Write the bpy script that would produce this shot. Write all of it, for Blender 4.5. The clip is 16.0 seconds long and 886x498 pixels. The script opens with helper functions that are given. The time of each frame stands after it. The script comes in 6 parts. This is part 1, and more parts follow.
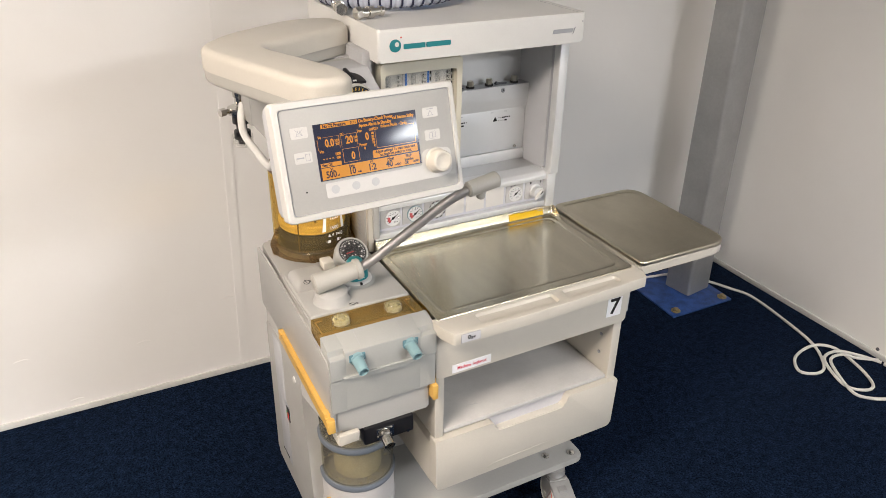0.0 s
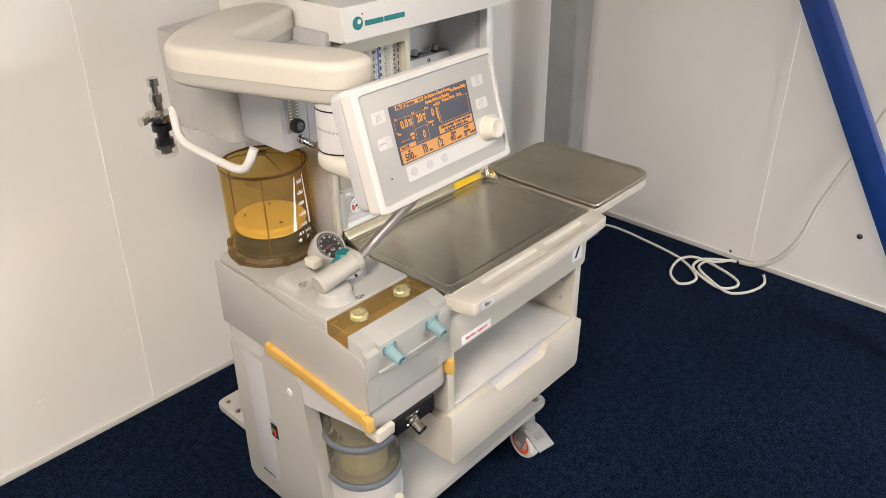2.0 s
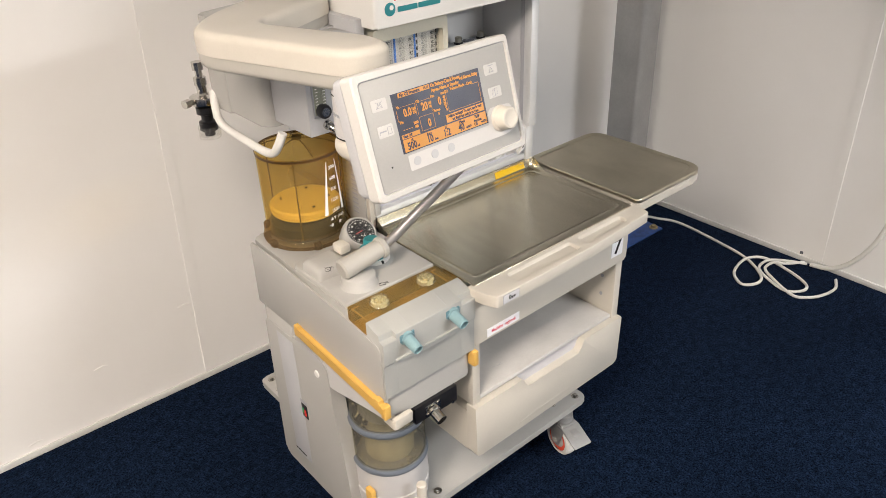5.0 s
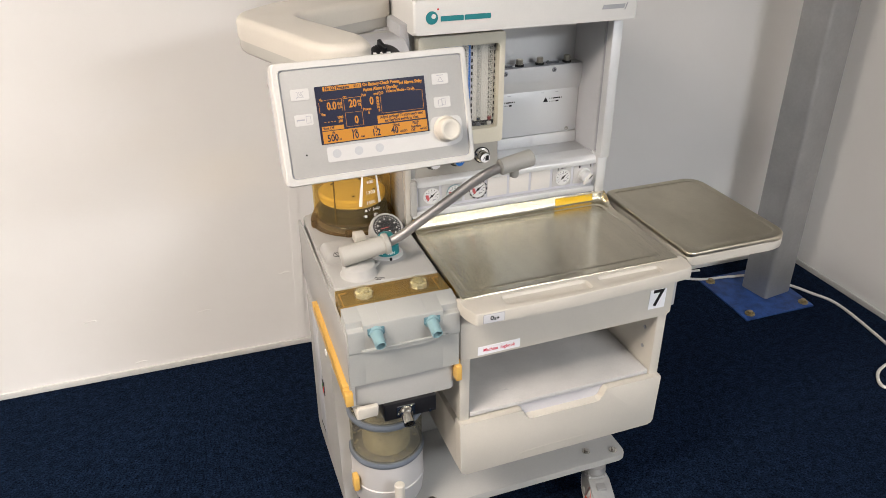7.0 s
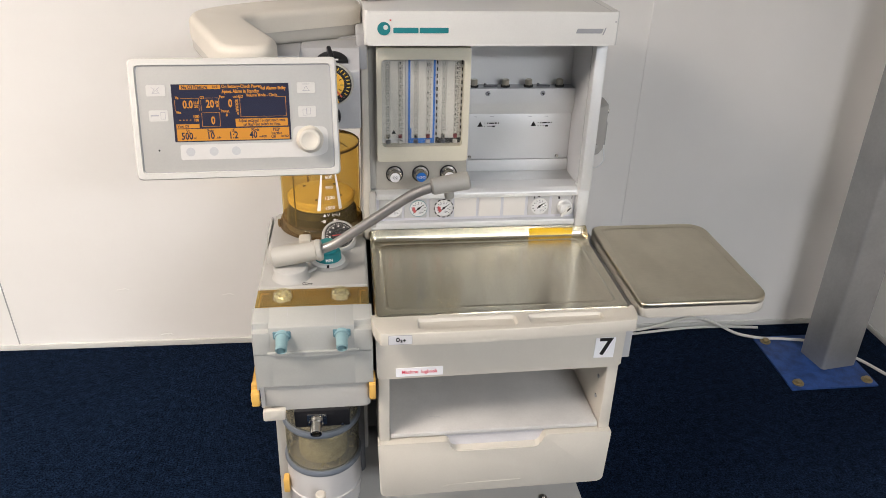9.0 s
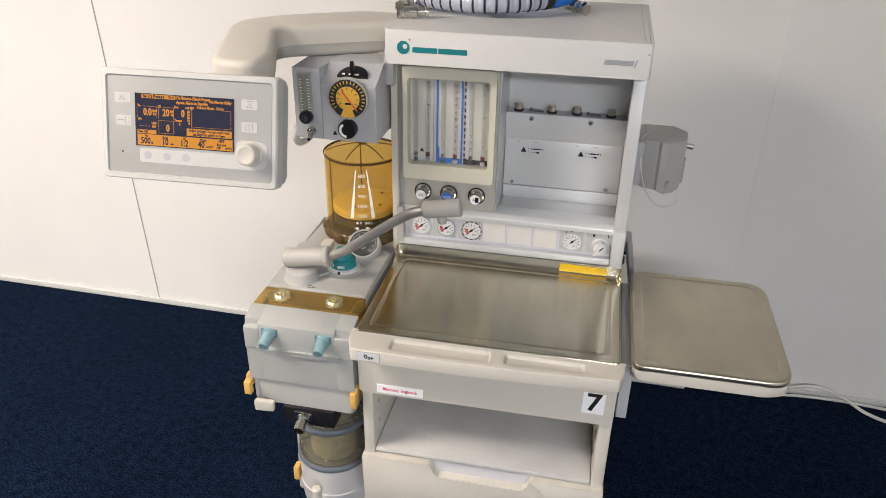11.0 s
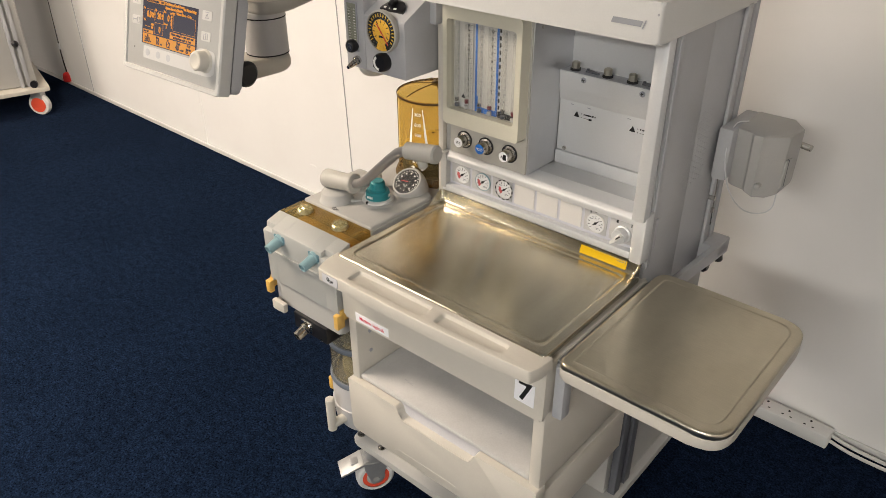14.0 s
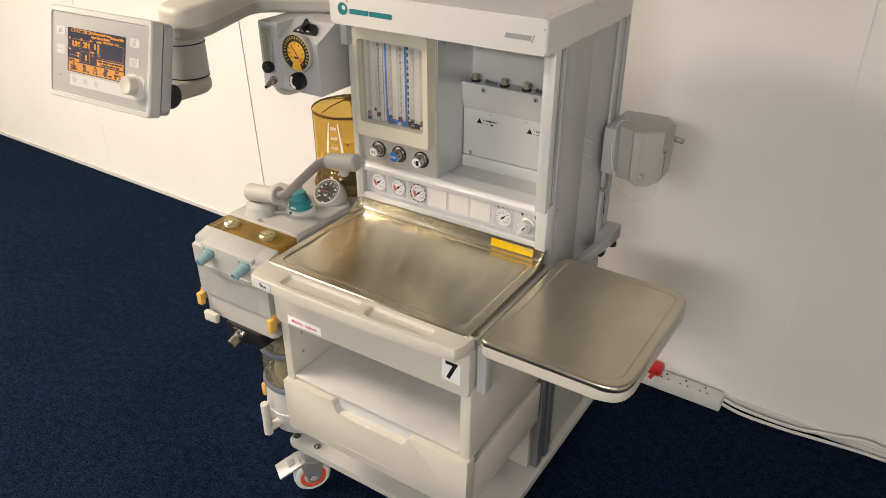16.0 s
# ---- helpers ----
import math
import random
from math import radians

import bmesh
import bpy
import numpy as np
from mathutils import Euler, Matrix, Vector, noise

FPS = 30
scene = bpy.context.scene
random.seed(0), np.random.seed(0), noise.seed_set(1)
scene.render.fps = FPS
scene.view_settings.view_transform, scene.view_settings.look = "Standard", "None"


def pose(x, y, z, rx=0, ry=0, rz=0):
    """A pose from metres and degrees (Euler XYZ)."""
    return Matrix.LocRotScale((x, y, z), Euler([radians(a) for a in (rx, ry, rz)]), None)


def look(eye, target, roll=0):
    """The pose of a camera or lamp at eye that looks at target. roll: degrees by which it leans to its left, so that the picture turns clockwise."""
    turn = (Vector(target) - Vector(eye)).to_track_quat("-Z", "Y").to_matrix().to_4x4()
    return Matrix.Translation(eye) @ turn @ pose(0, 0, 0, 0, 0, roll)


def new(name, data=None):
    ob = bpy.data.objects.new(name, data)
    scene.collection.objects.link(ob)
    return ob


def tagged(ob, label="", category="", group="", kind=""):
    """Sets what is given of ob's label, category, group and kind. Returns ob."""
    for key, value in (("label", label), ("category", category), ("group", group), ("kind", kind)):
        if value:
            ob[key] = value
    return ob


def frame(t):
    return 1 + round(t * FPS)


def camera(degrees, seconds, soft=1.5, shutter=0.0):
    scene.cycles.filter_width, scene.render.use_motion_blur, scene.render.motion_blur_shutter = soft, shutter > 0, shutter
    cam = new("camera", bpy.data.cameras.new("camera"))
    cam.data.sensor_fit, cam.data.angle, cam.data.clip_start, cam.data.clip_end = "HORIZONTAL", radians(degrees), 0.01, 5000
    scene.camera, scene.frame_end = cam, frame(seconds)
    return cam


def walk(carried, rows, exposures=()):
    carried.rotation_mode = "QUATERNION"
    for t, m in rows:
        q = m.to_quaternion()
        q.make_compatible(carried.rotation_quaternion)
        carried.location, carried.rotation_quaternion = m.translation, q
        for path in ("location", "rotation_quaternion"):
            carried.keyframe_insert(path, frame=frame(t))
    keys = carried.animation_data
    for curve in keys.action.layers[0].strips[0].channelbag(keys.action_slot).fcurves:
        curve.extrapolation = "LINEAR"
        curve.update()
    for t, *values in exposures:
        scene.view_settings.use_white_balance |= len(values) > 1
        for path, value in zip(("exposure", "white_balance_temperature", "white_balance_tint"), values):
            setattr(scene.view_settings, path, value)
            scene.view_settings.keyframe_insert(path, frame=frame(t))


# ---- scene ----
cam = camera(61.15, 16.0, soft=0.8)
PATH = [
    (0, (0.0640, -0.0903, 1.6113), (0.7554, 1.4439, 0.7293), 1.06),
    (0.5, (-0.0587, -0.0188, 1.6062), (0.7901, 1.3995, 0.6693), -0.47),
    (1, (-0.1909, 0.0392, 1.6180), (0.7815, 1.3738, 0.6782), -1.40),
    (1.5, (-0.2599, 0.1036, 1.6090), (0.8369, 1.3347, 0.6649), -0.61),
    (2, (-0.2829, 0.1499, 1.5953), (0.8452, 1.3649, 0.6673), -0.90),
    (2.5, (-0.2877, 0.1527, 1.5903), (0.8356, 1.3643, 0.6520), -1.81),
    (3, (-0.2848, 0.1423, 1.5921), (0.8589, 1.3443, 0.6663), -1.06),
    (3.5, (-0.2784, 0.1263, 1.5935), (0.8467, 1.3466, 0.6689), -0.78),
    (4, (-0.2685, 0.1175, 1.5930), (0.8413, 1.3426, 0.6562), -1.10),
    (4.5, (-0.2578, 0.1053, 1.5961), (0.7986, 1.3708, 0.6514), -1.73),
    (4.7, (-0.2372, 0.1014, 1.5946), (0.7824, 1.3921, 0.6434), -2.01),
    (6.8, (0.1679, -0.0988, 1.5627), (0.6833, 1.5028, 0.6798), 0.07),
    (7, (0.1967, -0.1261, 1.5667), (0.6557, 1.4861, 0.6724), -0.09),
    (7.5, (0.3022, -0.1525, 1.5750), (0.6475, 1.4988, 0.7009), -0.42),
    (8, (0.4723, -0.1774, 1.5632), (0.7093, 1.4981, 0.6992), 1.00),
    (8.5, (0.5762, -0.1800, 1.5659), (0.6600, 1.5028, 0.6878), 0.88),
    (9, (0.6209, -0.1520, 1.5635), (0.7215, 1.5333, 0.6920), 1.63),
    (9.2, (0.6426, -0.1406, 1.5699), (0.7656, 1.5465, 0.7048), 1.86),
    (11.3, (1.1068, -0.0564, 1.6082), (0.5922, 1.5382, 0.7125), 0.63),
    (11.5, (1.1391, -0.0600, 1.6041), (0.5997, 1.5247, 0.7052), 0.48),
    (12, (1.2077, 0.0103, 1.5813), (0.5747, 1.5675, 0.6957), 0.00),
    (12.5, (1.2710, 0.0971, 1.5987), (0.5522, 1.6050, 0.6934), -0.02),
    (13, (1.3861, 0.1833, 1.5941), (0.4977, 1.5892, 0.6753), 0.72),
    (13.5, (1.5258, 0.2556, 1.5865), (0.4740, 1.5108, 0.6230), 0.81),
    (14, (1.6215, 0.2947, 1.5685), (0.4661, 1.4496, 0.5984), -0.23),
    (14.5, (1.6567, 0.3029, 1.5547), (0.5337, 1.4671, 0.5578), -0.61),
    (15, (1.6710, 0.2919, 1.5594), (0.5753, 1.4730, 0.5522), 0.02),
    (15.5, (1.6955, 0.2532, 1.5806), (0.6048, 1.4718, 0.6134), 1.51),
    (16, (1.6921, 0.1773, 1.6028), (0.6964, 1.4991, 0.6692), -0.04),
]
walk(cam, [(t, look(eye, target, roll)) for t, eye, target, roll in PATH],
     [(0, 0.0, 6530, 10), (3, 0.06, 6620, 10), (4.5, 0.06, 6620, 10), (7, -0.04, 6420, 10), (12.5, -0.08, 6400, 10), (14, -0.10, 7000, 10), (16, 0.0, 7150, 10)])

# ---- frames of reference: the room's walls and the machine stand a little turned to each other ----
ROOM = pose(0, 2.135, 0, 0, 0, 3.0)
MACH = pose(0.553, 1.060, 0, 0, 0, 4.0)

# ---- world and lamps ----
world = bpy.data.worlds.new("world")
scene.world = world
world.use_nodes = True
world.node_tree.nodes["Background"].inputs[0].default_value = (0.75, 0.85, 1.0, 1)
world.node_tree.nodes["Background"].inputs[1].default_value = 0.3
CEIL = 2.38
# x, y, length, width, watts, colour of the ceiling lights
WARMW, COOLW, NEUTW, BLUEW = (1.0, 0.86, 0.74), (1.0, 0.91, 0.86), (0.92, 0.93, 0.95), (0.88, 0.93, 1.0)
# The third light is an added fill that lifts the right-hand wall.
LAMPS = [(-2.9, -2.2, 1.15, 0.52, 54, WARMW), (-1.0, -2.0, 1.15, 0.52, 78, WARMW), (1.72, -4.1, 1.15, 0.52, 125, NEUTW),
         (-4.2, -6.8, 1.7, 1.0, 165, COOLW), (4.35, -6.9, 1.7, 1.0, 130, BLUEW)]
for lx, ly, ll, lw, watts, tint in LAMPS:
    data = bpy.data.lights.new("ceiling_lamp", "AREA")
    data.shape, data.size, data.size_y, data.energy, data.color = "RECTANGLE", ll, lw, watts, tint
    lamp_ob = new("ceiling_lamp", data)
    lamp_ob.matrix_world = ROOM @ pose(lx, ly, CEIL - 0.035)

# ---- materials ----
MATS = {}


def nodes_of(name):
    m = bpy.data.materials.new(name)
    m.use_nodes = True
    nt = m.node_tree
    return m, nt, nt.nodes["Principled BSDF"]


def noise_node(nt, scale, detail=4.0, rough=0.6, stretch=None):
    tc = nt.nodes.new("ShaderNodeTexCoord")
    mp = nt.nodes.new("ShaderNodeMapping")
    nz = nt.nodes.new("ShaderNodeTexNoise")
    nt.links.new(tc.outputs["Object"], mp.inputs[0])
    if stretch:
        mp.inputs["Scale"].default_value = stretch
    nt.links.new(mp.outputs[0], nz.inputs["Vector"])
    nz.inputs["Scale"].default_value, nz.inputs["Detail"].default_value, nz.inputs["Roughness"].default_value = scale, detail, rough
    return nz


def ramp(nt, src, a, b, lo=0.35, hi=0.65):
    r = nt.nodes.new("ShaderNodeValToRGB")
    r.color_ramp.elements[0].position, r.color_ramp.elements[1].position = lo, hi
    r.color_ramp.elements[0].color, r.color_ramp.elements[1].color = (*a, 1), (*b, 1)
    nt.links.new(src.outputs[0], r.inputs[0])
    return r


def mixed(nt, fac, a, b, mode="MIX"):
    mx = nt.nodes.new("ShaderNodeMix")
    mx.data_type, mx.blend_type = "RGBA", mode
    if hasattr(fac, "is_output"):
        nt.links.new(fac, mx.inputs[0])
    else:
        mx.inputs[0].default_value = fac
    for i, v in ((6, a), (7, b)):
        if hasattr(v, "is_output"):
            nt.links.new(v, mx.inputs[i])
        else:
            mx.inputs[i].default_value = (*v, 1)
    return mx.outputs[2]


def surface(name, col, rough=0.4, metal=0.0, vary=0.06, grain=300.0, bump=0.03, stain=6.0, stretch=None, trans=0.0, ior=1.45, coat=0.0, spec=0.5):
    """A plain material with slow stains, fine grain and a light relief."""
    m, nt, p = nodes_of(name)
    lo = tuple(c * (1 - vary) for c in col)
    hi = tuple(min(1, c * (1 + vary * 0.6)) for c in col)
    big = ramp(nt, noise_node(nt, stain, 5), lo, hi)
    fine = noise_node(nt, grain, 3, 0.7, stretch)
    fr = ramp(nt, fine, (1 - vary, 1 - vary, 1 - vary), (1, 1, 1), 0.3, 0.7)
    nt.links.new(mixed(nt, 1.0, big.outputs[0], fr.outputs[0], "MULTIPLY"), p.inputs["Base Color"])
    rr = nt.nodes.new("ShaderNodeMapRange")
    nt.links.new(noise_node(nt, stain * 4, 4, 0.6, stretch).outputs[0], rr.inputs[0])
    rr.inputs[3].default_value, rr.inputs[4].default_value = max(0.02, rough - 0.08), rough + 0.1
    nt.links.new(rr.outputs[0], p.inputs["Roughness"])
    p.inputs["Metallic"].default_value, p.inputs["IOR"].default_value = metal, ior
    p.inputs["Transmission Weight"].default_value, p.inputs["Coat Weight"].default_value = trans, coat
    p.inputs["Specular IOR Level"].default_value = spec
    if bump:
        b = nt.nodes.new("ShaderNodeBump")
        b.inputs["Strength"].default_value, b.inputs["Distance"].default_value = bump, 0.002
        nt.links.new(fine.outputs[0], b.inputs["Height"])
        nt.links.new(b.outputs[0], p.inputs["Normal"])
    MATS[name] = m
    return m


def glow(name, col, strength):
    m, nt, p = nodes_of(name)
    p.inputs["Base Color"].default_value = (0.01, 0.01, 0.01, 1)
    p.inputs["Emission Color"].default_value = (*col, 1)
    p.inputs["Emission Strength"].default_value = strength
    p.inputs["Roughness"].default_value = 0.07
    p.inputs["Specular IOR Level"].default_value = 0.7
    MATS[name] = m
    return m


CREAM = surface("cream_plastic", (0.555, 0.524, 0.463), 0.42, vary=0.04)
BEZEL = surface("off_white_plastic", (0.530, 0.521, 0.499), 0.42, vary=0.04)
WHITE = surface("white_plastic", (0.679, 0.674, 0.651), 0.4, vary=0.04)
SHELFW = surface("scuffed_white_shelf", (0.530, 0.521, 0.507), 0.45, vary=0.09, stain=9)
COVERG = surface("greenish_grey_plastic", (0.380, 0.385, 0.366), 0.45, vary=0.04)
LIGHT = surface("light_grey_plastic", (0.502, 0.495, 0.493), 0.42, vary=0.04)
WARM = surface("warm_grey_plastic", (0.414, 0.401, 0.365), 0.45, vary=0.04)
KEYW = surface("pale_key_plastic", (0.52, 0.512, 0.497), 0.45, vary=0.03)
PALE = surface("pale_grey_plastic", (0.410, 0.405, 0.387), 0.45, vary=0.04)
SIDEG = surface("cool_grey_side_paint", (0.443, 0.451, 0.471), 0.38, vary=0.05)
MOULD = surface("moulded_grey_plastic", (0.43, 0.422, 0.405), 0.5, vary=0.04)
SATIN = surface("satin_steel_sheet", (0.60, 0.60, 0.60), 0.33, metal=0.85, vary=0.05, stretch=(14, 1, 1))
COOL = surface("cool_grey_paint", (0.42, 0.425, 0.44), 0.45, vary=0.05)
MID = surface("mid_grey_plastic", (0.40, 0.40, 0.41), 0.45, vary=0.05)
RINGG = surface("blue_grey_plastic", (0.13, 0.15, 0.18), 0.4, vary=0.05)
GREY = surface("grey_paint", (0.34, 0.35, 0.38), 0.4, vary=0.05)
DARK = surface("dark_grey_metal", (0.10, 0.105, 0.12), 0.4, vary=0.1)
BLACK = surface("black_plastic", (0.012, 0.012, 0.014), 0.3, vary=0.1)
RUBBER = surface("black_rubber", (0.02, 0.02, 0.02), 0.7, vary=0.1)
ALU = surface("satin_aluminium", (0.58, 0.59, 0.61), 0.38, metal=0.75, vary=0.04, stretch=(1, 1, 14))
CHROME = surface("polished_metal", (0.62, 0.60, 0.56), 0.2, metal=1.0, vary=0.05)
GALV = surface("galvanised_steel", (0.41, 0.415, 0.415), 0.42, metal=0.6, vary=0.08, stain=9, grain=90, bump=0.015)
TEAL = surface("teal_plastic", (0.014, 0.20, 0.225), 0.4)
AQUA = surface("pale_blue_plastic", (0.225, 0.355, 0.385), 0.3)
BRITE = surface("bright_satin_metal", (0.672, 0.682, 0.691), 0.42, metal=0.35, vary=0.04)
TAN = surface("ochre_plastic", (0.66, 0.40, 0.10), 0.4, vary=0.08)
YELLOW = surface("yellow_label", (0.80, 0.50, 0.006), 0.35)
RED = surface("red_plastic", (0.62, 0.03, 0.03), 0.35)
ORANGE = surface("orange_plastic", (0.76, 0.09, 0.045), 0.4)
BLUEP = surface("blue_gloss_paint", (0.012, 0.055, 0.27), 0.3, vary=0.12, stain=20, coat=0.3)
PLATEB = surface("worn_blue_paint", (0.03, 0.09, 0.32), 0.5, vary=0.35, stain=25)
BLUE = surface("bright_blue_plastic", (0.02, 0.17, 0.62), 0.35)
PAPER = surface("paper_label", (0.84, 0.84, 0.86), 0.6, vary=0.03)
SCALEP = surface("frosted_scale_plate", (0.62, 0.61, 0.58), 0.4, vary=0.04)
surface("maroon", (0.16, 0.03, 0.035), 0.35)
SILVER = surface("silver_label", (0.58, 0.58, 0.60), 0.5, vary=0.03)
INK = surface("black_ink", (0.012, 0.012, 0.013), 0.65, spec=0.25)
REDINK = surface("red_ink", (0.66, 0.03, 0.07), 0.5)
ROSE = surface("rose_print", (0.60, 0.10, 0.11), 0.5)
GREYINK = surface("grey_ink", (0.33, 0.34, 0.36), 0.5)
WHITEINK = surface("white_ink", (0.85, 0.85, 0.82), 0.5)
CABLEW = surface("white_cable", (0.76, 0.75, 0.70), 0.45)
BELLOW = surface("ochre_bellows", (0.93, 0.85, 0.52), 0.5)
SCREEN = glow("screen_ink_blue", (0.05, 0.055, 0.12), 0.42)
LIT = glow("screen_amber", (1.0, 0.40, 0.05), 0.72)
LAMPW = glow("lamp_diffuser", (1.0, 0.94, 0.86), 9.0)


def clear(name, col, rough=0.03, density=0.5, ior=1.3):
    """Tinted see-through plastic: part clear, part glossy, with no refraction."""
    m, nt, p = nodes_of(name)
    out = nt.nodes["Material Output"]
    tr = nt.nodes.new("ShaderNodeBsdfTransparent")
    tr.inputs[0].default_value = (*col, 1)
    mx = nt.nodes.new("ShaderNodeMixShader")
    mx.inputs[0].default_value = density
    p.inputs["Base Color"].default_value = (*(c * 0.5 for c in col), 1)
    p.inputs["Roughness"].default_value = rough
    nt.links.new(tr.outputs[0], mx.inputs[1])
    nt.links.new(p.outputs[0], mx.inputs[2])
    nt.links.new(mx.outputs[0], out.inputs[0])
    MATS[name] = m
    return m


AMBER = clear("amber_clear_plastic", (0.92, 0.81, 0.52), 0.06, 0.09)
AMBERM = clear("mid_amber_plastic", (0.50, 0.34, 0.11), 0.08, 0.5)
AMBERD = clear("dark_amber_plastic", (0.66, 0.52, 0.30), 0.08, 0.20)
OLIVE = clear("olive_clear_plastic", (0.82, 0.66, 0.28), 0.06, 0.27)
SMOKE = clear("smoky_clear_plastic", (0.80, 0.78, 0.70), 0.08, 0.16)
CLEAR = clear("clear_plastic", (0.97, 0.97, 0.96), 0.03, 0.06)
CAPRIB = clear("clear_rib", (0.95, 0.93, 0.76), 0.05, 0.30)
CAPGL = clear("clear_cap", (0.97, 0.95, 0.84), 0.02, 0.14)
FRAMEC = surface("yellowed_cream_plastic", (0.60, 0.575, 0.475), 0.45, vary=0.05)
OCHRE = surface("ochre_moulding", (0.46, 0.30, 0.09), 0.4)
GAUGEP = surface("silver_lilac_panel", (0.60, 0.60, 0.645), 0.4, metal=0.15, vary=0.03)
INSERT = surface("cream_white_insert", (0.70, 0.675, 0.645), 0.4, vary=0.03)
DIALW = surface("white_dial", (0.76, 0.76, 0.77), 0.4, vary=0.02)

# brushed steel of the trays
m, nt, p = nodes_of("brushed_stainless_steel")
p.inputs["Metallic"].default_value = 1.0
br = noise_node(nt, 40, 4, 0.7, (1.0, 30.0, 30.0))
# Faint streaks along y, painted in for smeared reflections of the cabinet.
reflection_streaks = ramp(nt, noise_node(nt, 2.4, 3, 0.55, (14.0, 0.8, 1.0)), (0.92, 0.92, 0.92), (1, 1, 1), 0.36, 0.62)
nt.links.new(mixed(nt, 1.0, ramp(nt, br, (0.58, 0.537, 0.43), (0.675, 0.625, 0.50), 0.3, 0.7).outputs[0], reflection_streaks.outputs[0], "MULTIPLY"), p.inputs["Base Color"])
smear = noise_node(nt, 5, 3, 0.5)
rr = nt.nodes.new("ShaderNodeMapRange")
rr.inputs[3].default_value, rr.inputs[4].default_value = 0.20, 0.24
nt.links.new(smear.outputs[0], rr.inputs[0])
nt.links.new(rr.outputs[0], p.inputs["Roughness"])
p.inputs["Anisotropic"].default_value = 0.93
tg = nt.nodes.new("ShaderNodeCombineXYZ")
tg.inputs[1].default_value = 1.0
nt.links.new(tg.outputs[0], p.inputs["Tangent"])
bp = nt.nodes.new("ShaderNodeBump")
bp.inputs["Strength"].default_value, bp.inputs["Distance"].default_value = 0.06, 0.001
nt.links.new(br.outputs[0], bp.inputs["Height"])
nt.links.new(bp.outputs[0], p.inputs["Normal"])
STEEL = m
WORN = m.copy()
WORN.name = "worn_stainless_steel"
for nd in WORN.node_tree.nodes:
    if nd.type == "MAP_RANGE":
        nd.inputs[3].default_value, nd.inputs[4].default_value = 0.27, 0.35
    if nd.type == "BSDF_PRINCIPLED":
        nd.inputs["Anisotropic"].default_value = 0.55
    if nd.type == "VALTORGB" and abs(nd.color_ramp.elements[0].color[0] - 0.92) < 0.01:
        nd.color_ramp.elements[0].color = (0.86, 0.855, 0.84, 1)
        nd.color_ramp.elements[1].color = (1.0, 1.0, 1.0, 1)
    if nd.type == "MAPPING" and abs(nd.inputs["Scale"].default_value[0] - 14.0) < 0.01:
        nd.inputs["Scale"].default_value = (4.0, 2.2, 1.0)

# carpet: dark navy loop pile
m, nt, p = nodes_of("navy_carpet")
f1 = noise_node(nt, 170, 3, 0.7)
f2 = noise_node(nt, 42, 5, 0.75)
f3 = noise_node(nt, 2.2, 5, 0.6)
c1 = ramp(nt, f1, (0.0003, 0.0009, 0.0030), (0.0122, 0.0238, 0.0525), 0.34, 0.70)
c2 = ramp(nt, f2, (0.34, 0.34, 0.34), (1.42, 1.42, 1.42), 0.32, 0.66)
c3 = ramp(nt, f3, (0.8, 0.8, 0.8), (1.15, 1.15, 1.15), 0.3, 0.7)
nt.links.new(mixed(nt, 1.0, mixed(nt, 1.0, c1.outputs[0], c2.outputs[0], "MULTIPLY"), c3.outputs[0], "MULTIPLY"), p.inputs["Base Color"])
p.inputs["Roughness"].default_value, p.inputs["Specular IOR Level"].default_value = 1.0, 0.0
p.inputs["Sheen Weight"].default_value, p.inputs["Sheen Roughness"].default_value = 0.05, 0.45
p.inputs["Sheen Tint"].default_value = (0.35, 0.5, 0.9, 1)
bp = nt.nodes.new("ShaderNodeBump")
bp.inputs["Strength"].default_value, bp.inputs["Distance"].default_value = 0.9, 0.004
nt.links.new(f1.outputs[0], bp.inputs["Height"])
nt.links.new(bp.outputs[0], p.inputs["Normal"])
CARPET = m

# wall panels: painted, a little dirty and scuffed
m, nt, p = nodes_of("white_wall_panel")
w1 = ramp(nt, noise_node(nt, 1.3, 6, 0.6), (0.83, 0.815, 0.79), (0.88, 0.87, 0.85), 0.3, 0.7)
w2 = ramp(nt, noise_node(nt, 55, 6, 0.8), (0.80, 0.80, 0.80), (1, 1, 1), 0.22, 0.30)
nt.links.new(mixed(nt, 0.35, w1.outputs[0], w2.outputs[0], "MULTIPLY"), p.inputs["Base Color"])
p.inputs["Roughness"].default_value = 0.42
bp = nt.nodes.new("ShaderNodeBump")
bp.inputs["Strength"].default_value, bp.inputs["Distance"].default_value = 0.05, 0.004
nt.links.new(noise_node(nt, 22, 5, 0.6).outputs[0], bp.inputs["Height"])
nt.links.new(bp.outputs[0], p.inputs["Normal"])
WALL = m
FARW = surface("unseen_wall_grey", (0.36, 0.355, 0.34), 0.7, vary=0.06, stain=2)
CEILM = surface("ceiling_white", (0.80, 0.80, 0.78), 0.8, vary=0.04, stain=2)

# ---- mesh helpers ----
WORLD = {}


def thing(name, base, label, category, at=MACH, group="", kind=""):
    """An Empty at the base of a thing, which carries its tags."""
    ob = new(name)
    ob.empty_display_size = 0.05
    WORLD[ob] = at @ Matrix.Translation(base)
    ob.matrix_basis = WORLD[ob]
    return tagged(ob, label, category, group, kind)


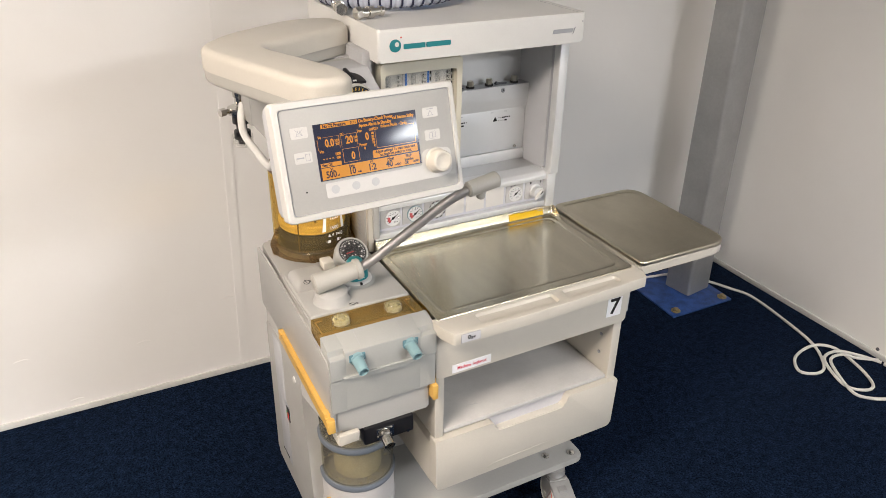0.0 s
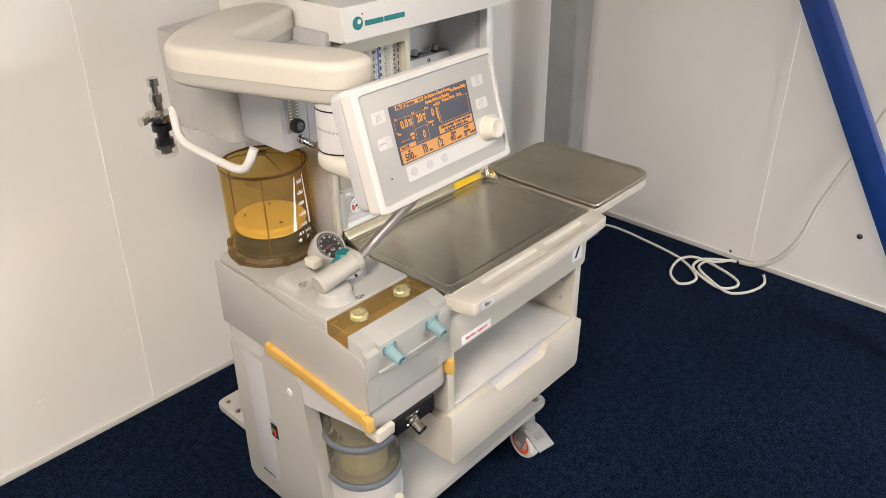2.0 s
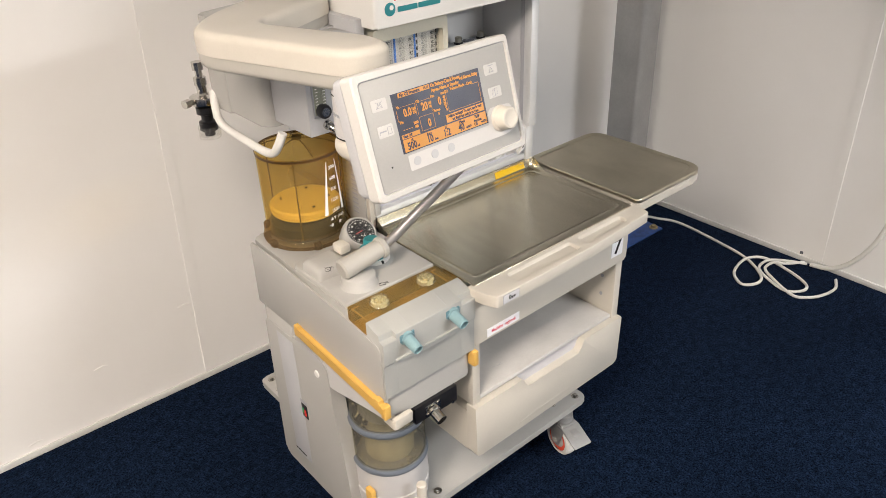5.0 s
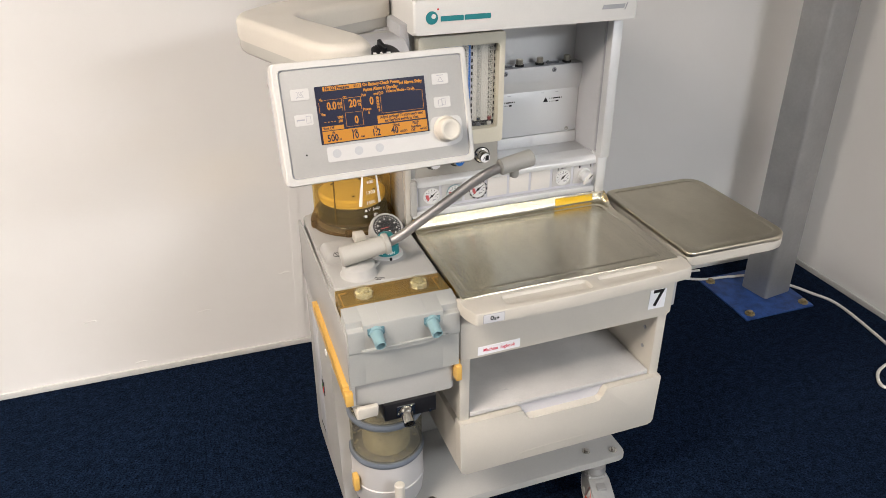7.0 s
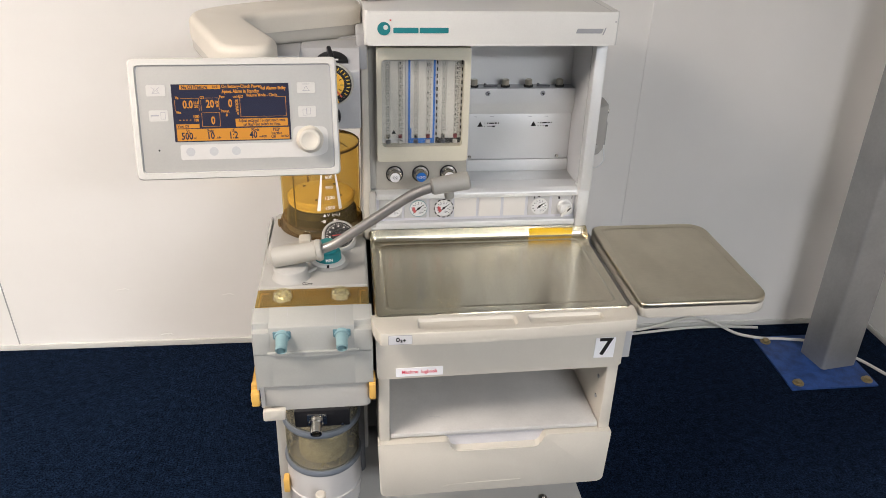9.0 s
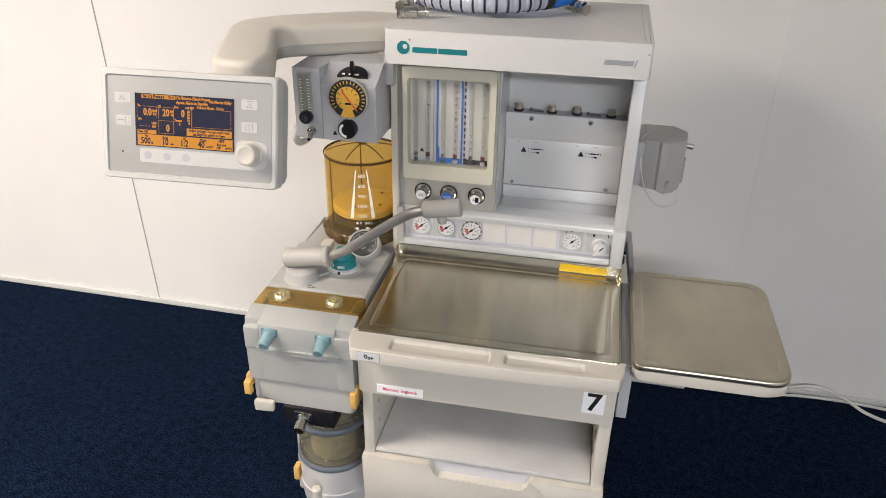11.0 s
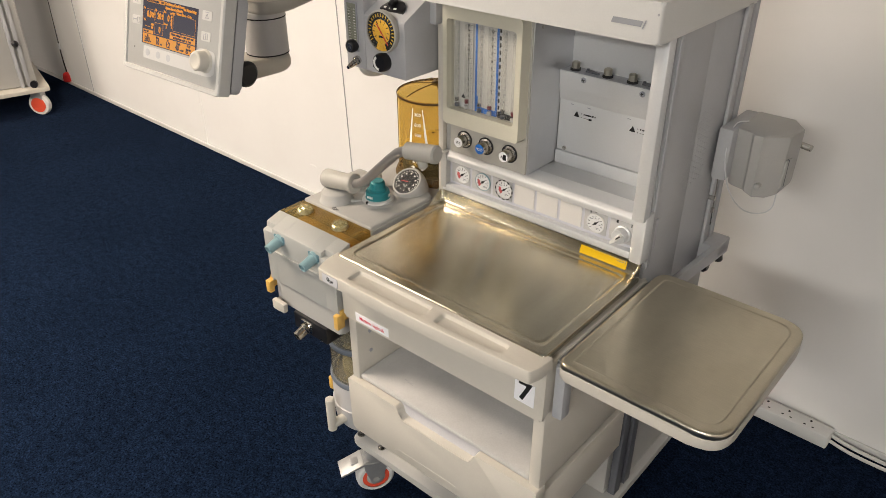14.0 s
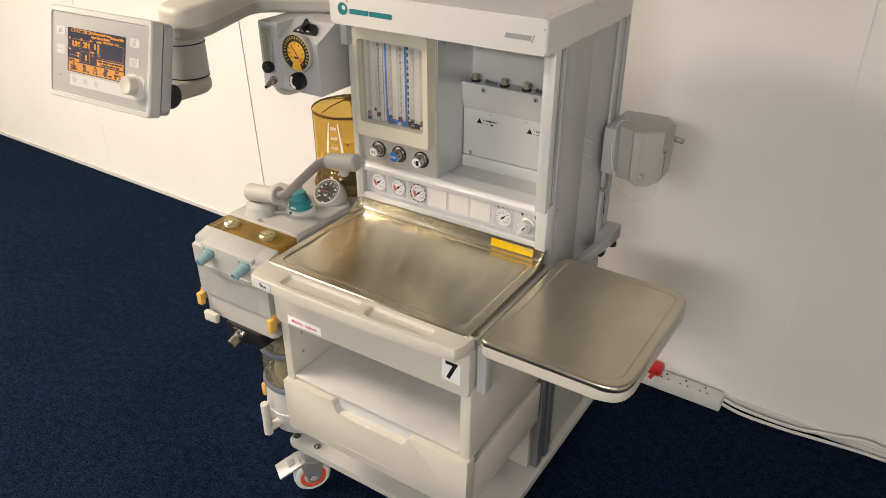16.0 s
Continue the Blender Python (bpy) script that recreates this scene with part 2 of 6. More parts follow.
def part(name, bm, material, parent, label="", at=MACH, smooth=35):
    """Links a bmesh as one mesh object under a thing or a part."""
    if isinstance(bm, bpy.types.Mesh):
        me = bm
    else:
        bmesh.ops.recalc_face_normals(bm, faces=bm.faces)
        me = bpy.data.meshes.new(name)
        bm.to_mesh(me)
        bm.free()
        me.materials.append(material)
        me.polygons.foreach_set("use_smooth", [len(q.vertices) < 7 for q in me.polygons])
        me.set_sharp_from_angle(angle=radians(smooth))
    ob = new(name, me)
    WORLD[ob] = at
    if parent:
        ob.parent = parent
        ob.matrix_basis = WORLD[parent].inverted() @ at
    else:
        ob.matrix_basis = at
    return tagged(ob, label)


def alone(name, bm, material, label, category, at=MACH, kind="", group=""):
    return tagged(part(name, bm, material, None, label, at), label, category, group, kind)


def B():
    return bmesh.new()


def soften(bm, verts, r, seg=2):
    if r > 0:
        edges = list({e for v in verts for e in v.link_edges})
        bmesh.ops.bevel(bm, geom=edges, offset=r, segments=seg, affect="EDGES", profile=0.5)


def box(bm, x0, x1, y0, y1, z0, z1, r=0.0, m=None, seg=2):
    t = Matrix.Translation(((x0 + x1) / 2, (y0 + y1) / 2, (z0 + z1) / 2)) @ Matrix.Diagonal((x1 - x0, y1 - y0, z1 - z0, 1))
    vs = bmesh.ops.create_cube(bm, size=1, matrix=(m @ t) if m else t)["verts"]
    soften(bm, vs, r, seg)
    return bm


def prism(bm, pts, h0, h1, m=None, r=0.0, seg=2):
    """A polygon in x, y drawn out from h0 to h1 along z, then placed by m."""
    m = m or Matrix()
    lo = [bm.verts.new(m @ Vector((x, y, h0))) for x, y in pts]
    hi = [bm.verts.new(m @ Vector((x, y, h1))) for x, y in pts]
    n = len(pts)
    bm.faces.new(lo[::-1])
    bm.faces.new(hi)
    for i in range(n):
        bm.faces.new((lo[i], lo[(i + 1) % n], hi[(i + 1) % n], hi[i]))
    if r > 0:
        edges = []
        for ring in (lo, hi):
            for i in range(n):
                e = bm.edges.get((ring[i], ring[(i + 1) % n]))
                edges.append(e)
        bmesh.ops.bevel(bm, geom=edges, offset=r, segments=seg, affect="EDGES", profile=0.5)
    return bm


def rounded(pts, radii, n=6):
    """A polygon with its corners rounded."""
    if not hasattr(radii, "__len__"):
        radii = [radii] * len(pts)
    out = []
    k = len(pts)
    for i in range(k):
        p0, p1, p2 = Vector(pts[i - 1]), Vector(pts[i]), Vector(pts[(i + 1) % k])
        a, b = (p0 - p1), (p2 - p1)
        d = min(radii[i], a.length * 0.49, b.length * 0.49)
        s, e = p1 + a.normalized() * d, p1 + b.normalized() * d
        for j in range(n + 1):
            t = j / n
            q = s * (1 - t) ** 2 + p1 * 2 * t * (1 - t) + e * t * t
            out.append((q.x, q.y))
    return out


def rrect(x0, x1, y0, y1, r, n=5):
    return rounded([(x0, y0), (x1, y0), (x1, y1), (x0, y1)], r, n)


def inset(pts, radii, d, n=6):
    """The outline rounded() gives, drawn in by d."""
    out, k = [], len(pts)
    rr_ = []
    area = sum(pts[i - 1][0] * pts[i][1] - pts[i][0] * pts[i - 1][1] for i in range(k))
    sg = 1 if area > 0 else -1
    for i in range(k):
        p0, p1, p2 = Vector(pts[i - 1]), Vector(pts[i]), Vector(pts[(i + 1) % k])
        a, b = (p1 - p0).normalized(), (p2 - p1).normalized()
        na, nb = Vector((-a.y, a.x)) * sg, Vector((-b.y, b.x)) * sg
        q = p1 + (na + nb) * (d / max(0.3, 1 + na.dot(nb)))
        out.append((q.x, q.y))
        turn = (a.x * b.y - a.y * b.x) * sg
        rr_.append(max(0.002, radii[i] - d * turn * 0.8))
    return rounded(out, rr_, n)


def pillow(bm, pts, radii, z0, z1, r, seg=5, n=6, r0=0.0, shrink=0.0):
    """A plate with a full rounded upper edge (r) and lower edge (r0)."""
    steps = []
    if r0:
        steps += [(r0 * (1 - math.sin(a)), z0 + r0 * (1 - math.cos(a))) for a in [k * math.pi / 2 / seg for k in range(seg + 1)]]
    else:
        steps += [(0, z0)]
    steps += [(r * (1 - math.cos(a)), z1 - r + r * math.sin(a)) for a in [k * math.pi / 2 / seg for k in range(seg + 1)]]
    rings = [[bm.verts.new((x, y, z)) for x, y in inset(pts, radii, d + shrink, n)] for d, z in steps]
    for a, b in zip(rings, rings[1:]):
        for i in range(len(a)):
            j = (i + 1) % len(a)
            bm.faces.new((a[i], a[j], b[j], b[i]))
    bm.faces.new(rings[0][::-1])
    bm.faces.new(rings[-1])
    return bm


def frame_of(o, z, up=(0, 0, 1)):
    """A pose at o whose z axis runs along z."""
    q = Vector(z).normalized().to_track_quat("Z", "Y").to_matrix().to_4x4()
    return Matrix.Translation(o) @ q


def lathe(bm, prof, m=None, n=28):
    """Turns a profile of (radius, height) about z, then places it by m."""
    m = m or Matrix()
    rings = []
    for r, h in prof:
        if r < 1e-6:
            rings.append([bm.verts.new(m @ Vector((0, 0, h)))])
        else:
            rings.append([bm.verts.new(m @ Vector((r * math.cos(2 * math.pi * i / n), r * math.sin(2 * math.pi * i / n), h))) for i in range(n)])
    for a, b in zip(rings, rings[1:]):
        for i in range(n):
            j = (i + 1) % n
            if len(a) == 1 and len(b) == 1:
                continue
            if len(a) == 1:
                bm.faces.new((a[0], b[i], b[j]))
            elif len(b) == 1:
                bm.faces.new((a[i], a[j], b[0]))
            else:
                bm.faces.new((a[i], a[j], b[j], b[i]))
    return bm


def rod(bm, p0, p1, r, r1=None, n=20, ch=0.0):
    """A capped round bar from p0 to p1, with chamfered ends."""
    p0, p1 = Vector(p0), Vector(p1)
    h, r1 = (p1 - p0).length, r if r1 is None else r1
    prof = [(0, 0), (r - ch, 0), (r, ch), (r1, h - ch), (r1 - ch, h), (0, h)] if ch else [(0, 0), (r, 0), (r1, h), (0, h)]
    return lathe(bm, prof, frame_of(p0, p1 - p0), n)


def spline(pts, n=8):
    """A smooth line through points."""
    ps = [Vector(q) for q in pts]
    ps = [ps[0] * 2 - ps[1]] + ps + [ps[-1] * 2 - ps[-2]]
    out = []
    for i in range(1, len(ps) - 2):
        a, b, c, d = ps[i - 1:i + 3]
        for j in range(n):
            t = j / n
            out.append(0.5 * (2 * b + (c - a) * t + (2 * a - 5 * b + 4 * c - d) * t * t + (3 * b - a - 3 * c + d) * t ** 3))
    return out + [ps[-2]]


def tube(bm, pts, r, n=10, smooth=8, radius=None):
    line = spline(pts, smooth) if smooth else [Vector(q) for q in pts]
    rings, nrm = [], None
    for i, q in enumerate(line):
        d = (line[min(i + 1, len(line) - 1)] - line[max(i - 1, 0)]).normalized()
        if nrm is None:
            nrm = d.orthogonal().normalized()
        nrm = (nrm - d * nrm.dot(d)).normalized()
        bi = d.cross(nrm)
        rad = radius(i) if radius else r
        rings.append([bm.verts.new(q + (nrm * math.cos(2 * math.pi * k / n) + bi * math.sin(2 * math.pi * k / n)) * rad) for k in range(n)])
    for a, b in zip(rings, rings[1:]):
        for k in range(n):
            bm.faces.new((a[k], a[(k + 1) % n], b[(k + 1) % n], b[k]))
    bm.faces.new(rings[0][::-1])
    bm.faces.new(rings[-1])
    return bm


def wording(text, size, m, material, parent, name="lettering", at=MACH, spread=1.0, align="CENTER", bold=0.0):
    """Raised lettering in the built-in font; m is its pose, with the text in x and y."""
    cu = bpy.data.curves.new("lettering", "FONT")
    cu.body, cu.size, cu.align_x, cu.align_y, cu.extrude, cu.resolution_u, cu.offset = text, size, align, "CENTER", 0.0003, 2, bold
    tmp = bpy.data.objects.new("lettering", cu)
    me = bpy.data.meshes.new_from_object(tmp)
    bpy.data.objects.remove(tmp)
    bpy.data.curves.remove(cu)
    me.materials.clear()
    me.materials.append(material)
    me.transform(m @ Matrix.Diagonal((spread, 1, 1, 1)))
    return part(name, me, material, parent, at=at)


# turns a profile in the y-z plane so that it is drawn out along x
SWAP = Matrix(((0, 0, 1, 0), (1, 0, 0, 0), (0, 1, 0, 0), (0, 0, 0, 1)))


def front(x, y, z):
    """A plane that faces the machine's front: its x to the right, its y up."""
    return pose(x, y, z, 90, 0, 0)


# ---- the room ----
alone("floor", box(B(), -6.2, 5.6, -7.7, 0.2, -0.12, 0), CARPET, "dark navy loop-pile carpet floor", "floor", ROOM, "structure")
alone("ceiling", box(B(), -6.2, 5.6, -7.7, 0.2, CEIL, CEIL + 0.12), CEILM, "plain white ceiling", "ceiling", ROOM, "structure")
back = alone("wall_back", box(B(), -6.2, 2.54, 0, 0.12, 0, CEIL), WALL, "white painted panel wall with thin joints and scuffs", "wall", ROOM, "structure")
right = alone("wall_right", box(B(), 2.42, 2.54, -3.4, 0, 0, CEIL), WALL, "white painted panel wall with scuffs", "wall", ROOM, "structure")
# The next four walls are unseen, greyed to cut light bounced back.
alone("wall_return", box(B(), 2.54, 5.6, -3.4, -3.28, 0, CEIL), FARW, "unseen grey partition wall, darkened to cut bounced light", "wall", ROOM, "structure")
alone("wall_end", box(B(), 5.48, 5.6, -7.58, -3.4, 0, CEIL), FARW, "unseen grey end wall, darkened to cut bounced light", "wall", ROOM, "structure")
alone("wall_front", box(B(), -6.2, 5.6, -7.7, -7.58, 0, CEIL), FARW, "unseen grey wall behind, darkened to cut bounced light", "wall", ROOM, "structure")
alone("wall_left", box(B(), -6.2, -6.08, -7.58, 0, 0, CEIL), FARW, "unseen grey wall far off, darkened to cut bounced light", "wall", ROOM, "structure")
alone("baseboard", box(B(), -6.08, 2.41, -0.007, 0, 0, 0.022, 0.002), WHITE, "low white edging strip along the wall", "baseboard", ROOM, "structure")
alone("baseboard", box(B(), 2.413, 2.42, -3.4, -0.007, 0, 0.022, 0.002), WHITE, "low white edging strip along the wall", "baseboard", ROOM, "structure")
for lx, ly, ll, lw, _, _ in LAMPS:
    fix = thing("ceiling_light", (lx, ly, CEIL), "recessed square-edged fluorescent ceiling light out of view, switched on", "light", ROOM, "ceiling lights")
    hx, hy = ll / 2, lw / 2
    bm = B()
    for a in ((-hx - 0.04, -hx, -hy, hy), (hx, hx + 0.04, -hy, hy), (-hx - 0.04, hx + 0.04, -hy - 0.04, -hy), (-hx - 0.04, hx + 0.04, hy, hy + 0.04)):
        box(bm, lx + a[0], lx + a[1], ly + a[2], ly + a[3], CEIL - 0.03, CEIL)
    part("frame", bm, WHITE, fix, at=ROOM)
    part("diffuser", box(B(), lx - hx, lx + hx, ly - hy, ly + hy, CEIL - 0.012, CEIL - 0.002), LAMPW, fix, at=ROOM)

# ---- fixed things of the room ----
def joint(parent, x, dark, at, axis="x", h=CEIL, w=0.004, lean=0.0):
    m_ = MID if dark else WALL
    if axis == "x":
        return part("panel_joint", prism(B(), [(x - w / 2, 0.024), (x + w / 2, 0.024), (x + w / 2 + lean * h, h - 0.01), (x - w / 2 + lean * h, h - 0.01)], 0, 0.003, front(0, 0, 0)), m_, parent, at=at)
    return part("panel_joint", box(B(), 2.417, 2.42, x - w / 2, x + w / 2, 0.024, h - 0.01), m_, parent, at=at)


for x, dark, w in ((-3.15, True, 0.004), (-1.885, False, 0.006), (-0.722, True, 0.0028), (0.320, False, 0.03), (1.405, False, 0.03)):
    joint(back, x, dark, ROOM, w=w, lean={0.320: 0.035, -0.722: -0.037}.get(x, 0.0))
joint(right, -1.0, False, ROOM, "y", w=0.03)
joint(right, -2.1, False, ROOM, "y", w=0.03)
# scuffs and dents on the panels
rnd = random.Random(4)
bm = B()
for cx, cz in ((0.286, 0.295), (0.008, 0.20), (-0.219, 0.044), (-0.34, 0.231), (-1.0, 0.16)):
    prism(bm, rounded([(-0.022, 0), (0.0, -0.004), (0.022, -0.001), (0.008, 0.005)], 0.003), 0, 0.002, front(cx, 0, cz))
part("dent", bm, WALL, back, at=ROOM)


def bolt(name, parent, m, r, h, material, at):
    bm = B()
    lathe(bm, [(0, 0), (r * 1.7, 0), (r * 1.7, h * 0.3), (r, h * 0.3)], m, 16)
    lathe(bm, [(r, h * 0.3), (r, h * 0.9), (r * 0.8, h), (0, h)], m, 6)
    return part(name, bm, material, parent, at=at)


bolt("wall_bolt", right, frame_of((2.42, -1.385, 0.266), (-1, 0, 0)), 0.006, 0.008, CHROME, ROOM)
bolt("wall_bolt", right, frame_of((2.42, -0.93, 0.032), (-1, 0, 0)), 0.004, 0.006, DARK, ROOM)

# steel pillar on its blue plate
pil = thing("steel_pillar", (2.12, 1.95, 0), "galvanised steel pillar bolted to a blue floor plate", "pillar", Matrix())
PILP = pose(2.094, 1.931, 0, 0, 0, 12)
bm = B()
t_, w_, d_ = 0.005, 0.140, 0.122
shell = [rrect(k, w_ - k, k, d_ - k, 0.014 - k, 5) for k in (0.0, t_)]
rings = [[bm.verts.new(PILP @ Vector((x, y, z))) for x, y in shell[k]] for k, z in ((0, 0.008), (0, CEIL), (1, CEIL), (1, 0.008))]
for a, b in zip(rings, rings[1:] + rings[:1]):
    for i in range(len(a)):
        bm.faces.new((a[i], a[(i + 1) % len(a)], b[(i + 1) % len(a)], b[i]))
part("post", bm, GALV, pil, at=Matrix())
bm = B()
prism(bm, [(1.937, 1.826), (2.250, 1.846), (2.245, 2.16), (1.932, 2.14)], 0.0, 0.008, r=0.002)
part("foot_plate", bm, PLATEB, pil, "scratched blue painted steel plate", at=Matrix())
for bx, by in ((1.972, 1.858), (2.222, 1.872), (1.966, 2.108), (2.218, 2.125)):
    bolt("bolt", pil, pose(bx, by, 0.008), 0.011, 0.014, surface("brass_bolt", (0.42, 0.33, 0.18), 0.45, metal=0.6) if "brass_bolt" not in MATS else MATS["brass_bolt"], Matrix())

# blue leaning brace near the wall
brace = thing("blue_brace", (2.2, 0.5, 0), "dark blue painted steel channel brace leaning by the wall", "brace", Matrix())
bm = B()
BT, BB = Vector((2.2, 1.679, 2.05)), Vector((2.2, 0.447, 0.0))
ax = (BT - BB).normalized()
side = Vector((1, 0, 0)).cross(ax).normalized()
mb = Matrix((Vector((1, 0, 0)), side, ax)).transposed().to_4x4()
mb.translation = BB
prism(bm, rounded([(0, -0.04), (0.045, -0.04), (0.045, -0.033), (0.006, -0.033), (0.006, 0.033), (0.045, 0.033), (0.045, 0.04), (0, 0.04)], 0.0025, 2), 0, (BT - BB).length, mb)
part("channel", bm, BLUEP, brace, at=Matrix())
part("foot_plate", box(B(), 2.12, 2.32, 0.31, 0.525, 0, 0.008, 0.002), BLUEP, brace, at=Matrix())

# white cable: from the socket strip along the wall, behind the pillar, coiled by the right wall
bm = B()
tube(bm, [(1.275, 2.180, 0.026), (1.33, 2.178, 0.014), (1.42, 2.184, 0.008), (1.52, 2.190, 0.012), (1.62, 2.196, 0.034), (1.71, 2.196, 0.058), (1.79, 2.185, 0.044), (1.87, 2.155, 0.016), (1.95, 2.125, 0.014), (2.05, 2.116, 0.014), (2.17, 2.090, 0.014), (2.255, 2.003, 0.008),
          (2.305, 1.921, 0.006), (2.344, 1.83, 0.006), (2.332, 1.636, 0.006), (2.299, 1.466, 0.008), (2.224, 1.352, 0.010), (2.170, 1.335, 0.006), (2.124, 1.370, 0.006), (2.178, 1.438, 0.006),
          (2.285, 1.462, 0.012), (2.353, 1.420, 0.010), (2.343, 1.303, 0.006), (2.304, 1.213, 0.006), (2.255, 1.198, 0.006), (2.208, 1.240, 0.006), (2.222, 1.320, 0.012), (2.265, 1.388, 0.014), (2.335, 1.394, 0.018), (2.405, 1.350, 0.008), (2.438, 1.288, 0.010)], 0.0055, 8)
alone("floor_cable", bm, CABLEW, "thin white mains cable coiled loosely on the carpet", "cable", Matrix())
bm = B()
tube(bm, [(2.436, 1.300, 0.014), (2.38, 1.345, 0.008), (2.329, 1.366, 0.024), (2.270, 1.366, 0.020), (2.225, 1.300, 0.018), (2.200, 1.206, 0.006), (2.228, 1.162, 0.006), (2.285, 1.135, 0.006), (2.36, 1.13, 0.006), (2.42, 1.16, 0.006)], 0.0055, 8)
alone("floor_cable", bm, CABLEW, "loose white cable end lying over the coil", "cable", Matrix())
bm = B()
tube(bm, [(1.275, 2.165, 0.014), (1.36, 2.160, 0.006), (1.47, 2.168, 0.005), (1.58, 2.180, 0.010), (1.70, 2.200, 0.010), (1.83, 2.212, 0.007), (1.98, 2.208, 0.006)], 0.005, 8)
alone("floor_cable", bm, CABLEW, "second thin white cable lying along the wall", "cable", Matrix())
bm = B()
tube(bm, [(2.440, 1.275, 0.012), (2.440, 1.20, 0.03), (2.442, 1.13, 0.09), (2.446, 1.07, 0.2), (2.450, 1.03, 0.36), (2.452, 0.965, 0.55), (2.455, 0.90, 0.75), (2.458, 0.83, 0.95)], 0.009, 10)
alone("wall_cable", bm, CABLEW, "white cable hanging slack against the wall", "cable", Matrix())

# power strip with a red plug
strip = thing("power_strip", (0.9, -0.05, 0.0), "white socket strip lying along the wall, one red plug in it", "socket", ROOM)
SP = ROOM @ pose(1.30, -0.014, 0.004, 0, 0, 0)
bm = B()
box(bm, -0.36, 0.0, -0.062, -0.006, 0, 0.042, 0.005)
part("casing", bm, WHITE, strip, at=SP)
for i in range(3):
    bm = B()
    cx = -0.06 - i * 0.062
    box(bm, cx - 0.003, cx + 0.003, -0.026, -0.019, 0.0415, 0.0428)
    box(bm, cx - 0.0145, cx - 0.008, -0.048, -0.044, 0.0415, 0.0428)
    box(bm, cx + 0.008, cx + 0.0145, -0.048, -0.044, 0.0415, 0.0428)
    part("socket_holes", bm, INK, strip, at=SP)
bm = B()
box(bm, -0.245, -0.197, -0.058, -0.012, 0.043, 0.078, 0.010)
rod(bm, (-0.221, -0.058, 0.055), (-0.221, -0.085, 0.055), 0.008, 0.006)
part("plug", bm, RED, strip, "red mains plug", at=SP)

# ---- the anaesthesia machine ----
mach = thing("anaesthesia_machine", (0.2, 0.35, 0), "cream and grey anaesthesia machine standing on four castors", "medical machine")
part("base_plate", prism(B(), rounded([(-0.10, 0.078), (0.522, 0.078), (0.522, 0.62), (0.522, 0.78), (-0.125, 0.78), (-0.125, 0.62), (-0.10, 0.60)], [0.02, 0.02, 0.001, 0.02, 0.02, 0.02, 0.02]), 0.142, 0.162, r=0.003), PALE, mach)
for bx, by in ((-0.085, 0.10), (-0.012, 0.10), (0.425, 0.12), (0.495, 0.10), (-0.10, 0.755), (-0.105, 0.70)):
    bolt("bolt", mach, pose(bx, by, 0.162), 0.006, 0.008, CHROME, MACH)
bm = B()
box(bm, -0.05, 0.50, 0.36, 0.60, 0.10, 0.142, 0.004)
part("underframe", bm, DARK, mach)


def castor(x, y, yaw, pedal):
    at = MACH @ pose(x, y, 0, 0, 0, yaw)
    bm = B()
    lathe(bm, [(0, 0.142), (0.026, 0.142), (0.028, 0.124), (0.018, 0.118), (0, 0.118)])
    for s in (-1, 1):
        prism(bm, rounded([(-0.012, 0.036), (0.012, 0.036), (0.030, 0.095), (0.028, 0.120), (-0.028, 0.120), (-0.030, 0.095)], 0.008, 3), s * 0.0225 - 0.0015, s * 0.0225 + 0.0015, pose(0, 0, 0, 90, 0, 0))
    box(bm, -0.028, 0.028, -0.0205, 0.0205, 0.112, 0.119, 0.001)
    c = part("castor", bm, GALV, mach, "castor with a white tyre and red disc", at=at)
    wheel = Matrix.Translation((0, 0, 0.051)) @ pose(0, 0, 0, 90, 0, 0)
    part("tyre", lathe(B(), [(0.036, -0.0175), (0.044, -0.0175), (0.0495, -0.012), (0.051, 0), (0.0495, 0.012), (0.044, 0.0175), (0.036, 0.0175)], wheel, 36), WHITE, c, at=at)
    part("disc", lathe(B(), [(0, -0.0150), (0.036, -0.0150), (0.036, 0.0150), (0, 0.0150)], wheel, 28), ORANGE, c, at=at)
    part("hub", lathe(B(), [(0, -0.025), (0.008, -0.025), (0.010, -0.0215), (0.018, -0.0190), (0.025, -0.0158), (0.025, 0.0158), (0.018, 0.0190), (0.010, 0.0215), (0.008, 0.025), (0, 0.025)], wheel, 20), PALE, c, at=at)
    if pedal:
        bm = B()
        prism(bm, rounded([(-0.045, 0.004), (0.02, 0.012), (0.080, -0.012), (0.078, -0.018), (0.02, 0.006), (-0.045, -0.003)], 0.002, 2), -0.028, 0.028, pose(0.012, 0, 0.104, 90, 0, 0), r=0.001)
        box(bm, 0.040, 0.062, -0.012, 0.012, 0.102, 0.112, 0.002)
        part("brake_pedal", bm, GALV, c, "worn metal brake pedal", at=at)
    return c


castor(0.440, 0.092, -101, True)
castor(-0.045, 0.100, 238, True)
castor(0.43, 0.70, 60, False)
castor(-0.055, 0.705, 72, False)

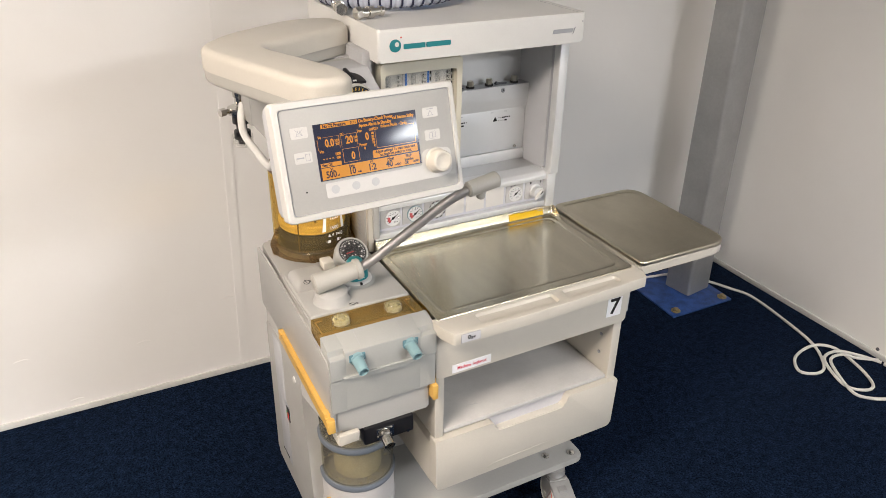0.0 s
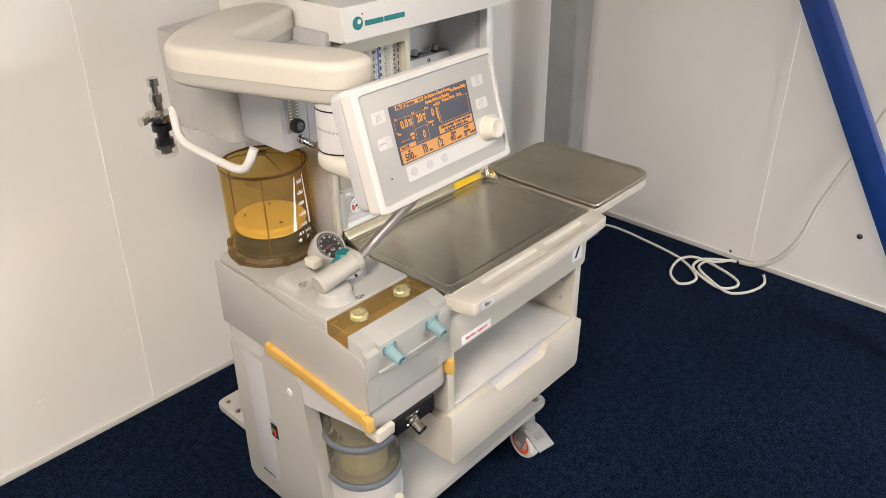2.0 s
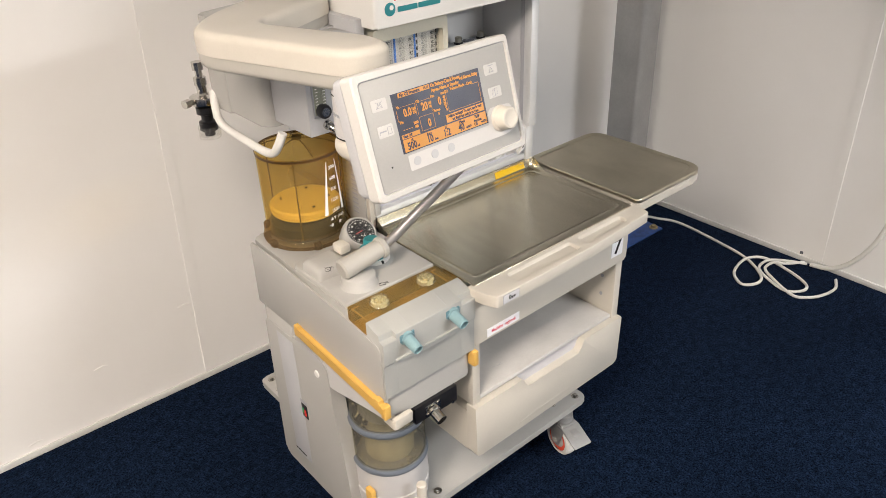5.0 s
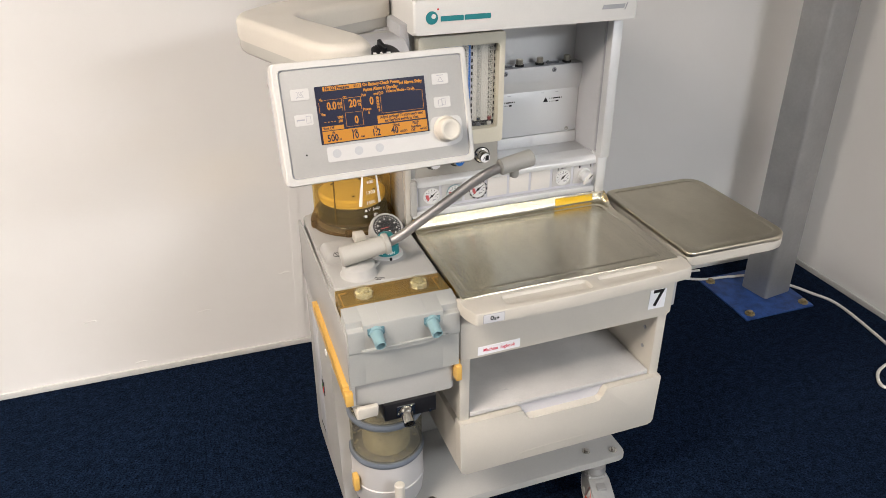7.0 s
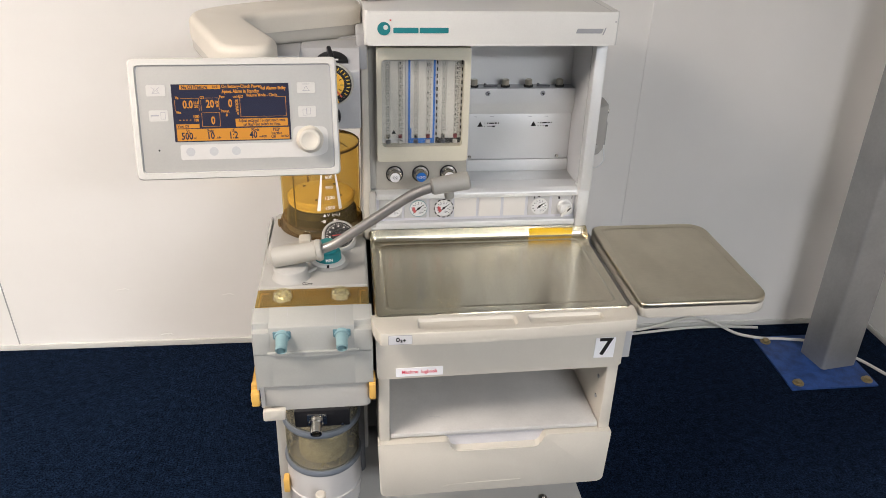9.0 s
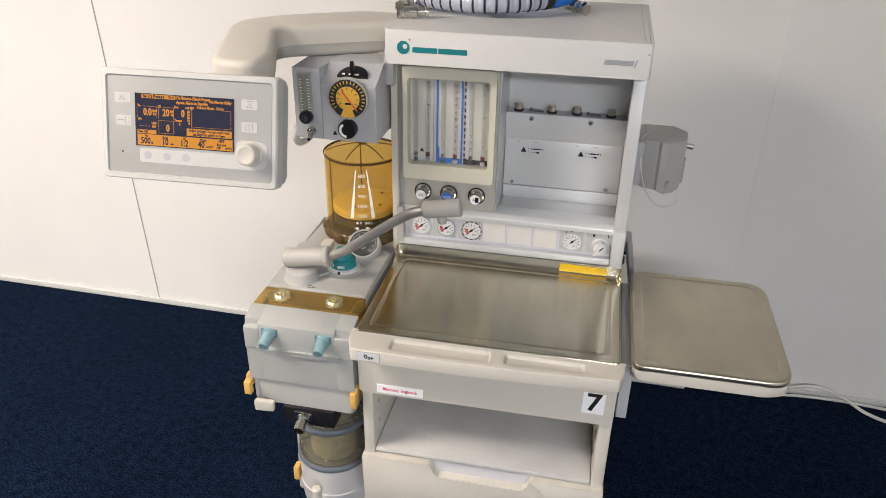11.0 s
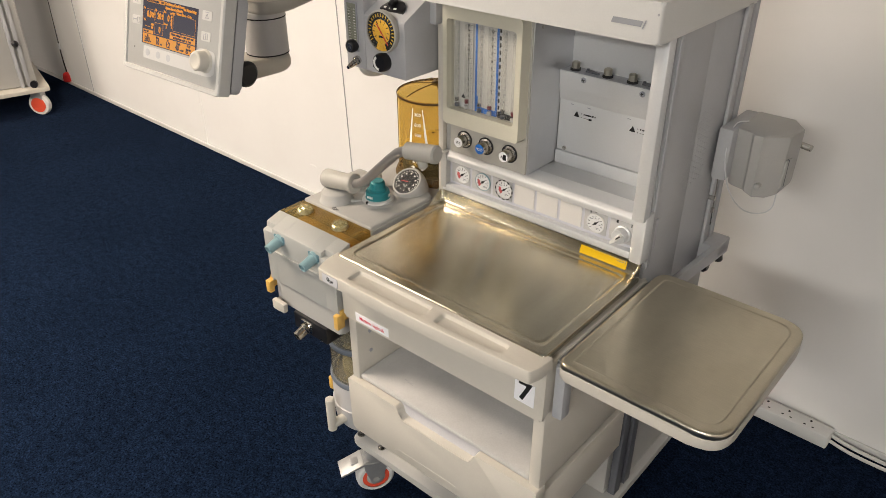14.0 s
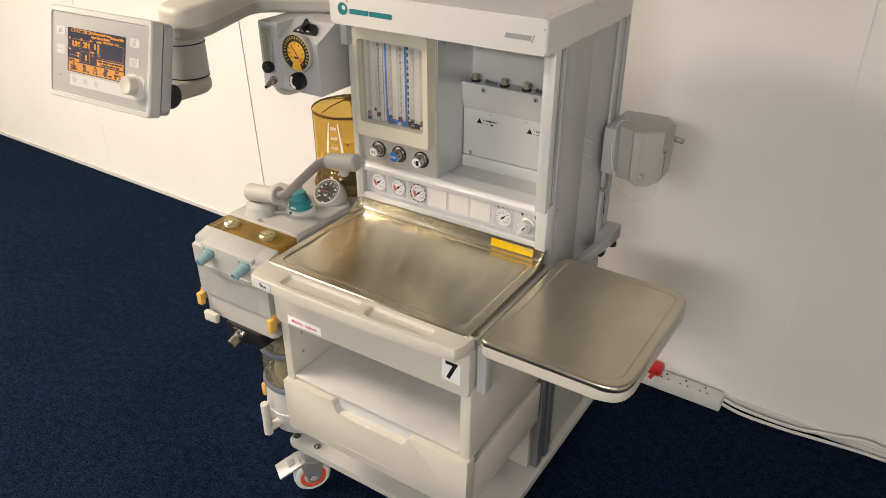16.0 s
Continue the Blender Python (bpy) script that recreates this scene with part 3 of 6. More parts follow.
# lower cabinet: two cheeks, back, shelf, apron, drawer
bm = B()
box(bm, 0.018, 0.041, 0.0, 0.335, 0.480, 0.665, 0.004)
part("side_panel", bm, CREAM, mach)
part("side_panel", box(B(), 0.490, 0.515, 0.0, 0.335, 0.480, 0.665, 0.004), CREAM, mach)
part("rear_panel", box(B(), 0.041, 0.490, 0.300, 0.330, 0.485, 0.665), SHELFW, mach)
part("shelf", box(B(), 0.0415, 0.4895, 0.002, 0.302, 0.4855, 0.4975, 0.004), SHELFW, mach, "scuffed white shelf")
rnd = random.Random(12)
for k in range(9):
    cx, cy = rnd.choice((rnd.uniform(0.06, 0.20), rnd.uniform(0.36, 0.47))), rnd.choice((rnd.uniform(0.02, 0.07), rnd.uniform(0.16, 0.28)))
    part("scuff", box(B(), 0, rnd.uniform(0.006, 0.03), 0, rnd.uniform(0.0005, 0.0011), 0.4974, 0.4977, m=pose(cx, cy, 0, 0, 0, rnd.uniform(-50, 60))), COOL, mach)
for sx in (0.0412, 0.4898):
    for sy, sz in ((0.037, 0.543), (0.037, 0.595)):
        d = 1 if sx < 0.2 else -1
        part("shelf_peg", rod(B(), (sx, sy, sz), (sx + d * 0.002, sy, sz), 0.0045, n=12), GREY, mach)
bm = B()
prism(bm, rounded([(0.016, 0.648), (0.514, 0.652), (0.516, 0.778), (0.014, 0.778)], 0.006), 0, 0.345, pose(0, 0.337, 0, 90, 0, 0), r=0.004)
part("apron", bm, CREAM, mach)
drawer_part = B()
prism(drawer_part, rounded([(0.019, 0.337), (0.513, 0.341), (0.517, 0.484), (0.374, 0.484), (0.368, 0.476), (0.363, 0.460), (0.351, 0.453), (0.182, 0.453), (0.170, 0.460), (0.166, 0.476), (0.158, 0.482), (0.015, 0.482)],
                           [0.012, 0.012, 0.004, 0.003, 0.004, 0.005, 0.006, 0.006, 0.005, 0.004, 0.003, 0.004], 4), 0, 0.030, pose(0, 0.018, 0, 90, 0, 0), r=0.0025)
box(drawer_part, 0.020, 0.512, 0.019, 0.335, 0.337, 0.452, 0.003)
box(drawer_part, 0.041, 0.490, 0.0205, 0.060, 0.45, 0.4825)
box(drawer_part, 0.160, 0.373, -0.0095, 0.022, 0.446, 0.4545, 0.001)
dr = part("drawer", drawer_part, CREAM, mach, "cream drawer with a scooped grip")
bm = B()
tube(bm, [(0.15, -0.0119, 0.345), (0.158, -0.0119, 0.357), (0.20, -0.0119, 0.361), (0.30, -0.0119, 0.363), (0.325, -0.0118, 0.363)], 0.0006, 6)
part("moulded_line", bm, CREAM, dr)
# The grip's back face is toned lilac grey to stand in for shade.
part("recess_back", box(B(), 0.158, 0.374, 0.0075, 0.011, 0.4540, 0.4850), surface("shaded_recess_lilac", (0.52, 0.51, 0.53), 0.5, vary=0.05), dr)
# moulded lip before the tray
def lip_y(x):
    """The lip's bowed front edge draws back towards its far end."""
    return -0.072 + 0.12 * (x - 0.16) ** 2


BOW = [0.022, 0.09, 0.16, 0.23, 0.30, 0.37, 0.44, 0.513]
LIPO = [(x, lip_y(x)) for x in BOW] + [(0.520, -0.036), (0.523, -0.002), (0.006, -0.002), (0.010, -0.040)]
LIPR = [0.006] + [0.002] * 6 + [0.004, 0.004, 0.004, 0.004, 0.012]
bm = B()
steps = [(0.0012, 0.7705), (0.0002, 0.7711), (0.0, 0.7721), (0.0, 0.7948), (0.0005, 0.7960), (0.0015, 0.7967), (0.0040, 0.7968)]
rings = [[bm.verts.new((x, y, z)) for x, y in inset(LIPO, LIPR, d, 6)] for d, z in steps]
for a, b in zip(rings, rings[1:]):
    for i in range(len(a)):
        bm.faces.new((a[i], a[(i + 1) % len(a)], b[(i + 1) % len(a)], b[i]))
bm.faces.new(rings[0][::-1])
rims = [rings[-1]]
for a, b in ((0.090, 0.282), (0.304, 0.452)):
    plan = [(a, lip_y(a) + 0.013), (b, lip_y(b) + 0.013), (b, -0.0205), (a, -0.0205)]
    pocket = [[bm.verts.new((x, y, z)) for x, y in inset(plan, [0.010] * 4, d, 4)] for d, z in ((0.0, 0.7968), (0.0012, 0.7962), (0.0024, 0.7945), (0.0050, 0.7905), (0.0080, 0.7898))]
    for u, v in zip(pocket, pocket[1:]):
        for i in range(len(u)):
            bm.faces.new((u[i], u[(i + 1) % len(u)], v[(i + 1) % len(u)], v[i]))
    bm.faces.new(pocket[-1])
    rims.append(pocket[0])
edges = [bm.edges.get((r_[i], r_[(i + 1) % len(r_)])) for r_ in rims for i in range(len(r_))]
bmesh.ops.triangle_fill(bm, edges=edges, use_beauty=True, normal=(0, 0, 1))
lip = part("front_lip", bm, CREAM, mach, "moulded cream lip with two shallow troughs", smooth=30)
lab = part("oxygen_label", prism(B(), rrect(-0.021, 0.021, -0.009, 0.009, 0.002), 0, 0.0012, front(0.058, -0.0709, 0.7835)), SILVER, mach)
part("label_rim", prism(B(), rrect(-0.022, 0.022, -0.010, 0.010, 0.002), 0, 0.0006, front(0.058, -0.0709, 0.7835)), GREYINK, lab)
wording("O", 0.0125, front(0.0535, -0.0724, 0.7843), INK, lab, bold=0.0005, spread=0.72)
wording("2", 0.0075, front(0.0598, -0.0724, 0.7817), INK, lab, bold=0.0004)
wording("+", 0.0100, front(0.0655, -0.0724, 0.7823), INK, lab, bold=0.0004)
lab = part("logbook_label", box(B(), -0.047, 0.047, -0.010, 0.010, 0, 0.001, m=front(0.100, -0.0082, 0.664) @ pose(0, 0, 0, 0, 0, 0.6)), PAPER, mach)
wording("Machine  logbook", 0.0112, front(0.100, -0.0094, 0.664), REDINK, lab, spread=0.88, bold=0.0001)
lab = part("number_label", box(B(), -0.0205, 0.0205, -0.0245, 0.0235, 0, 0.001, m=front(0.475, -0.0082, 0.701) @ pose(0, 0, 0, 0, 0, -1)), PAPER, mach)
wording("7", 0.056, front(0.4755, -0.0094, 0.7015), INK, lab, spread=1.02, bold=0.0012)

# dark rail and rear column
bm = B()
box(bm, 0.495, 0.513, 0.345, 0.372, 0.165, 0.69, 0.002)
box(bm, 0.495, 0.513, 0.392, 0.420, 0.165, 0.69, 0.002)
box(bm, 0.495, 0.505, 0.372, 0.392, 0.165, 0.69)
part("side_rail", bm, DARK, mach, "dark grey metal rail")
part("rear_column", box(B(), 0.0, 0.5035, 0.420, 0.655, 0.163, 0.845, 0.004), PALE, mach)
part("inner_column", box(B(), 0.03, 0.49, 0.336, 0.42, 0.163, 0.78, 0.002), PALE, mach)

# upper cabinet
bm = B()
box(bm, 0.020, 0.505, 0.474, 0.655, 0.69, 1.246, 0.003)
part("cabinet_back", bm, SIDEG, mach)
part("cabinet_side", box(B(), 0.488, 0.5054, 0.330, 0.475, 0.68, 1.246, 0.002), SIDEG, mach)
part("cabinet_side", box(B(), 0.018, 0.034, 0.320, 0.475, 0.845, 1.246, 0.002), PALE, mach)
part("corner_post", box(B(), 0.484, 0.509, 0.291, 0.315, 0.916, 1.246, 0.003), BRITE, mach)
part("side_groove", box(B(), 0.490, 0.500, 0.314, 0.331, 0.80, 1.246), GREY, mach, "blue-grey groove beside the corner post")
part("side_rib", box(B(), 0.5052, 0.509, 0.334, 0.346, 0.80, 1.246, 0.0015), SIDEG, mach)
bm = B()
for a, b in ((0.600, 0.622), (0.636, 0.655)):
    box(bm, 0.5052, 0.513, a, b, 0.66, 1.25, 0.002)
part("side_rail", bm, COOL, mach, "grey metal mounting rail")
bm = B()
for i in range(13):
    for k in range(9):
        zc, yc = 0.925 + i * 0.0115 + (k % 2) * 0.005, 0.440 + k * 0.0115
        box(bm, 0.5040, 0.50560, yc - 0.0030, yc + 0.0030, zc - 0.0024, zc + 0.0024, 0.0006, seg=1)
part("pressed_relief", bm, SIDEG, mach)
part("cabinet_floor", box(B(), 0.034, 0.488, 0.318, 0.475, 0.898, 0.917, 0.002), SATIN, mach)
bm = B()
prism(bm, rounded([(0.011, -0.019), (0.510, -0.019), (0.512, 0.395), (0.009, 0.395)], 0.006), 1.2465, 1.3120, pose(0, 0.266, 0), r=0.007, seg=3)
top = part("top_cover", bm, WHITE, mach, "white top cover with a rounded front edge")
part("end_gap", box(B(), 0.4942, 0.4952, 0.256, 0.655, 1.3115, 1.3122), MID, top)
bm = B()
rod(bm, (0.503, 0.2464, 1.293), (0.503, 0.250, 1.293), 0.002, n=10)
part("screw_hole", bm, MID, top)
# maker's mark: plain disc and bars
bm = B()
ring = [(0.0125 * math.cos(a), 0.0125 * math.sin(a)) for a in [i * math.pi / 14 for i in range(28)]]
prism(bm, ring, 0, 0.0008, front(0.048, 0.2466, 1.2790))
mark = part("mark_disc", bm, TEAL, top)
prism_b = B()
prism(prism_b, [(0.0046 * math.cos(a) + 0.0035, 0.0046 * math.sin(a) + 0.0025) for a in [i * math.pi / 10 for i in range(20)]], 0, 0.0012, front(0.048, 0.2466, 1.2790))
part("mark_eye", prism_b, WHITE, mark)
part("mark_dot", box(B(), -0.0015, 0.0015, -0.0015, 0.0015, 0, 0.001, m=front(0.0605, 0.2466, 1.2945)), RED, top)
for a, b in ((0.066, 0.114), (0.1165, 0.172)):
    part("mark_bar", prism(B(), rrect(a, b, -0.0045, 0.0055, 0.002), 0, 0.0008, front(0, 0.2466, 1.2755)), TEAL, top, "teal bar of a maker's mark")
bm = B()
prism(bm, [(0.424, -0.004), (0.476, -0.004), (0.479, 0.005), (0.427, 0.005)], 0, 0.0008, front(0, 0.2466, 1.2750))
prism(bm, [(0.478, -0.007), (0.480, -0.007), (0.485, 0.007), (0.483, 0.007)], 0, 0.0008, front(0, 0.2466, 1.2750))
part("model_bar", bm, GREYINK, top, "slanted grey bar of a model name")

# vaporiser bay
bm = B()
prism(bm, rounded([(0.4155, 1.1150), (0.4165, 1.0810), (0.4235, 1.0540), (0.4600, 1.0540), (0.4600, 1.1150)], [0.0015, 0.004, 0.001, 0.001, 0.001], 3), 0.232, 0.488, SWAP)
bar = part("manifold_bar", bm, BRITE, mach, "satin aluminium manifold bar", smooth=25)
# Grey sheet paints the dark reflection onto the bar's top.
part("bar_top", box(B(), 0.2325, 0.4875, 0.4175, 0.4520, 1.1145, 1.1156), GREY, bar, "top face of the bar, greyed for its dark reflection")
BRASS = surface("brass", (0.46, 0.43, 0.36), 0.35, metal=0.85)
for bx in (0.257, 0.329, 0.382, 0.454):
    part("seal", lathe(B(), [(0, 0), (0.0105, 0), (0.0105, 0.004), (0.007, 0.005), (0, 0.005)], pose(bx, 0.4325, 1.1155), 18), RUBBER, bar)
    part("port_valve", lathe(B(), [(0, 0.004), (0.0085, 0.004), (0.0085, 0.015), (0.007, 0.017), (0, 0.017)], pose(bx, 0.4325, 1.1155), 8), BRASS, bar, smooth=20)
for bx in (0.294, 0.416):
    bm = B()
    prism(bm, rounded([(-0.014, -0.006), (0.016, -0.004), (0.018, -0.001), (-0.008, 0.006), (-0.014, 0.006)], 0.002, 3), 1.1155, 1.1185, pose(bx, 0.436, 0, 0, 0, -6))
    rod(bm, (bx - 0.011, 0.436, 1.1155), (bx - 0.011, 0.436, 1.122), 0.003, n=10)
    part("latch_tongue", bm, DARK, bar)
for bx in (0.287, 0.413):
    rodm = frame_of((bx, 0.4158, 1.1045), (0, -1, 0))
    sc = part("screw", lathe(B(), [(0, 0.0026), (0.0042, 0.0026), (0.0058, 0.0012), (0.0060, 0), (0, 0)], rodm, 16), GREY, bar)
    bm = B()
    for k in (20, 110):
        box(bm, -0.0036, 0.0036, -0.0007, 0.0007, 0.0026, 0.0029, m=rodm @ Matrix.Rotation(radians(k), 4, "Z"))
    part("cross_slot", bm, INK, sc)
lowp = part("lower_panel", box(B(), 0.2325, 0.4870, 0.4235, 0.4300, 0.9455, 1.0545, 0.001), BRITE, mach, "plain aluminium panel with two caution labels")
part("cabinet_lining", box(B(), 0.228, 0.488, 0.460, 0.4752, 0.917, 1.246), BRITE, mach)
part("floor_fold", box(B(), 0.2325, 0.4875, 0.4190, 0.4310, 0.9165, 0.9445, 0.0015), BRITE, mach)
for sx in (0.252, 0.461):
    part("screw", lathe(B(), [(0, 0.002), (0.002, 0.002), (0.002, 0.0026), (0.0042, 0.0022), (0.0045, 0), (0, 0)], frame_of((sx, 0.4235, 0.9515), (0, -1, 0)), 14), CHROME, lowp)
for sx, w in ((0.262, 0.006), (0.301, 0.009), (0.389, 0.008), (0.428, 0.008)):
    part("scuff", prism(B(), rounded([(-w / 2, -0.0006), (w / 2, -0.001), (w / 2, 0.0008), (-w / 2, 0.0005)], 0.0004, 2), 0, 0.0003, front(sx, 0.4234, 1.0485) @ pose(0, 0, 0, 0, 0, -4)), GREY, lowp)
for sx in (0.274, 0.399):
    face_m = front(sx, 0.4234, 1.0305)
    part("caution_mark", prism(B(), [(-0.0065, -0.0055), (0.0065, -0.0055), (0, 0.0065)], 0, 0.0006, face_m), INK, lowp)
    bm = B()
    for a, b, c, d in ((0.010, 0.012, 0.002, 0.0035), (0.016, 0.018, 0.001, 0.0042), (0.020, 0.033, 0.001, 0.0038), (0.0345, 0.0385, 0.001, 0.0042), (0.041, 0.043, 0.001, 0.0042), (0.010, 0.012, -0.0055, -0.0042), (0.016, 0.030, -0.0053, -0.0047), (0.028, 0.035, -0.0070, -0.0032)):
        box(bm, a, b, c, d, 0, 0.0005, m=face_m)
    part("caution_text", bm, INK, lowp)

# flow meter block
fb = B()
box(fb, 0.030, 0.229, 0.318, 0.4755, 0.914, 1.246, 0.003)
fm = part("flowmeter_block", fb, WARM, mach, "beige flow meter housing with three glass tubes")
part("block_side", box(B(), 0.229, 0.2315, 0.3205, 0.4750, 0.918, 1.2455, 0.0008), ALU, fm, "grey satin metal side plate")
bm = B()
outer = rrect(0.034, 0.2255, 0.994, 1.234, 0.008)
inner = rrect(0.044, 0.2130, 1.027, 1.210, 0.008)
fmx = pose(0, 0.318, 0, 90, 0, 0)
n_ = len(outer)
vo = [[bm.verts.new(fmx @ Vector((x, z, h))) for x, z in outer] for h in (0, 0.026, 0.029)]
vi = [[bm.verts.new(fmx @ Vector((x, z, h))) for x, z in inner] for h in (0.029, 0.004)]
for i in range(n_):
    j = (i + 1) % n_
    bm.faces.new((vo[0][i], vo[0][j], vo[1][j], vo[1][i]))
    bm.faces.new((vo[1][i], vo[1][j], vo[2][j], vo[2][i]))
    bm.faces.new((vo[2][i], vo[2][j], vi[0][j], vi[0][i]))
    bm.faces.new((vi[0][i], vi[0][j], vi[1][j], vi[1][i]))
part("window_frame", bm, FRAMEC, fm, smooth=60)
part("side_screw", rod(B(), (0.2310, 0.345, 1.212), (0.2330, 0.345, 1.212), 0.003, n=12), CHROME, fm)
part("backing", box(B(), 0.044, 0.218, 0.3135, 0.3175, 1.024, 1.209), SILVER, fm)
for i, (cx, edge, high) in enumerate(((0.0700, GREYINK, 15), (0.1285, BLUE, 10), (0.1870, INK, 15))):
    bm = B()
    for ex, ew in ((cx - 0.0285, 0.0040), (cx + 0.0235, 0.0040)):
        if edge is INK:
            for k in range(13):
                box(bm, ex, ex + 0.0028, 0.3115, 0.3134, 1.030 + k * 0.0138, 1.0375 + k * 0.0138)
        else:
            box(bm, ex, ex + (ew if edge is BLUE else 0.0010), 0.3115, 0.3134, 1.026, 1.207)
    if edge is not GREYINK:
        box(bm, cx - 0.0285, cx + 0.0275, 0.3115, 0.3134, 1.026, 1.038)
        box(bm, cx - 0.0285, cx - 0.0215, 0.3115, 0.3134, 1.038, 1.060 if edge is BLUE else 1.040)
    if edge is BLUE:
        box(bm, cx - 0.0285, cx + 0.0275, 0.3115, 0.3134, 1.204, 1.208)
    part("scale_border", bm, edge, fm)
    part("scale_plate", box(B(), cx - 0.0245, cx + 0.0235, 0.3125, 0.3136, 1.038, 1.207), SCALEP, fm)
    for k_, tx in enumerate((cx - 0.0125, cx + 0.0130)):
        part("flow_tube", lathe(B(), [(0.0048, 0), (0.0055, 0.165)], pose(tx, 0.306, 1.038), 14), CLEAR, fm)
        part("float", lathe(B(), [(0, 0), (0.004, 0.001), (0.0045, 0.008), (0, 0.009)], pose(tx, 0.306, 1.040), 10), MATS["maroon"] if k_ else CHROME, fm)
        part("tube_foot", lathe(B(), [(0, -0.009), (0.0050, -0.009), (0.0050, -0.003), (0, -0.003)], pose(tx, 0.306, 1.039), 12), DARK if k_ == 0 else PALE, fm)
    bm = B()
    for k in range(10):
        zz = 1.056 + k * 0.0148
        box(bm, cx - 0.0180, cx - 0.0070, 0.3118, 0.3126, zz, zz + 0.0005)
        box(bm, cx - 0.0155, cx - 0.0135, 0.3118, 0.3126, zz + 0.004, zz + 0.0075)
        box(bm, cx - 0.0125, cx - 0.0105, 0.3118, 0.3126, zz + 0.004, zz + 0.0075)
        box(bm, cx - 0.0130, cx - 0.0075, 0.3118, 0.3126, zz + 0.0105, zz + 0.0110)
    part("scale_ticks", bm, GREYINK, fm)
    bm = B()
    for k in range(high * 2):
        zz = 1.052 + (k / (high * 2)) ** 0.9 * 0.15
        box(bm, cx + 0.0160, cx + (0.0205 if k % 2 else 0.0185), 0.3118, 0.3126, zz, zz + 0.0006)
    part("scale_ticks", bm, INK, fm)
    for k in range(1, high + 1):
        wording(str(k), 0.0078 if high > 10 else 0.0092, front(cx + 0.0125, 0.3118, 1.048 + ((k - 0.5) / high) ** 0.9 * 0.153), INK, fm, "scale_number", spread=0.8, bold=0.00015)
part("scale_caution", prism(B(), [(-0.005, -0.004), (0.005, -0.004), (0, 0.005)], 0, 0.0005, front(0.0695, 0.3122, 1.052)), INK, fm)
part("pane", box(B(), 0.044, 0.218, 0.3035, 0.3045, 1.024, 1.209), CLEAR, fm).visible_shadow = False
for cx, word, colr, ink in ((0.071, "O2", PAPER, INK), (0.128, "N2O", BLUE, WHITEINK), (0.189, "Air", PAPER, INK)):
    fr = frame_of((cx, 0.318, 0.955), (0, -1, 0))
    k_ = part("flow_knob", lathe(B(), [(0.0, 0.0), (0.0165, 0.0), (0.0165, 0.003), (0.0125, 0.004), (0.0125, 0.020), (0.011, 0.023), (0, 0.0232)], fr, 30), CHROME, mach, "knurled metal flow knob")
    part("knob_well", lathe(B(), [(0.013, 0.0005), (0.019, 0.0005), (0.019, 0.003), (0.013, 0.003)], fr, 26), BLACK, k_)
    part("knob_cap", lathe(B(), [(0, 0.0232), (0.0108, 0.0232), (0.0105, 0.0242), (0, 0.0242)], fr, 24), colr, k_)
    wording(word, 0.0085, front(cx, 0.2934, 0.955), ink, k_)
    if word == "Air":
        part("cap_quarter", box(B(), cx, cx + 0.008, 0.2936, 0.2938, 0.949, 0.961), INK, k_)

# gauge panel
bm = B()
box(bm, 0.020, 0.508, 0.318, 0.360, 0.836, 0.900, 0.002)
gp = part("gauge_panel", bm, GAUGEP, mach, "satin aluminium gauge panel")
part("top_bar", prism(B(), rounded([(0.306, 0.898), (0.32, 0.900), (0.36, 0.900), (0.36, 0.9185), (0.316, 0.9185), (0.306, 0.910)], 0.003, 3), 0.018, 0.484, SWAP), BRITE, gp)
part("bottom_bar", box(B(), 0.018, 0.484, 0.304, 0.330, 0.826, 0.842, 0.003), BRITE, gp)
part("end_block", box(B(), 0.484, 0.511, 0.300, 0.334, 0.823, 0.924, 0.005), BRITE, mach)
part("end_panel", box(B(), 0.486, 0.506, 0.332, 0.352, 0.80, 0.920, 0.002), SIDEG, mach)
part("end_block", box(B(), 0.014, 0.030, 0.302, 0.350, 0.832, 0.918, 0.004), PALE, mach)
for i in range(8):
    x0 = 0.0365 + i * 0.0563
    part("gauge_window", box(B(), x0, x0 + 0.050, 0.3165, 0.319, 0.848, 0.896, 0.001), INSERT if 2 < i < 6 else LIGHT, gp, "blank cream insert" if 2 < i < 6 else "")


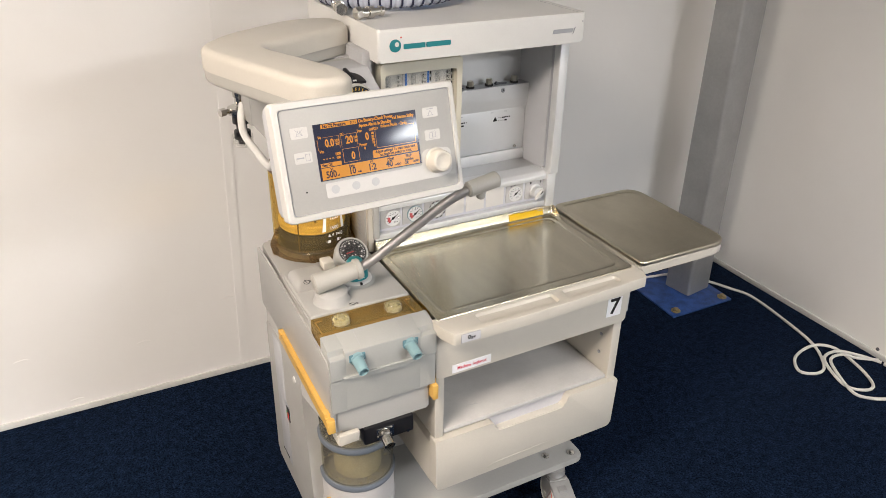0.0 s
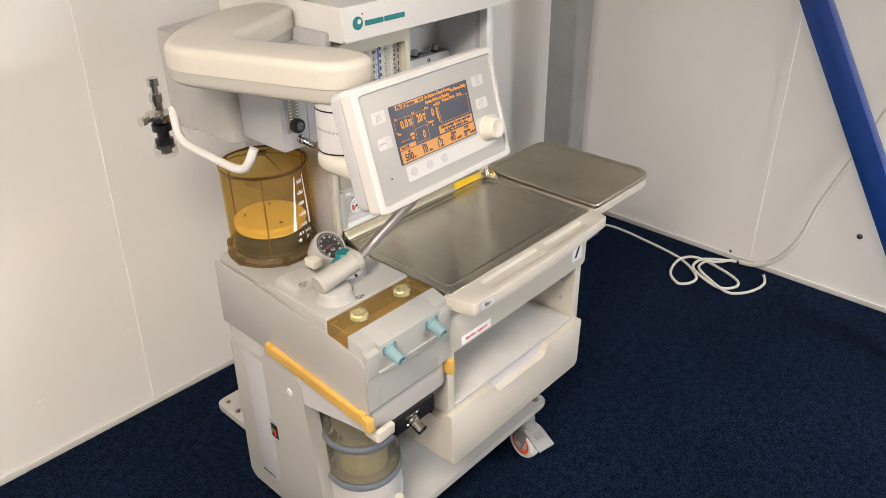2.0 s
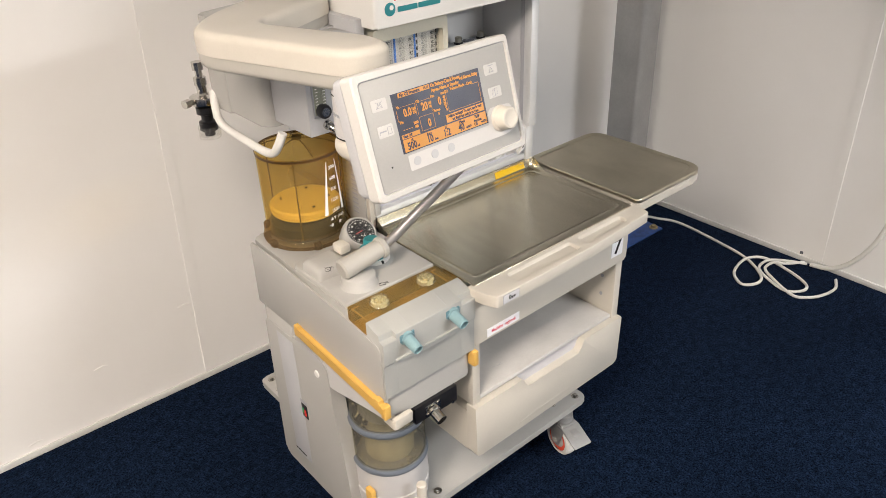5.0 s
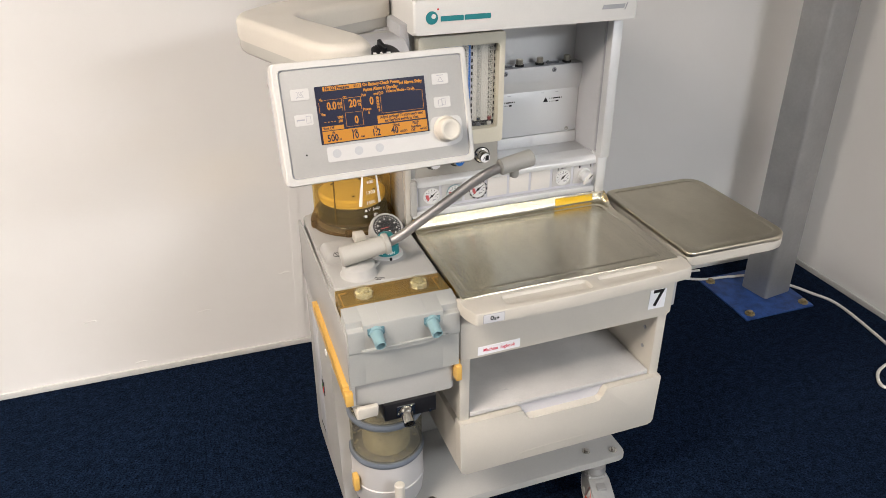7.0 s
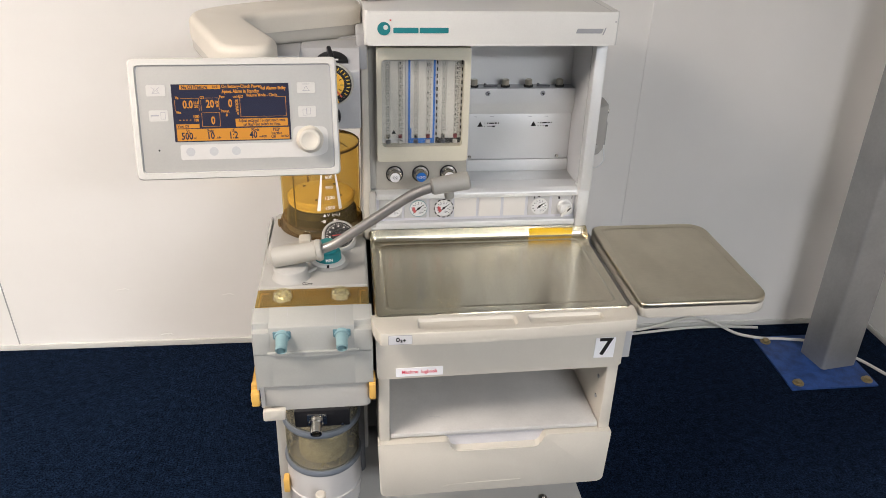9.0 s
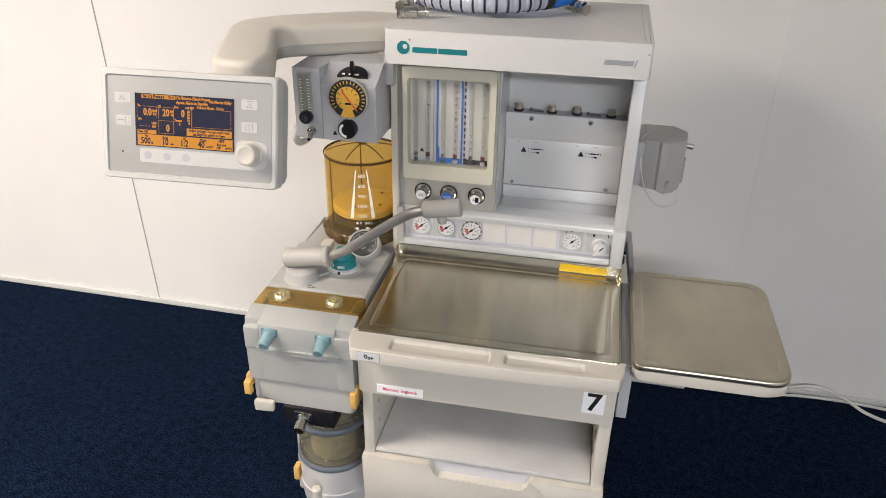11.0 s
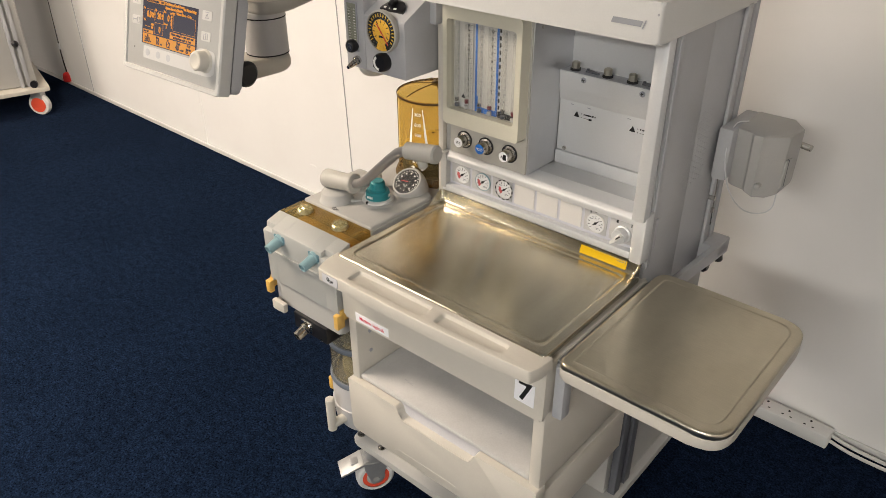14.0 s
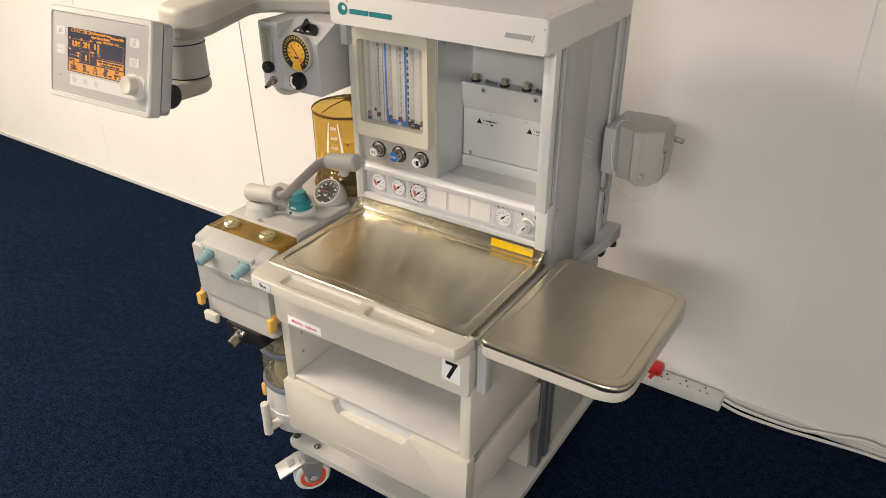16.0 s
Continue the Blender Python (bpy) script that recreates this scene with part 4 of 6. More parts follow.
def gauge(x, z, ring, sweep):
    fr = frame_of((x, 0.3165, z), (0, -1, 0))
    g = part("pressure_gauge", lathe(B(), [(0, 0), (0.0200, 0), (0.0200, 0.003), (0.0190, 0.0035), (0.0186, 0.002), (0, 0.002)], fr, 32), ring, mach, "small round pressure gauge with a red zone")
    part("dial", lathe(B(), [(0, 0.002), (0.0188, 0.002), (0.0188, 0.0024), (0, 0.0024)], fr, 30), DIALW, g)
    bm = B()
    for k in range(11):
        a = radians(225 - k * 27)
        box(bm, 0.0125, 0.0165, -0.0005, 0.0005, 0, 0.0004, m=front(x, 0.314, z) @ Matrix.Rotation(a, 4, "Z"))
    part("ticks", bm, INK, g)
    if sweep:
        bm = B()
        a0, a1 = radians(160), radians(235)
        arc = [(a0 + (a1 - a0) * k / 8) for k in range(9)]
        prism(bm, [(0.0140 * math.cos(a), 0.0140 * math.sin(a)) for a in arc] + [(0.0072 * math.cos(a), 0.0072 * math.sin(a)) for a in arc[::-1]], 0, 0.0004, front(x, 0.314, z))
        part("red_zone", bm, ROSE, g)
    bm = B()
    for k, (px, py, w) in enumerate(((-0.0075, 0.0085, 0.004), (0.0, 0.0105, 0.004), (0.0095, -0.001, 0.004), (0.005, -0.009, 0.006), (0.004, -0.0115, 0.003))):
        box(bm, px - w / 2, px + w / 2, py - 0.0008, py + 0.0008, 0, 0.0004, m=front(x, 0.314, z))
    part("dial_print", bm, GREYINK, g)
    part("needle", prism(B(), [(-0.0065, -0.0012), (0.004, -0.0014), (0.0135, 0), (0.004, 0.0014), (-0.0065, 0.0012)], 0.0005, 0.0012, front(x, 0.314, z) @ Matrix.Rotation(radians(42 if not sweep else 40), 4, "Z")), INK, g)
    part("needle_hub", lathe(B(), [(0, 0), (0.0028, 0), (0.0028, 0.0016), (0, 0.0016)], front(x, 0.314, z), 14), INK, g)
    part("glass", lathe(B(), [(0, 0.0040), (0.019, 0.0037)], fr, 24), CLEAR, g).visible_shadow = False


gauge(0.0675, 0.872, WHITE, True)
gauge(0.124, 0.872, AQUA, True)
gauge(0.181, 0.872, WHITE, True)
bm = B()
for k in range(12):
    a = k * math.pi / 6
    box(bm, 0.0205, 0.0225, -0.0032, 0.0032, 0, 0.0009, m=front(0.181, 0.313, 0.872) @ Matrix.Rotation(a, 4, "Z"))
part("check_ring", bm, INK, gp)
gauge(0.401, 0.870, WHITE, False)
fr = frame_of((0.460, 0.3165, 0.868), (0, -1, 0))
kn = part("selector_knob", lathe(B(), [(0, 0), (0.0175, 0), (0.0175, 0.004), (0.0150, 0.006), (0.0148, 0.018), (0.0138, 0.020), (0, 0.020)], fr, 30), BRITE, mach, "satin metal selector knob")
part("pointer", prism(B(), rounded([(-0.019, -0.0022), (-0.004, -0.0042), (0.012, -0.0036), (0.012, 0.0036), (-0.004, 0.0042), (-0.019, 0.0022)], 0.0015, 3), 0, 0.0072, front(0.460, 0.2968, 0.868) @ pose(0, 0, 0, 0, 0, 48), r=0.0012), WHITE, kn)
part("pointer_line", box(B(), -0.001, 0.0105, -0.0012, 0.0012, 0, 0.0004, m=front(0.460, 0.2892, 0.868) @ pose(0, 0, 0, 0, 0, 48)), INK, kn)
bm = B()
for lx, lz, w, h in ((0.446, 0.890, 0.004, 0.006), (0.476, 0.890, 0.0016, 0.007), (0.388, 0.892, 0.002, 0.007), (0.399, 0.8935, 0.005, 0.002), (0.0675, 0.8955, 0.006, 0.0015), (0.124, 0.8955, 0.007, 0.0015), (0.181, 0.8965, 0.006, 0.0015)):
    box(bm, lx - w / 2, lx + w / 2, lz - h / 2, lz + h / 2, 0, 0.0005, m=front(0, 0.3164, 0))
part("panel_marks", bm, INK, gp)

# ---- steel tray, side shelf ----
def dished(bm, pts, radii, zt, g, sink=0.0008):
    """A pressed steel sheet: rolled outer edge, flat rim, a narrow groove g inside it, then the flat floor."""
    steps = [(0.0008, zt - 0.013), (0.0, zt - 0.011), (0.0, zt - 0.0045), (0.0006, zt - 0.0022), (0.0022, zt - 0.0006), (0.0045, zt), (0.0052, zt),
             (g - 0.0032, zt), (g - 0.0026, zt - 0.0001), (g - 0.001, zt - 0.0013), (g + 0.001, zt - 0.0013), (g + 0.0026, zt - sink + 0.0001), (g + 0.0032, zt - sink), (g + 0.006, zt - sink)]
    rings = [[bm.verts.new((x, y, z)) for x, y in inset(pts, radii, d, 7)] for d, z in steps]
    n = len(rings[0])
    for a, b in zip(rings, rings[1:]):
        for i in range(n):
            bm.faces.new((a[i], a[(i + 1) % n], b[(i + 1) % n], b[i]))
    bm.faces.new(rings[-1])
    return bm


work = thing("work_tray", (0.26, 0.15, 0.785), "brushed stainless steel work tray with a pressed rim and upturned back", "tray")
TX0, TX1, TY0, TY1, TZ, TG = 0.0145, 0.5115, -0.0125, 0.3065, 0.7995, 0.0225


def rise(y):
    """How far the tray's rim climbs towards the upturned back."""
    t = min(1.0, max(0.0, (y - 0.250) / (TY1 - 0.253)))
    return 0.0290 * t * t * (3 - 2 * t)


def bend(d):
    """Share of that climb left at a distance d in from the edge: a tight bend, then nearly upright."""
    return max(0.0, math.exp(-d / 0.0024))


bm = B()
rings = []
for d, z in ((0.0008, TZ - 0.013), (0.0, TZ - 0.011), (0.0, TZ - 0.0040), (0.0004, TZ - 0.0018), (0.0013, TZ - 0.0005), (0.0024, TZ), (0.0038, TZ), (0.0055, TZ), (0.0080, TZ), (0.011, TZ), (0.0145, TZ),
             (TG - 0.0038, TZ), (TG - 0.0030, TZ - 0.0002), (TG - 0.001, TZ - 0.0017), (TG + 0.0012, TZ - 0.0017), (TG + 0.0034, TZ - 0.0010), (TG + 0.006, TZ - 0.0009)):
    corner = 0.007 + 0.012 * min(1.0, d / TG)
    ring = rounded([(TX0 + d, TY0 + d), (TX1 - d, TY0 + d), (TX1 - d, TY1 - d), (TX0 + d, TY1 - d)], corner, 9)
    # the long sides are cut in short lengths near the back so that the rim can curve upwards
    cut = []
    for (xa, ya), (xb, yb) in zip(ring, ring[1:] + ring[:1]):
        cut.append((xa, ya))
        if abs(yb - ya) > 0.2:
            for k in range(1, 14):
                f = 1 - (1 - k / 14) ** 2 if yb > ya else (k / 14) ** 2
                cut.append((xa + (xb - xa) * f, ya + (yb - ya) * f))
    lift = bend(d) if z > TZ - 0.006 else 0.0
    rings.append([bm.verts.new((x, y, z + rise(y + d) * lift)) for x, y in cut])
for p, q in zip(rings, rings[1:]):
    for i in range(len(p)):
        bm.faces.new((p[i], p[(i + 1) % len(p)], q[(i + 1) % len(p)], q[i]))
bm.faces.new(rings[-1])
part("tray_sheet", bm, STEEL, work, "steel sheet curving up at its back", smooth=50)
bm = B()
strip = []
for k in range(7):
    d = 0.0009 + k * 0.0007
    z = TZ + rise(TY1) * bend(d)
    strip.append([bm.verts.new((x, TY1 - d - e, z + e * 0.5)) for x, e in ((0.380, 0.0008), (0.482, 0.0008), (0.482, 0.0002), (0.380, 0.0002))])
for p, q in zip(strip, strip[1:]):
    for i in range(4):
        bm.faces.new((p[i], p[(i + 1) % 4], q[(i + 1) % 4], q[i]))
bm.faces.new(strip[0])
bm.faces.new(strip[-1][::-1])
yl = part("yellow_label", bm, YELLOW, work, "yellow warning strip")
bm = B()
tilt = pose(0, TY1 - 0.0043, 0.8145, 74, 0, 0)
for a, b, c, d in ((0.452, 0.480, 0.0052, 0.0058), (0.4795, 0.480, -0.003, 0.0055), (0.462, 0.477, 0.001, 0.002), (0.410, 0.452, 0.0054, 0.0057)):
    box(bm, a, b, c, d, 0.0, 0.0010, m=tilt)
part("label_print", bm, GREYINK, yl)

shelf = thing("side_shelf", (0.67, 0.17, 0.76), "hinged side shelf, worn steel top on a cream frame", "shelf")
SHELF = [(0.535, -0.013), (0.810, -0.013), (0.812, 0.343), (0.535, 0.343)]
SHELFR = [0.018, 0.05, 0.05, 0.03]
part("shelf_frame", prism(B(), rounded(SHELF, SHELFR, 6), 0.770, 0.7935, r=0.003), CREAM, shelf)
part("steel_top", dished(B(), SHELF, SHELFR, 0.803, 0.021, 0.0012), WORN, shelf, smooth=50)
bm = B()
prism(bm, [(-0.003, -0.002), (0.003, -0.002), (0, 0.003)], 0, 0.0006, front(0.655, -0.0121, 0.7815))
for k in range(6):
    box(bm, 0.661 + k * 0.0072, 0.661 + k * 0.0072 + (0.0055, 0.0035)[k % 2], -0.0018, 0.0014, 0, 0.0006, m=front(0, -0.0121, 0.7815))
part("load_label", bm, GREYINK, shelf, "tiny grey caution print")
bm = B()
prism(bm, rounded([(0.519, 0.012), (0.539, 0.012), (0.539, 0.038), (0.519, 0.038)], 0.003, 2), 0.660, 0.770)
part("hinge_post", bm, COOL, shelf)
bm = B()
prism(bm, rounded([(0.34, 0.745), (0.60, 0.712), (0.665, 0.705), (0.665, 0.738), (0.60, 0.745), (0.34, 0.770)], 0.006, 3), 0.536, 0.548, SWAP, r=0.001)
box(bm, 0.508, 0.548, 0.60, 0.668, 0.712, 0.742, 0.004)
part("support_arm", bm, COOL, shelf)
part("arm_knob", lathe(B(), [(0, 0), (0.006, 0), (0.010, 0.004), (0.010, 0.016), (0.007, 0.02), (0, 0.02)], frame_of((0.535, 0.645, 0.706), (0.3, -0.2, -1)), 16), BLACK, shelf)
bm = B()
box(bm, 0.516, 0.536, 0.02, 0.33, 0.750, 0.776, 0.003)
part("hinge_rail", bm, GALV, shelf)

# ---- display and its arm ----
disp = thing("ventilator_display", (-0.05, 0.43, 1.236), "white-framed display with orange readings on a cream elbow arm", "monitor")
ELBOW = [(-0.224, -0.018), (-0.128, -0.020), (-0.128, 0.06), (-0.208, 0.262), (-0.03, 0.355), (0.015, 0.38), (0.015, 0.48), (-0.10, 0.49), (-0.262, 0.390), (-0.322, 0.315), (-0.322, 0.262)]
ERAD = [0.05, 0.05, 0.02, 0.035, 0.02, 0.045, 0.06, 0.08, 0.09, 0.05, 0.04]
arm = part("swing_arm", pillow(B(), ELBOW, ERAD, 1.262, 1.301, 0.014, shrink=0.007), CREAM, disp, "cream elbow-shaped swing arm", smooth=60)
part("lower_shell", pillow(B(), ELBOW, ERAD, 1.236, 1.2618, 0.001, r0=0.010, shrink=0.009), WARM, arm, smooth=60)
NECK = pose(-0.186, 0.028, 0)
# The white neck is coloured light grey for the shade on it.
part("neck", lathe(B(), [(0, 1.238), (0.0405, 1.238), (0.0405, 1.160), (0.038, 1.158), (0, 1.158)], NECK, 32), LIGHT, arm, "white round neck, greyed for shade, with a printed load limit")
for z_ in (1.2285, 1.1605):
    part("neck_ring", lathe(B(), [(0.0402, z_), (0.0409, z_), (0.0409, z_ - 0.0022), (0.0402, z_ - 0.0022)], NECK, 32), INK, arm)
bm = B()
for k in range(9):
    a = radians(165 + k * 9)
    w_ = 0.0025 if k else 0.004
    box(bm, -w_, w_, -0.0022, 0.0022, 0, 0.0006, m=Matrix.Translation((-0.186 + 0.0405 * math.cos(a), 0.028 + 0.0405 * math.sin(a), 1.198 - 0.0006 * k)) @ pose(0, 0, 0, 90, 0, math.degrees(a) + 90))
part("load_print", bm, GREYINK, arm)
part("cradle", pillow(B(), [(-0.228, -0.085), (-0.150, -0.085), (-0.142, 0.066), (-0.230, 0.066)], [0.02, 0.02, 0.045, 0.045], 1.122, 1.1575, 0.012, r0=0.018), CREAM, arm, "cream tilting cradle behind the screen", smooth=60)
rodm = frame_of((-0.150, -0.055, 1.142), (1, 0, 0))
part("tilt_bolt", lathe(B(), [(0, 0), (0.024, 0), (0.024, 0.006), (0.018, 0.012), (0, 0.012)], rodm, 24), BLACK, arm)

DM = MACH @ Matrix.Translation((-0.1785, -0.1700, 1.2368)) @ pose(0, 0, 0, 0, 0, 2.0) @ Matrix(((1, 0, 0, 0), (0, 0.270, -0.963, 0), (0, 0.963, 0.270, 0), (0, 0, 0, 1)))
bm = B()
oo, ii = rrect(-0.1390, 0.1420, -0.0830, 0.0825, 0.008, 6), rrect(-0.1290, 0.1330, -0.0730, 0.0725, 0.006, 6)
levels = [(oo, -0.020, 1.0), (oo, 0.0005, 1.0), (oo, 0.003, 0.984), (ii, 0.0035, 1.012), (ii, -0.0005, 1.0)]
rings = [[bm.verts.new((x * k, y * k, z)) for x, y in pts] for pts, z, k in levels]
bm.faces.new(rings[0][::-1])
bm.faces.new(rings[-1])
for a, b in zip(rings, rings[1:]):
    for i in range(len(a)):
        bm.faces.new((a[i], a[(i + 1) % len(a)], b[(i + 1) % len(a)], b[i]))
part("bezel", bm, BEZEL, disp, "off-white raised frame", at=DM, smooth=40)
bm = B()
prism(bm, rrect(-0.1375, 0.1405, -0.080, 0.080, 0.012, 5), -0.044, -0.0235, r=0.003)
prism(bm, rrect(-0.09, 0.09, -0.070, 0.060, 0.015, 5), -0.062, -0.046, r=0.006)
part("rear_housing", bm, COOL, disp, at=DM)
bm = B()
prism(bm, rrect(-0.1285, 0.1325, -0.0725, 0.072, 0.006, 4), -0.001, 0.0012, r=0.0006)
face = part("front_panel", bm, PALE, disp, at=DM)
bm = B()
oo, ii = rrect(-0.1305, 0.1345, -0.0745, 0.074, 0.007, 4), rrect(-0.1285, 0.1325, -0.0725, 0.072, 0.006, 4)
va = [bm.verts.new((x, y, 0.0004)) for x, y in oo]
vb = [bm.verts.new((x, y, 0.0006)) for x, y in ii]
for i in range(len(oo)):
    bm.faces.new((va[i], va[(i + 1) % len(oo)], vb[(i + 1) % len(oo)], vb[i]))
part("panel_gap", bm, GREY, face, at=DM)
scr = part("screen", box(B(), -0.0840, 0.0745, -0.0310, 0.0475, 0.0006, 0.0020), SCREEN, disp, "dark blue screen with orange figures", at=DM)


def sx(u):
    """Across the screen, 0 to 1 from its left edge."""
    return -0.0840 + 0.1585 * u


def sy(v):
    """Down the screen, 0 to 1 from its top edge."""
    return 0.0475 - 0.0785 * v


def on_screen(u0, u1, v0, v1, mat=LIT, z=0.0021, name="lit_bar"):
    return part(name, box(B(), sx(u0), sx(u1), sy(v1), sy(v0), z, z + 0.0002), mat, scr, at=DM)


def say(words, size, u, v, mat=LIT, spread=0.78, align="CENTER", bold=0.00012):
    return wording(words, size, pose(sx(u), sy(v), 0.0025), mat, scr, "screen_text", DM, spread, align, bold)


on_screen(0.02, 0.985, 0.775, 0.985)
on_screen(0.07, 0.415, 0.015, 0.090)
on_screen(0.02, 0.215, 0.690, 0.762)
on_screen(0.525, 0.978, 0.612, 0.750)
for words, u in (("500", 0.105), ("10", 0.305), ("1:2", 0.50), ("40", 0.672)):
    say(words, 0.0135, u, 0.905, SCREEN, 0.78, bold=0.0003)
for words, u in (("ml", 0.170), ("/min", 0.372), ("cmH2O", 0.755), ("cmH2O", 0.945)):
    say(words, 0.0042, u, 0.935, SCREEN)
for words, u in (("Vt", 0.115), ("Rate", 0.305), ("I:E", 0.50), ("Plimit", 0.69), ("PEEP", 0.875)):
    say(words, 0.0060, u, 0.815, SCREEN)
say("Inactive", 0.0060, 0.875, 0.880, SCREEN)
say("Off", 0.0060, 0.845, 0.942, SCREEN)
say("No O2 Pressure", 0.0066, 0.085, 0.054, SCREEN, align="LEFT", bold=0.0002)
say("01:11", 0.0052, 0.375, 0.054, SCREEN)
say("On Battery-Check Power", 0.0066, 0.425, 0.050, align="LEFT", bold=0.0002)
say("Apnea Alarm in Standby", 0.0066, 0.425, 0.135, align="LEFT", bold=0.0002)
say("Vol Alarms Stdby", 0.0064, 0.975, 0.085, align="RIGHT", bold=0.0002)
say("Volume Mode - Circle", 0.0060, 0.63, 0.205, align="LEFT")
for words, u, v in (("0.0", 0.130, 0.355), ("20", 0.318, 0.350), ("0", 0.490, 0.345), ("0", 0.335, 0.640)):
    say(words, 0.0150, u, v, LIT, 0.74, bold=0.0004)
say("- - - -", 0.0085, 0.100, 0.610, LIT, 0.9)
say("Adjust settings? To start mech vent", 0.0060, 0.752, 0.648, SCREEN, 0.74)
say("set Bag/Vent switch to Vent.", 0.0060, 0.752, 0.715, SCREEN, 0.74)
say("Vent Off", 0.0056, 0.03, 0.727, SCREEN, align="LEFT")
for words, u, v in (("Ve", 0.028, 0.235), ("O2", 0.235, 0.235), ("Paw", 0.400, 0.225), ("cmH2O", 0.515, 0.225), ("Vte", 0.028, 0.485), ("Pmean", 0.405, 0.475)):
    say(words, 0.0056, u, v, LIT, 0.78, "LEFT")
for words, u, v in (("10.0", 0.200, 0.325), ("2.0", 0.200, 0.385), ("100", 0.378, 0.320), ("18", 0.378, 0.380), ("1000", 0.193, 0.560), ("100", 0.193, 0.625), ("0", 0.455, 0.545), ("40", 0.545, 0.300), ("30", 0.545, 0.355), ("20", 0.545, 0.410), ("10", 0.545, 0.465), ("0", 0.552, 0.520)):
    say(words, 0.0052, u, v, LIT, 0.8, bold=0.0002)
bm = B()
for u0, u1, v0, v1 in ((0.07, 0.225, 0.24, 0.245), (0.222, 0.225, 0.24, 0.46), (0.02, 0.023, 0.27, 0.46), (0.275, 0.395, 0.24, 0.245), (0.392, 0.395, 0.24, 0.46), (0.24, 0.243, 0.27, 0.46),
                       (0.24, 0.395, 0.495, 0.50), (0.24, 0.243, 0.50, 0.74), (0.392, 0.395, 0.50, 0.74), (0.24, 0.395, 0.735, 0.74), (0.575, 0.97, 0.575, 0.58), (0.572, 0.575, 0.24, 0.58), (0.88, 0.97, 0.235, 0.24), (0.967, 0.97, 0.24, 0.58)):
    box(bm, sx(u0), sx(u1), sy(v1), sy(v0), 0.0021, 0.0023)
part("screen_lines", bm, LIT, scr, at=DM)


def keypad(px, py, kind):
    k = part("touch_key", prism(B(), rrect(px - 0.0125, px + 0.0125, py - 0.0075, py + 0.0075, 0.002, 3), 0.001, 0.0020), BEZEL, disp, at=DM)
    bm = B()
    if kind == "bell":
        box(bm, px - 0.0045, px + 0.0045, py - 0.0038, py - 0.0033, 0.002, 0.0024)
        for s in (1, -1):
            box(bm, -0.0038, 0.0038, -0.00025, 0.00025, 0.002, 0.0024, m=pose(px + s * 0.0028, py, 0, 0, 0, -s * 64))
            box(bm, -0.007, 0.007, -0.00025, 0.00025, 0.002, 0.0024, m=pose(px, py, 0, 0, 0, s * 40))
    elif kind == "reset":
        box(bm, px - 0.005, px + 0.005, py - 0.0045, py - 0.0038, 0.002, 0.0024)
        for s in (1, -1):
            box(bm, -0.004, 0.004, -0.0003, 0.0003, 0.002, 0.0024, m=pose(px + s * 0.0022, py - 0.001, 0, 0, 0, -s * 62))
        box(bm, px - 0.005, px + 0.005, py + 0.0045, py + 0.0055, 0.002, 0.0024)
    elif kind == "menu":
        for s in (-0.003, 0.002):
            for a, b, c, d in ((-0.003, 0.003, 0.004, 0.0045), (-0.003, 0.003, -0.0045, -0.004), (-0.003, -0.0025, -0.004, 0.004), (0.0025, 0.003, -0.004, 0.004)):
                box(bm, px + s + a, px + s + b, py + c + s * 0.3, py + d + s * 0.3, 0.002, 0.0024)
    else:
        box(bm, px - 0.010, px + 0.001, py - 0.0006, py + 0.0012, 0.002, 0.0024)
        for a, b, c, d in ((0.003, 0.0035, -0.0045, 0.0045), (0.009, 0.0095, -0.0045, 0.0045), (0.003, 0.0095, 0.0042, 0.0048), (0.003, 0.0095, -0.0048, -0.0042), (-0.010, -0.0095, -0.003, 0.0)):
            box(bm, px + a, px + b, py + c, py + d, 0.002, 0.0024)
    part("key_symbol", bm, GREYINK, k, at=DM)


keypad(-0.1045, 0.0395, "bell")
keypad(-0.1035, 0.0055, "bed")
keypad(0.0985, 0.0405, "reset")
keypad(0.0985, 0.0075, "menu")
part("key_strip", prism(B(), rounded([(-0.0780, -0.0560), (0.110, -0.0560), (0.126, -0.050), (0.126, -0.014), (0.078, -0.012), (0.076, -0.0350), (-0.0780, -0.0350)], [0.003, 0.02, 0.02, 0.01, 0.01, 0.004, 0.003], 4), 0.001, 0.0017), KEYW, disp, "pale key panel round the knob", at=DM)
for px in (-0.0645, -0.033, -0.0025):
    part("soft_key", prism(B(), [(px + 0.0062 * math.cos(i * math.pi / 10), -0.0450 + 0.0062 * math.sin(i * math.pi / 10)) for i in range(20)], 0.0015, 0.0022), COOL, disp, at=DM)
part("led", lathe(B(), [(0, 0.0016), (0.0013, 0.0016), (0.0013, 0.001)], pose(-0.1065, -0.0420, 0), 10), INK, disp, at=DM)
part("control_knob", lathe(B(), [(0.0195, 0.001), (0.0190, 0.003), (0.0168, 0.005), (0.0163, 0.019), (0.0145, 0.0215), (0.0115, 0.022), (0.0100, 0.0212), (0, 0.0208)], pose(0.1005, -0.0315, 0), 32), CREAM, disp, "cream rotary knob", at=DM)

